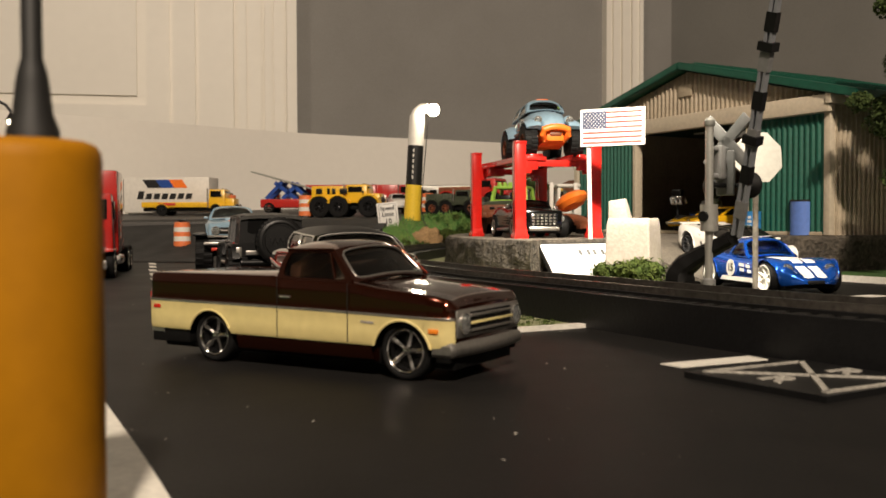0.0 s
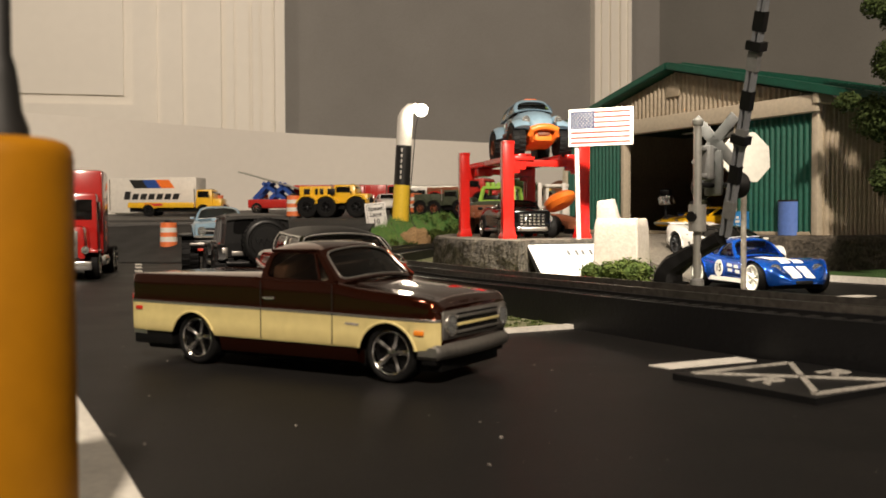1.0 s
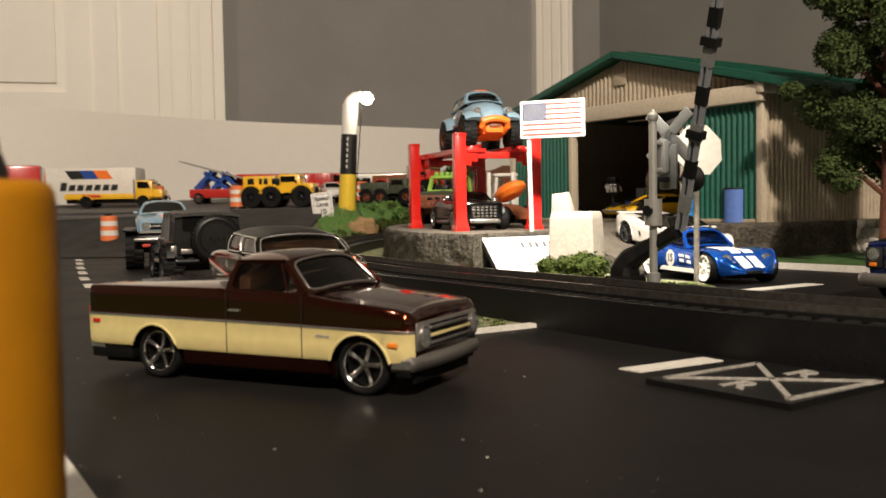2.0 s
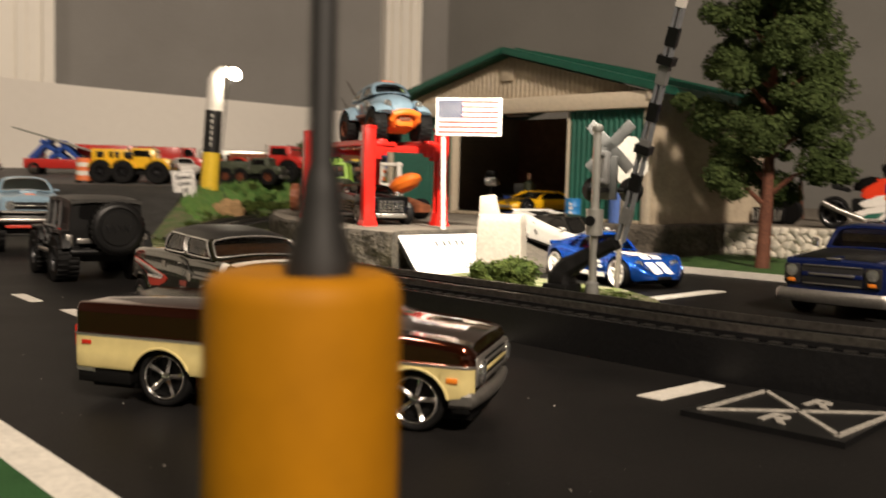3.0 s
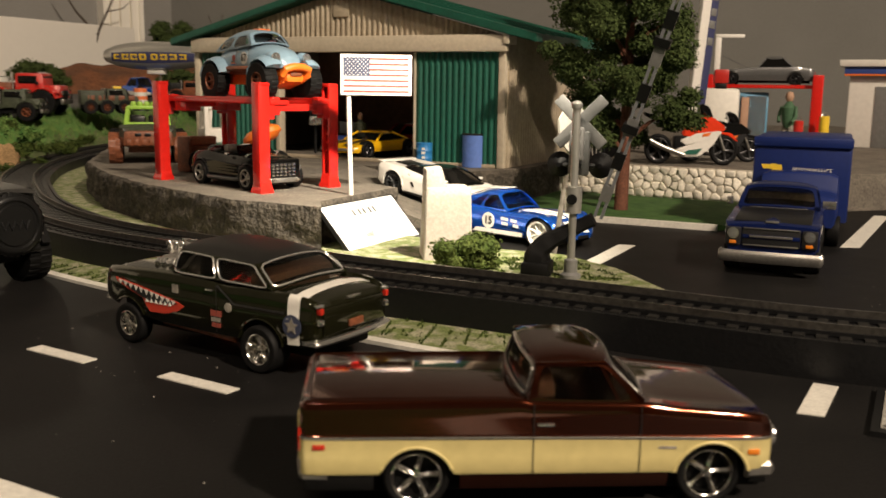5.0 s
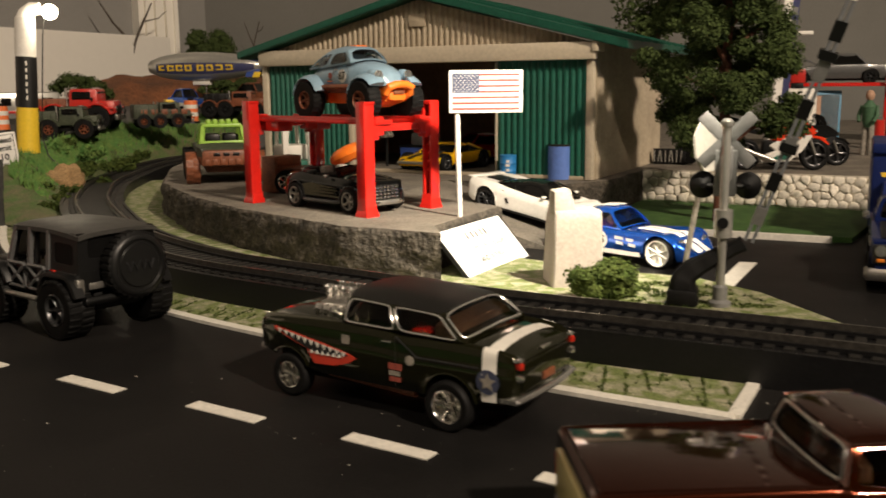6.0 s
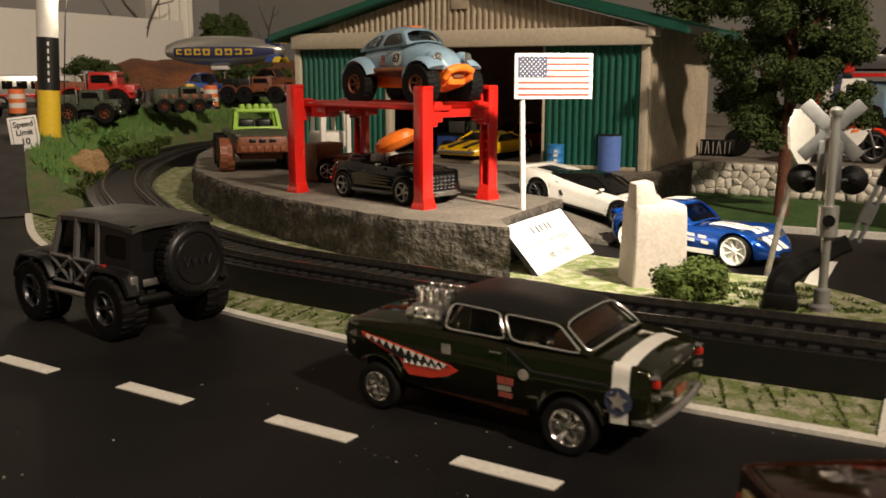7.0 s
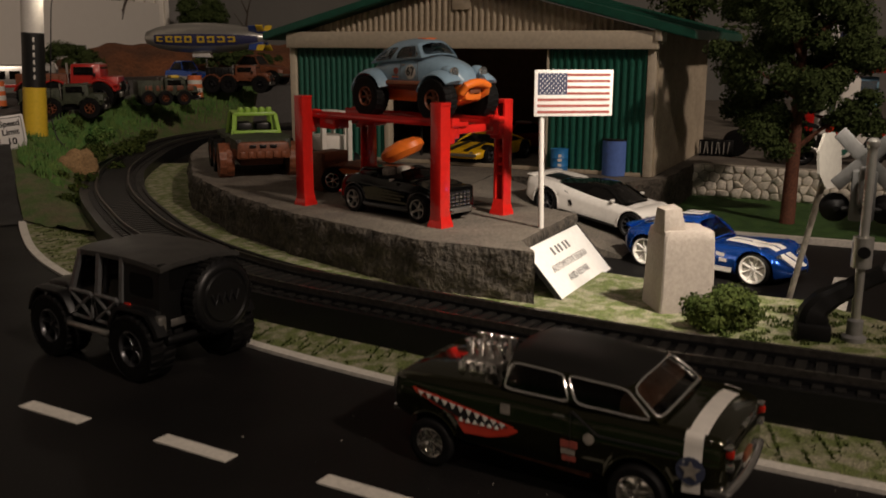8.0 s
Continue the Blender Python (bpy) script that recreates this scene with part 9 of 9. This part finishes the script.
tagged(part("loose_tyre", bm, "tyre"), "loose black tyre leaning on the forecourt", "tyre")

# tall leaning white mast with a blue banner
mast = thing("banner_mast", Matrix.Translation((0.2380, 0.4960, 0.0205)) @ Matrix.Rotation(radians(5.5), 4, "Y"), "tall white mast with a dark blue banner", "banner")
bm = B()
box(bm, -0.0034, 0.0034, -0.0020, 0.0020, 0, 0.210, 0.0005)
part("pole", bm, "pole_white", mast)
bm = B()
box(bm, 0.0040, 0.0105, -0.0004, 0.0004, 0.0200, 0.200, 0.0002)
ban = part("banner", bm, "banner_blue", mast)
for z in (0.075, 0.086, 0.094, 0.104, 0.118, 0.131):
    lump(ban, "print_bar", "signal_grey", 0.0050, 0.0095, -0.0007, -0.0004, z, z + 0.0050, 0.0001)
lump(mast, "stub", "pole_white", 0.0075, 0.0125, -0.0018, 0.0018, 0, 0.0240, 0.0004)

# fuel pump, drinks cooler, lamp, car lift with grey coupe
pump = thing("fuel_pump", heading(0.3040, 0.5420, 0.0205, -127), "white fuel pump with a red top lamp", "fuel pump")
lump(pump, "body", "far_white", -0.006, 0.006, -0.0135, 0.0135, 0.0, 0.0465, 0.0030)
lump(pump, "topper", "truck_red", -0.005, 0.005, -0.0050, 0.0050, 0.0500, 0.0600, 0.0010)
lump(pump, "neck", "black_plastic", -0.004, 0.004, -0.0040, 0.0040, 0.0460, 0.0505, 0.0006)
cool = thing("drinks_cooler", heading(0.3700, 0.5900, 0.0205, -127), "light blue glass-door drinks cooler", "cooler")
lump(cool, "cabinet", "cooler_blue", -0.008, 0.008, -0.0180, 0.0180, 0.0, 0.0440, 0.0010)
lump(cool, "door", "window_clear", 0.0080, 0.0088, -0.0165, -0.0010, 0.004, 0.0410, 0.0003)
lump(cool, "door", "window_clear", 0.0080, 0.0088, 0.0010, 0.0165, 0.004, 0.0410, 0.0003)
lump(cool, "bottle_stack", "figure_skin", 0.0086, 0.0105, -0.0030, 0.0030, 0.0, 0.0400, 0.0008)
gl = thing("street_lamp", heading(0.3720, 0.6280, 0.0205, -35), "white forecourt lamp with a straight arm", "street lamp")
bm = B()
box(bm, -0.0024, 0.0024, -0.0024, 0.0024, 0, 0.0905, 0.0004)
part("post", bm, "pole_white", gl)
bm = B()
box(bm, -0.0024, 0.0210, -0.0026, 0.0026, 0.0885, 0.0915, 0.0006)
part("arm", bm, "pole_white", gl)
LM = heading(0.3390, 0.5980, 0.0205, -45)
four_post_lift(LM, 0.082, 0.038, 0.0570, 0.0490, label="red four-post lift on the forecourt", slim=1.5)
mu = simple_car("muscle_coupe", LM @ heading(0.041, 0.019, 0.0490, 180), "matt grey toy muscle car with open bonnet on a lift", "mustang_grey", 0.076, 0.0155, 0.0145, 0.0225, 0.0, 0.0055, "gun_metal")
bm = B()
beam(bm, (0.012, 0, 0.0140), (0.032, 0, 0.0235), 0.020, 0.0008)
part("open_bonnet", bm, "mustang_grey", mu)
figurine(heading(0.338, 0.5080, 0.0205, 200), "small toy mechanic figure in a green shirt", "figure_green", "bed_grey", 0.045)
for x, y, mt, lab, hh in ((0.3440, 0.5040, "truck_red", "tall red can on the forecourt", 0.0240), (0.3900, 0.5240, "mark_yellow", "yellow drum on the forecourt", 0.0265), (0.318, 0.530, "drum_bright", "blue crate on the forecourt", 0.0095)):
    t = thing("paint_can", heading(x, y, 0.0205, 0), lab, "can")
    bm = B()
    lathe(bm, [(0.0036, 0), (0.0036, hh), (0.0030, hh + 0.0004), (0, hh + 0.0004)], 16)
    part("can", bm, mt, t)
    bm = B()
    rod(bm, [(-0.0034, 0, hh), (-0.002, 0, hh + 0.003), (0.002, 0, hh + 0.003), (0.0034, 0, hh)], 0.0003, 6)
    part("handle", bm, "dull_silver", t)
stn = thing("service_station", heading(0.513, 0.508, 0.0205, -52), "white service station with a blue and orange fascia", "service station")
lump(stn, "wall", "far_white", -0.080, 0.080, 0.0, 0.055, 0.0, 0.0640, 0.0006)
lump(stn, "garage_door", "signal_grey", -0.060, -0.018, -0.0008, 0.0008, 0.0, 0.0500, 0.0003)
lump(stn, "garage_door", "signal_grey", 0.018, 0.060, -0.0008, 0.0008, 0.0, 0.0500, 0.0003)
lump(stn, "fascia", "mark_blue", -0.084, 0.084, -0.0060, 0.0, 0.0600, 0.0665, 0.0004)
lump(stn, "orange_line", "orange_plastic", -0.084, 0.084, -0.0064, -0.0059, 0.0586, 0.0600, 0.0001)
lump(stn, "roof", "far_white", -0.088, 0.088, -0.0090, 0.058, 0.0660, 0.0715, 0.0008)
bm = B()
for k in range(4):
    box(bm, -0.008 + k * 0.005, -0.0048 + k * 0.005, -0.0066, -0.0060, 0.0612, 0.0652)
part("name_bars", bm, "stripe_white", stn, smooth=False)


# ---- plants and rocks ----
def leaf_cloud(name, material, parent, clumps, leaf, density, seed, label=""):
    """Foliage of many small leaf flakes on uneven clumps: (x, y, z, radius)."""
    rnd = random.Random(seed)
    verts, faces = [], []
    for cx, cy, cz, r in clumps:
        for _ in range(int(density * r * r)):
            u, v = rnd.uniform(-1, 1), rnd.uniform(0, 2 * math.pi)
            k = math.sqrt(1 - u * u)
            d = Vector((k * math.cos(v), k * math.sin(v), u))
            rr = r * (rnd.uniform(0.45, 1.0) ** 0.5) * (1 + 0.35 * noise.noise(d * 2.3 + Vector((cx, cy, cz)) * 60))
            p = Vector((cx, cy, cz)) + Vector((d.x, d.y, d.z * 0.8)) * rr
            n = (d + Vector((rnd.uniform(-1, 1), rnd.uniform(-1, 1), rnd.uniform(-0.4, 1.2)))).normalized()
            t = n.orthogonal().normalized()
            t.rotate(Matrix.Rotation(rnd.uniform(0, 6.28), 3, n))
            b = n.cross(t)
            s = leaf * rnd.uniform(0.6, 1.3)
            i = len(verts)
            verts += [p + t * s, p + b * s * 0.8 + n * s * 0.3, p - t * s, p - b * s * 0.8 + n * s * 0.25]
            faces.append((i, i + 1, i + 2, i + 3))
    me = bpy.data.meshes.new(name)
    me.from_pydata([tuple(v) for v in verts], [], faces)
    me.materials.append(M[material])
    ob = new(name, me)
    ob.parent = parent
    if label:
        tagged(ob, label)
    return ob


def foliage_core(parent, clumps, material, k):
    """The dense inner mass of a crown: rough lumps under the leaves."""
    bm = B()
    for i, (x, y, z, r) in enumerate(clumps):
        out = bmesh.ops.create_icosphere(bm, subdivisions=2, radius=1.0)
        for v in out["verts"]:
            d = v.co.normalized()
            v.co = Vector((x, y, z)) + Vector((d.x, d.y, d.z * 0.8)) * r * k * (0.88 + 0.35 * noise.noise(d * 2.6 + Vector((i * 3.1, 0, 0))))
    return part("foliage_core", bm, material, parent)


tree = thing("model_tree", heading(0.121, 0.400, 0.0025, 0), "dark green model pine with a red-brown trunk on the lawn", "tree")
bm = B()
rod(bm, [(0, 0, -0.001), (0.0006, 0, 0.03), (0.0012, 0.0005, 0.07), (0.001, 0.001, 0.12), (0.0015, 0.001, 0.165)], 0.0037, 12, r_end=0.0012)
rnd = random.Random(4)
clumps = []
for k in range(22):
    z = 0.040 + k * 0.0058
    a = k * 2.4 + 0.9
    R = (0.016 + 0.011 * math.sin(min(1, (z - 0.024) / 0.075) * math.pi * 0.75)) * (1.0 if z < 0.11 else 0.72)
    tip = Vector((R * math.cos(a), R * math.sin(a), z))
    rod(bm, [(0.001, 0, z - 0.016), tip * 0.5 + Vector((0, 0, (z - 0.012) * 0.5)), tip], 0.0014, 6, r_end=0.0006)
    clumps.append((*tip, rnd.uniform(0.0105, 0.0135)))
    clumps.append((tip.x * 0.35, tip.y * 0.35, z + 0.004, rnd.uniform(0.005, 0.009) if z > 0.058 else 0.004))
    for q in range(5):
        clumps.append((tip.x * rnd.uniform(0.7, 1.3) + rnd.uniform(-0.010, 0.010), tip.y * rnd.uniform(0.7, 1.3) + rnd.uniform(-0.010, 0.010), z + rnd.uniform(-0.009, 0.009), rnd.uniform(0.0045, 0.0078)))
part("trunk", bm, "bark", tree)
foliage_core(tree, clumps, "foliage", 0.70)
leaf_cloud("crown", "foliage", tree, clumps, 0.0008, 1.1e7, 11)

tree2 = thing("model_tree", heading(0.255, 0.640, 0.0205, 0), "dark model tree behind the forecourt", "tree")
bm = B()
rod(bm, [(0, 0, 0), (0.001, 0, 0.06), (0, 0, 0.12)], 0.004, 10, r_end=0.001)
part("trunk", bm, "bark", tree2)
leaf_cloud("crown", "foliage", tree2, [(rnd.uniform(-0.025, 0.025), rnd.uniform(-0.025, 0.025), rnd.uniform(0.07, 0.15), rnd.uniform(0.010, 0.016)) for _ in range(26)], 0.0016, 1.1e6, 12)

bush = thing("shrub", heading(-0.0272, 0.2782, 0.0034, 0), "low dark green foam shrub beside the railway", "shrub")
cl = [(rnd.uniform(-0.0085, 0.0085), rnd.uniform(-0.005, 0.005), rnd.uniform(0.002, 0.0085), rnd.uniform(0.0032, 0.0055)) for _ in range(26)]
bm = B()
rod(bm, [(0, 0, -0.001), (0, 0, 0.006)], 0.0010, 6)
part("stem", bm, "bark", bush)
foliage_core(bush, cl, "bush_green", 0.86)
leaf_cloud("leaves", "bush_green", bush, cl, 0.0006, 1.3e7, 13)

bb = thing("round_tree", heading(0.0450, 1.440, 0.082, 0), "dark round-headed tree on the far ridge", "tree")
bm = B()
rod(bm, [(0, 0, -0.04), (0, 0, 0.045)], 0.003, 8)
part("trunk", bm, "dead_wood", bb)
cl = [(rnd.uniform(-0.026, 0.026), rnd.uniform(-0.015, 0.015), rnd.uniform(0.030, 0.066), 0.014) for _ in range(18)]
foliage_core(bb, cl, "foliage", 0.85)
leaf_cloud("crown", "foliage", bb, cl, 0.0016, 2e6, 14)


def bare_tree(m, h, seed, label):
    t = thing("bare_tree", m, label, "tree")
    r = random.Random(seed)
    bm = B()
    rod(bm, [(0, 0, 0), (0.03 * h, 0, 0.35 * h), (0.12 * h, 0, 0.65 * h), (0.30 * h, 0, 1.0 * h)], 0.024 * h, 8, r_end=0.007 * h)
    rod(bm, [(0.10 * h, 0, 0.60 * h), (-0.08 * h, 0.02 * h, 0.80 * h), (-0.22 * h, 0.02 * h, 1.02 * h)], 0.016 * h, 6, r_end=0.005 * h)
    rod(bm, [(0.03 * h, 0, 0.35 * h), (-0.14 * h, 0, 0.48 * h), (-0.30 * h, 0, 0.62 * h)], 0.011 * h, 6, r_end=0.004 * h)
    rod(bm, [(0.2 * h, 0, 0.82 * h), (0.36 * h, 0, 0.86 * h), (0.44 * h, 0, 0.93 * h)], 0.008 * h, 6, r_end=0.003 * h)
    part("bare_crown", bm, "dead_wood", t)
    return t


bare_tree(heading(-0.076, 1.44, 0.042, 18), 0.150, 1, "bare grey-brown dead tree before the backdrop")
bare_tree(heading(0.100, 1.42, 0.080, -70), 0.085, 2, "bare dead tree on the far ridge")
bare_tree(heading(0.620, 0.560, 0.0205, 40), 0.150, 3, "bare dead tree behind the service station")

rk = thing("boulder", heading(-0.1800, 0.6700, 0.0130, 20), "rough tan boulder on the grassy bank", "rock")
bm = B()
bmesh.ops.create_icosphere(bm, subdivisions=4, radius=0.0125)
for v in bm.verts:
    d = v.co.normalized()
    v.co = Vector((d.x * 0.0135, d.y * 0.009, max(d.z, -0.5) * 0.0105)) * (1 + 0.28 * noise.noise(d * 1.8) + 0.08 * noise.noise(d * 6))
part("stone", bm, "foam_rock", rk)

# dark scrub on the ridge
rg = random.Random(5)
for x, y, k in ((-0.150, 1.235, 1.5), (-0.128, 1.225, 1.1), (0.012, 1.205, 1.2), (0.038, 1.215, 1.4), (0.085, 1.225, 1.0), (0.150, 1.240, 1.2)):
    b_ = thing("shrub", heading(x, y, far_z(y) + 0.010, rg.uniform(0, 360)), "dark scrubby bush on the red ridge", "shrub", "ridge bushes")
    bm = B()
    rod(bm, [(0, 0, -0.012), (0, 0, 0.006)], 0.0012, 6)
    part("stem", bm, "bark", b_)
    cl = [(rg.uniform(-0.014, 0.014) * k, rg.uniform(-0.008, 0.008) * k, rg.uniform(0.002, 0.014) * k, rg.uniform(0.005, 0.008) * k) for _ in range(10)]
    foliage_core(b_, cl, "foliage", 0.75)
    leaf_cloud("leaves", "foliage", b_, cl, 0.0016, 1.6e6, int(x * 1000) + 400)

# grass tufts on the bank
rt = random.Random(7)
verts, faces = [], []
for _ in range(7600):
    i = rt.uniform(0.18, 1.0)
    a, b = outer2[int(i * (len(outer2) - 1))], topl[int(i * (len(topl) - 1))]
    t = rt.uniform(0.22, 1.0)
    p = a + (b - a) * t
    if p.x < -0.212:
        continue
    zt = far_z(b.y) + 0.001 if b.y > 0.70 else max(0.0015, (b.y - 0.56) / 0.14 * 0.028)
    z = 0.004 + (zt - 0.004) * (t ** 0.8) - 0.001
    h = rt.uniform(0.003, 0.0075) * (0.5 if t < 0.4 else 1)
    dx, dy = rt.uniform(-0.0016, 0.0016), rt.uniform(-0.0016, 0.0016)
    w = rt.uniform(0.0003, 0.0007)
    k = len(verts)
    verts += [(p.x - w, p.y, z), (p.x + w, p.y, z), (p.x + dx, p.y + dy, z + h)]
    faces.append((k, k + 1, k + 2))
me = bpy.data.meshes.new("grass_tufts")
me.from_pydata(verts, [], faces)
me.materials.append(M["tuft_green"])
tagged(new("grass_tufts", me), "tall fresh green grass tufts on the bank", "grass", kind="stuff")
for x, y, z, s in ((-0.186, 0.735, 0.028, 1.3), (-0.168, 0.690, 0.016, 1.0), (-0.158, 0.745, 0.024, 1.2), (-0.195, 0.640, 0.010, 0.9), (-0.190, 0.580, 0.006, 0.8), (-0.176, 0.770, 0.029, 1.0), (-0.205, 0.700, 0.022, 0.9), (-0.150, 0.715, 0.016, 0.9), (-0.178, 0.640, 0.009, 0.8), (-0.184, 0.612, 0.008, 0.7), (-0.166, 0.722, 0.017, 0.9), (-0.156, 0.690, 0.009, 0.7),
                   (-0.142, 0.756, 0.015, 0.9), (-0.128, 0.795, 0.015, 0.9), (-0.135, 0.772, 0.012, 0.8), (-0.118, 0.825, 0.016, 0.9), (-0.172, 0.705, 0.016, 1.0), (-0.198, 0.668, 0.015, 0.9), (-0.205, 0.640, 0.012, 0.8)):
    b_ = thing("shrub", heading(x, y, z - 0.002, rt.uniform(0, 360)), "small leafy green bush on the bank", "shrub", "bank bushes")
    bm = B()
    rod(bm, [(0, 0, -0.001), (0, 0, 0.004)], 0.0006, 6)
    part("stem", bm, "bark", b_)
    leaf_cloud("leaves", "tuft_green" if s > 1 else "bush_green", b_, [(rt.uniform(-0.006, 0.006) * s, rt.uniform(-0.006, 0.006) * s, rt.uniform(0.001, 0.006) * s, rt.uniform(0.0025, 0.0042) * s) for _ in range(14)], 0.0009, 5e6, int(x * -1000))

# short mossy tufts on the verges beside the track
rv = random.Random(21)
verts, faces = [], []


def blade(x, y, z, h):
    k, a, w = len(verts), rv.uniform(0, 6.28), rv.uniform(0.00025, 0.0005)
    verts.extend(((x - w * math.cos(a), y - w * math.sin(a), z), (x + w * math.cos(a), y + w * math.sin(a), z), (x + rv.uniform(-0.0007, 0.0007), y + rv.uniform(-0.0007, 0.0007), z + h)))
    faces.append((k, k + 1, k + 2))


for _ in range(9000):
    f, t = rv.random(), rv.uniform(0.12, 1.0)
    a, b = vl[int(f * (len(vl) - 1))], outer[int(f * (len(outer) - 1))]
    x, y = a.x + (b[0] - a.x) * t, a.y + (b[1] - a.y) * t
    if noise.noise(Vector((x * 110, y * 110, 2))) > -0.02:
        blade(x, y, 0.0005, rv.uniform(0.0004, 0.0010))
for _ in range(4200):
    u, v = rv.random(), rv.random()
    x = (-0.036 + 0.050 * u) * (1 - v) + (-0.030 + 0.046 * u) * v
    y = 0.262 - 0.022 * u + (0.036 + 0.006 * u) * v
    if noise.noise(Vector((x * 160, y * 160, 5))) > 0.0:
        blade(x, y, 0.0033, rv.uniform(0.0005, 0.0014))
me = bpy.data.meshes.new("verge_tufts")
me.from_pydata(verts, [], faces)
me.materials.append(M["bush_green"])
tagged(new("verge_tufts", me), "short mossy green tufts beside the railway", "grass", kind="stuff")


# lint and dust lying on the road
rd = random.Random(77)
verts, faces = [], []
for _ in range(900):
    x, y = rd.uniform(-0.30, 0.22), rd.uniform(0.0, 0.27)
    if noise.noise(Vector((x * 25, y * 25, 8))) < -0.15:
        continue
    k, r, a = len(verts), 0.00009 + 0.00026 * rd.random() ** 3, rd.uniform(0, 6.28)
    for i in range(5):
        q = a + i * 1.2566
        verts.append((x + r * rd.uniform(0.5, 1.3) * math.cos(q), y + r * rd.uniform(0.5, 1.3) * math.sin(q), 0.00004))
    verts.append((x, y, 0.00004 + r * 0.6))
    faces.extend((k + i, k + (i + 1) % 5, k + 5) for i in range(5))
me = bpy.data.meshes.new("road_dust")
me.from_pydata(verts, [], faces)
me.materials.append(M["lint"])
tagged(new("road_dust", me), "pale specks of lint and dust on the black road", "dust", kind="stuff")
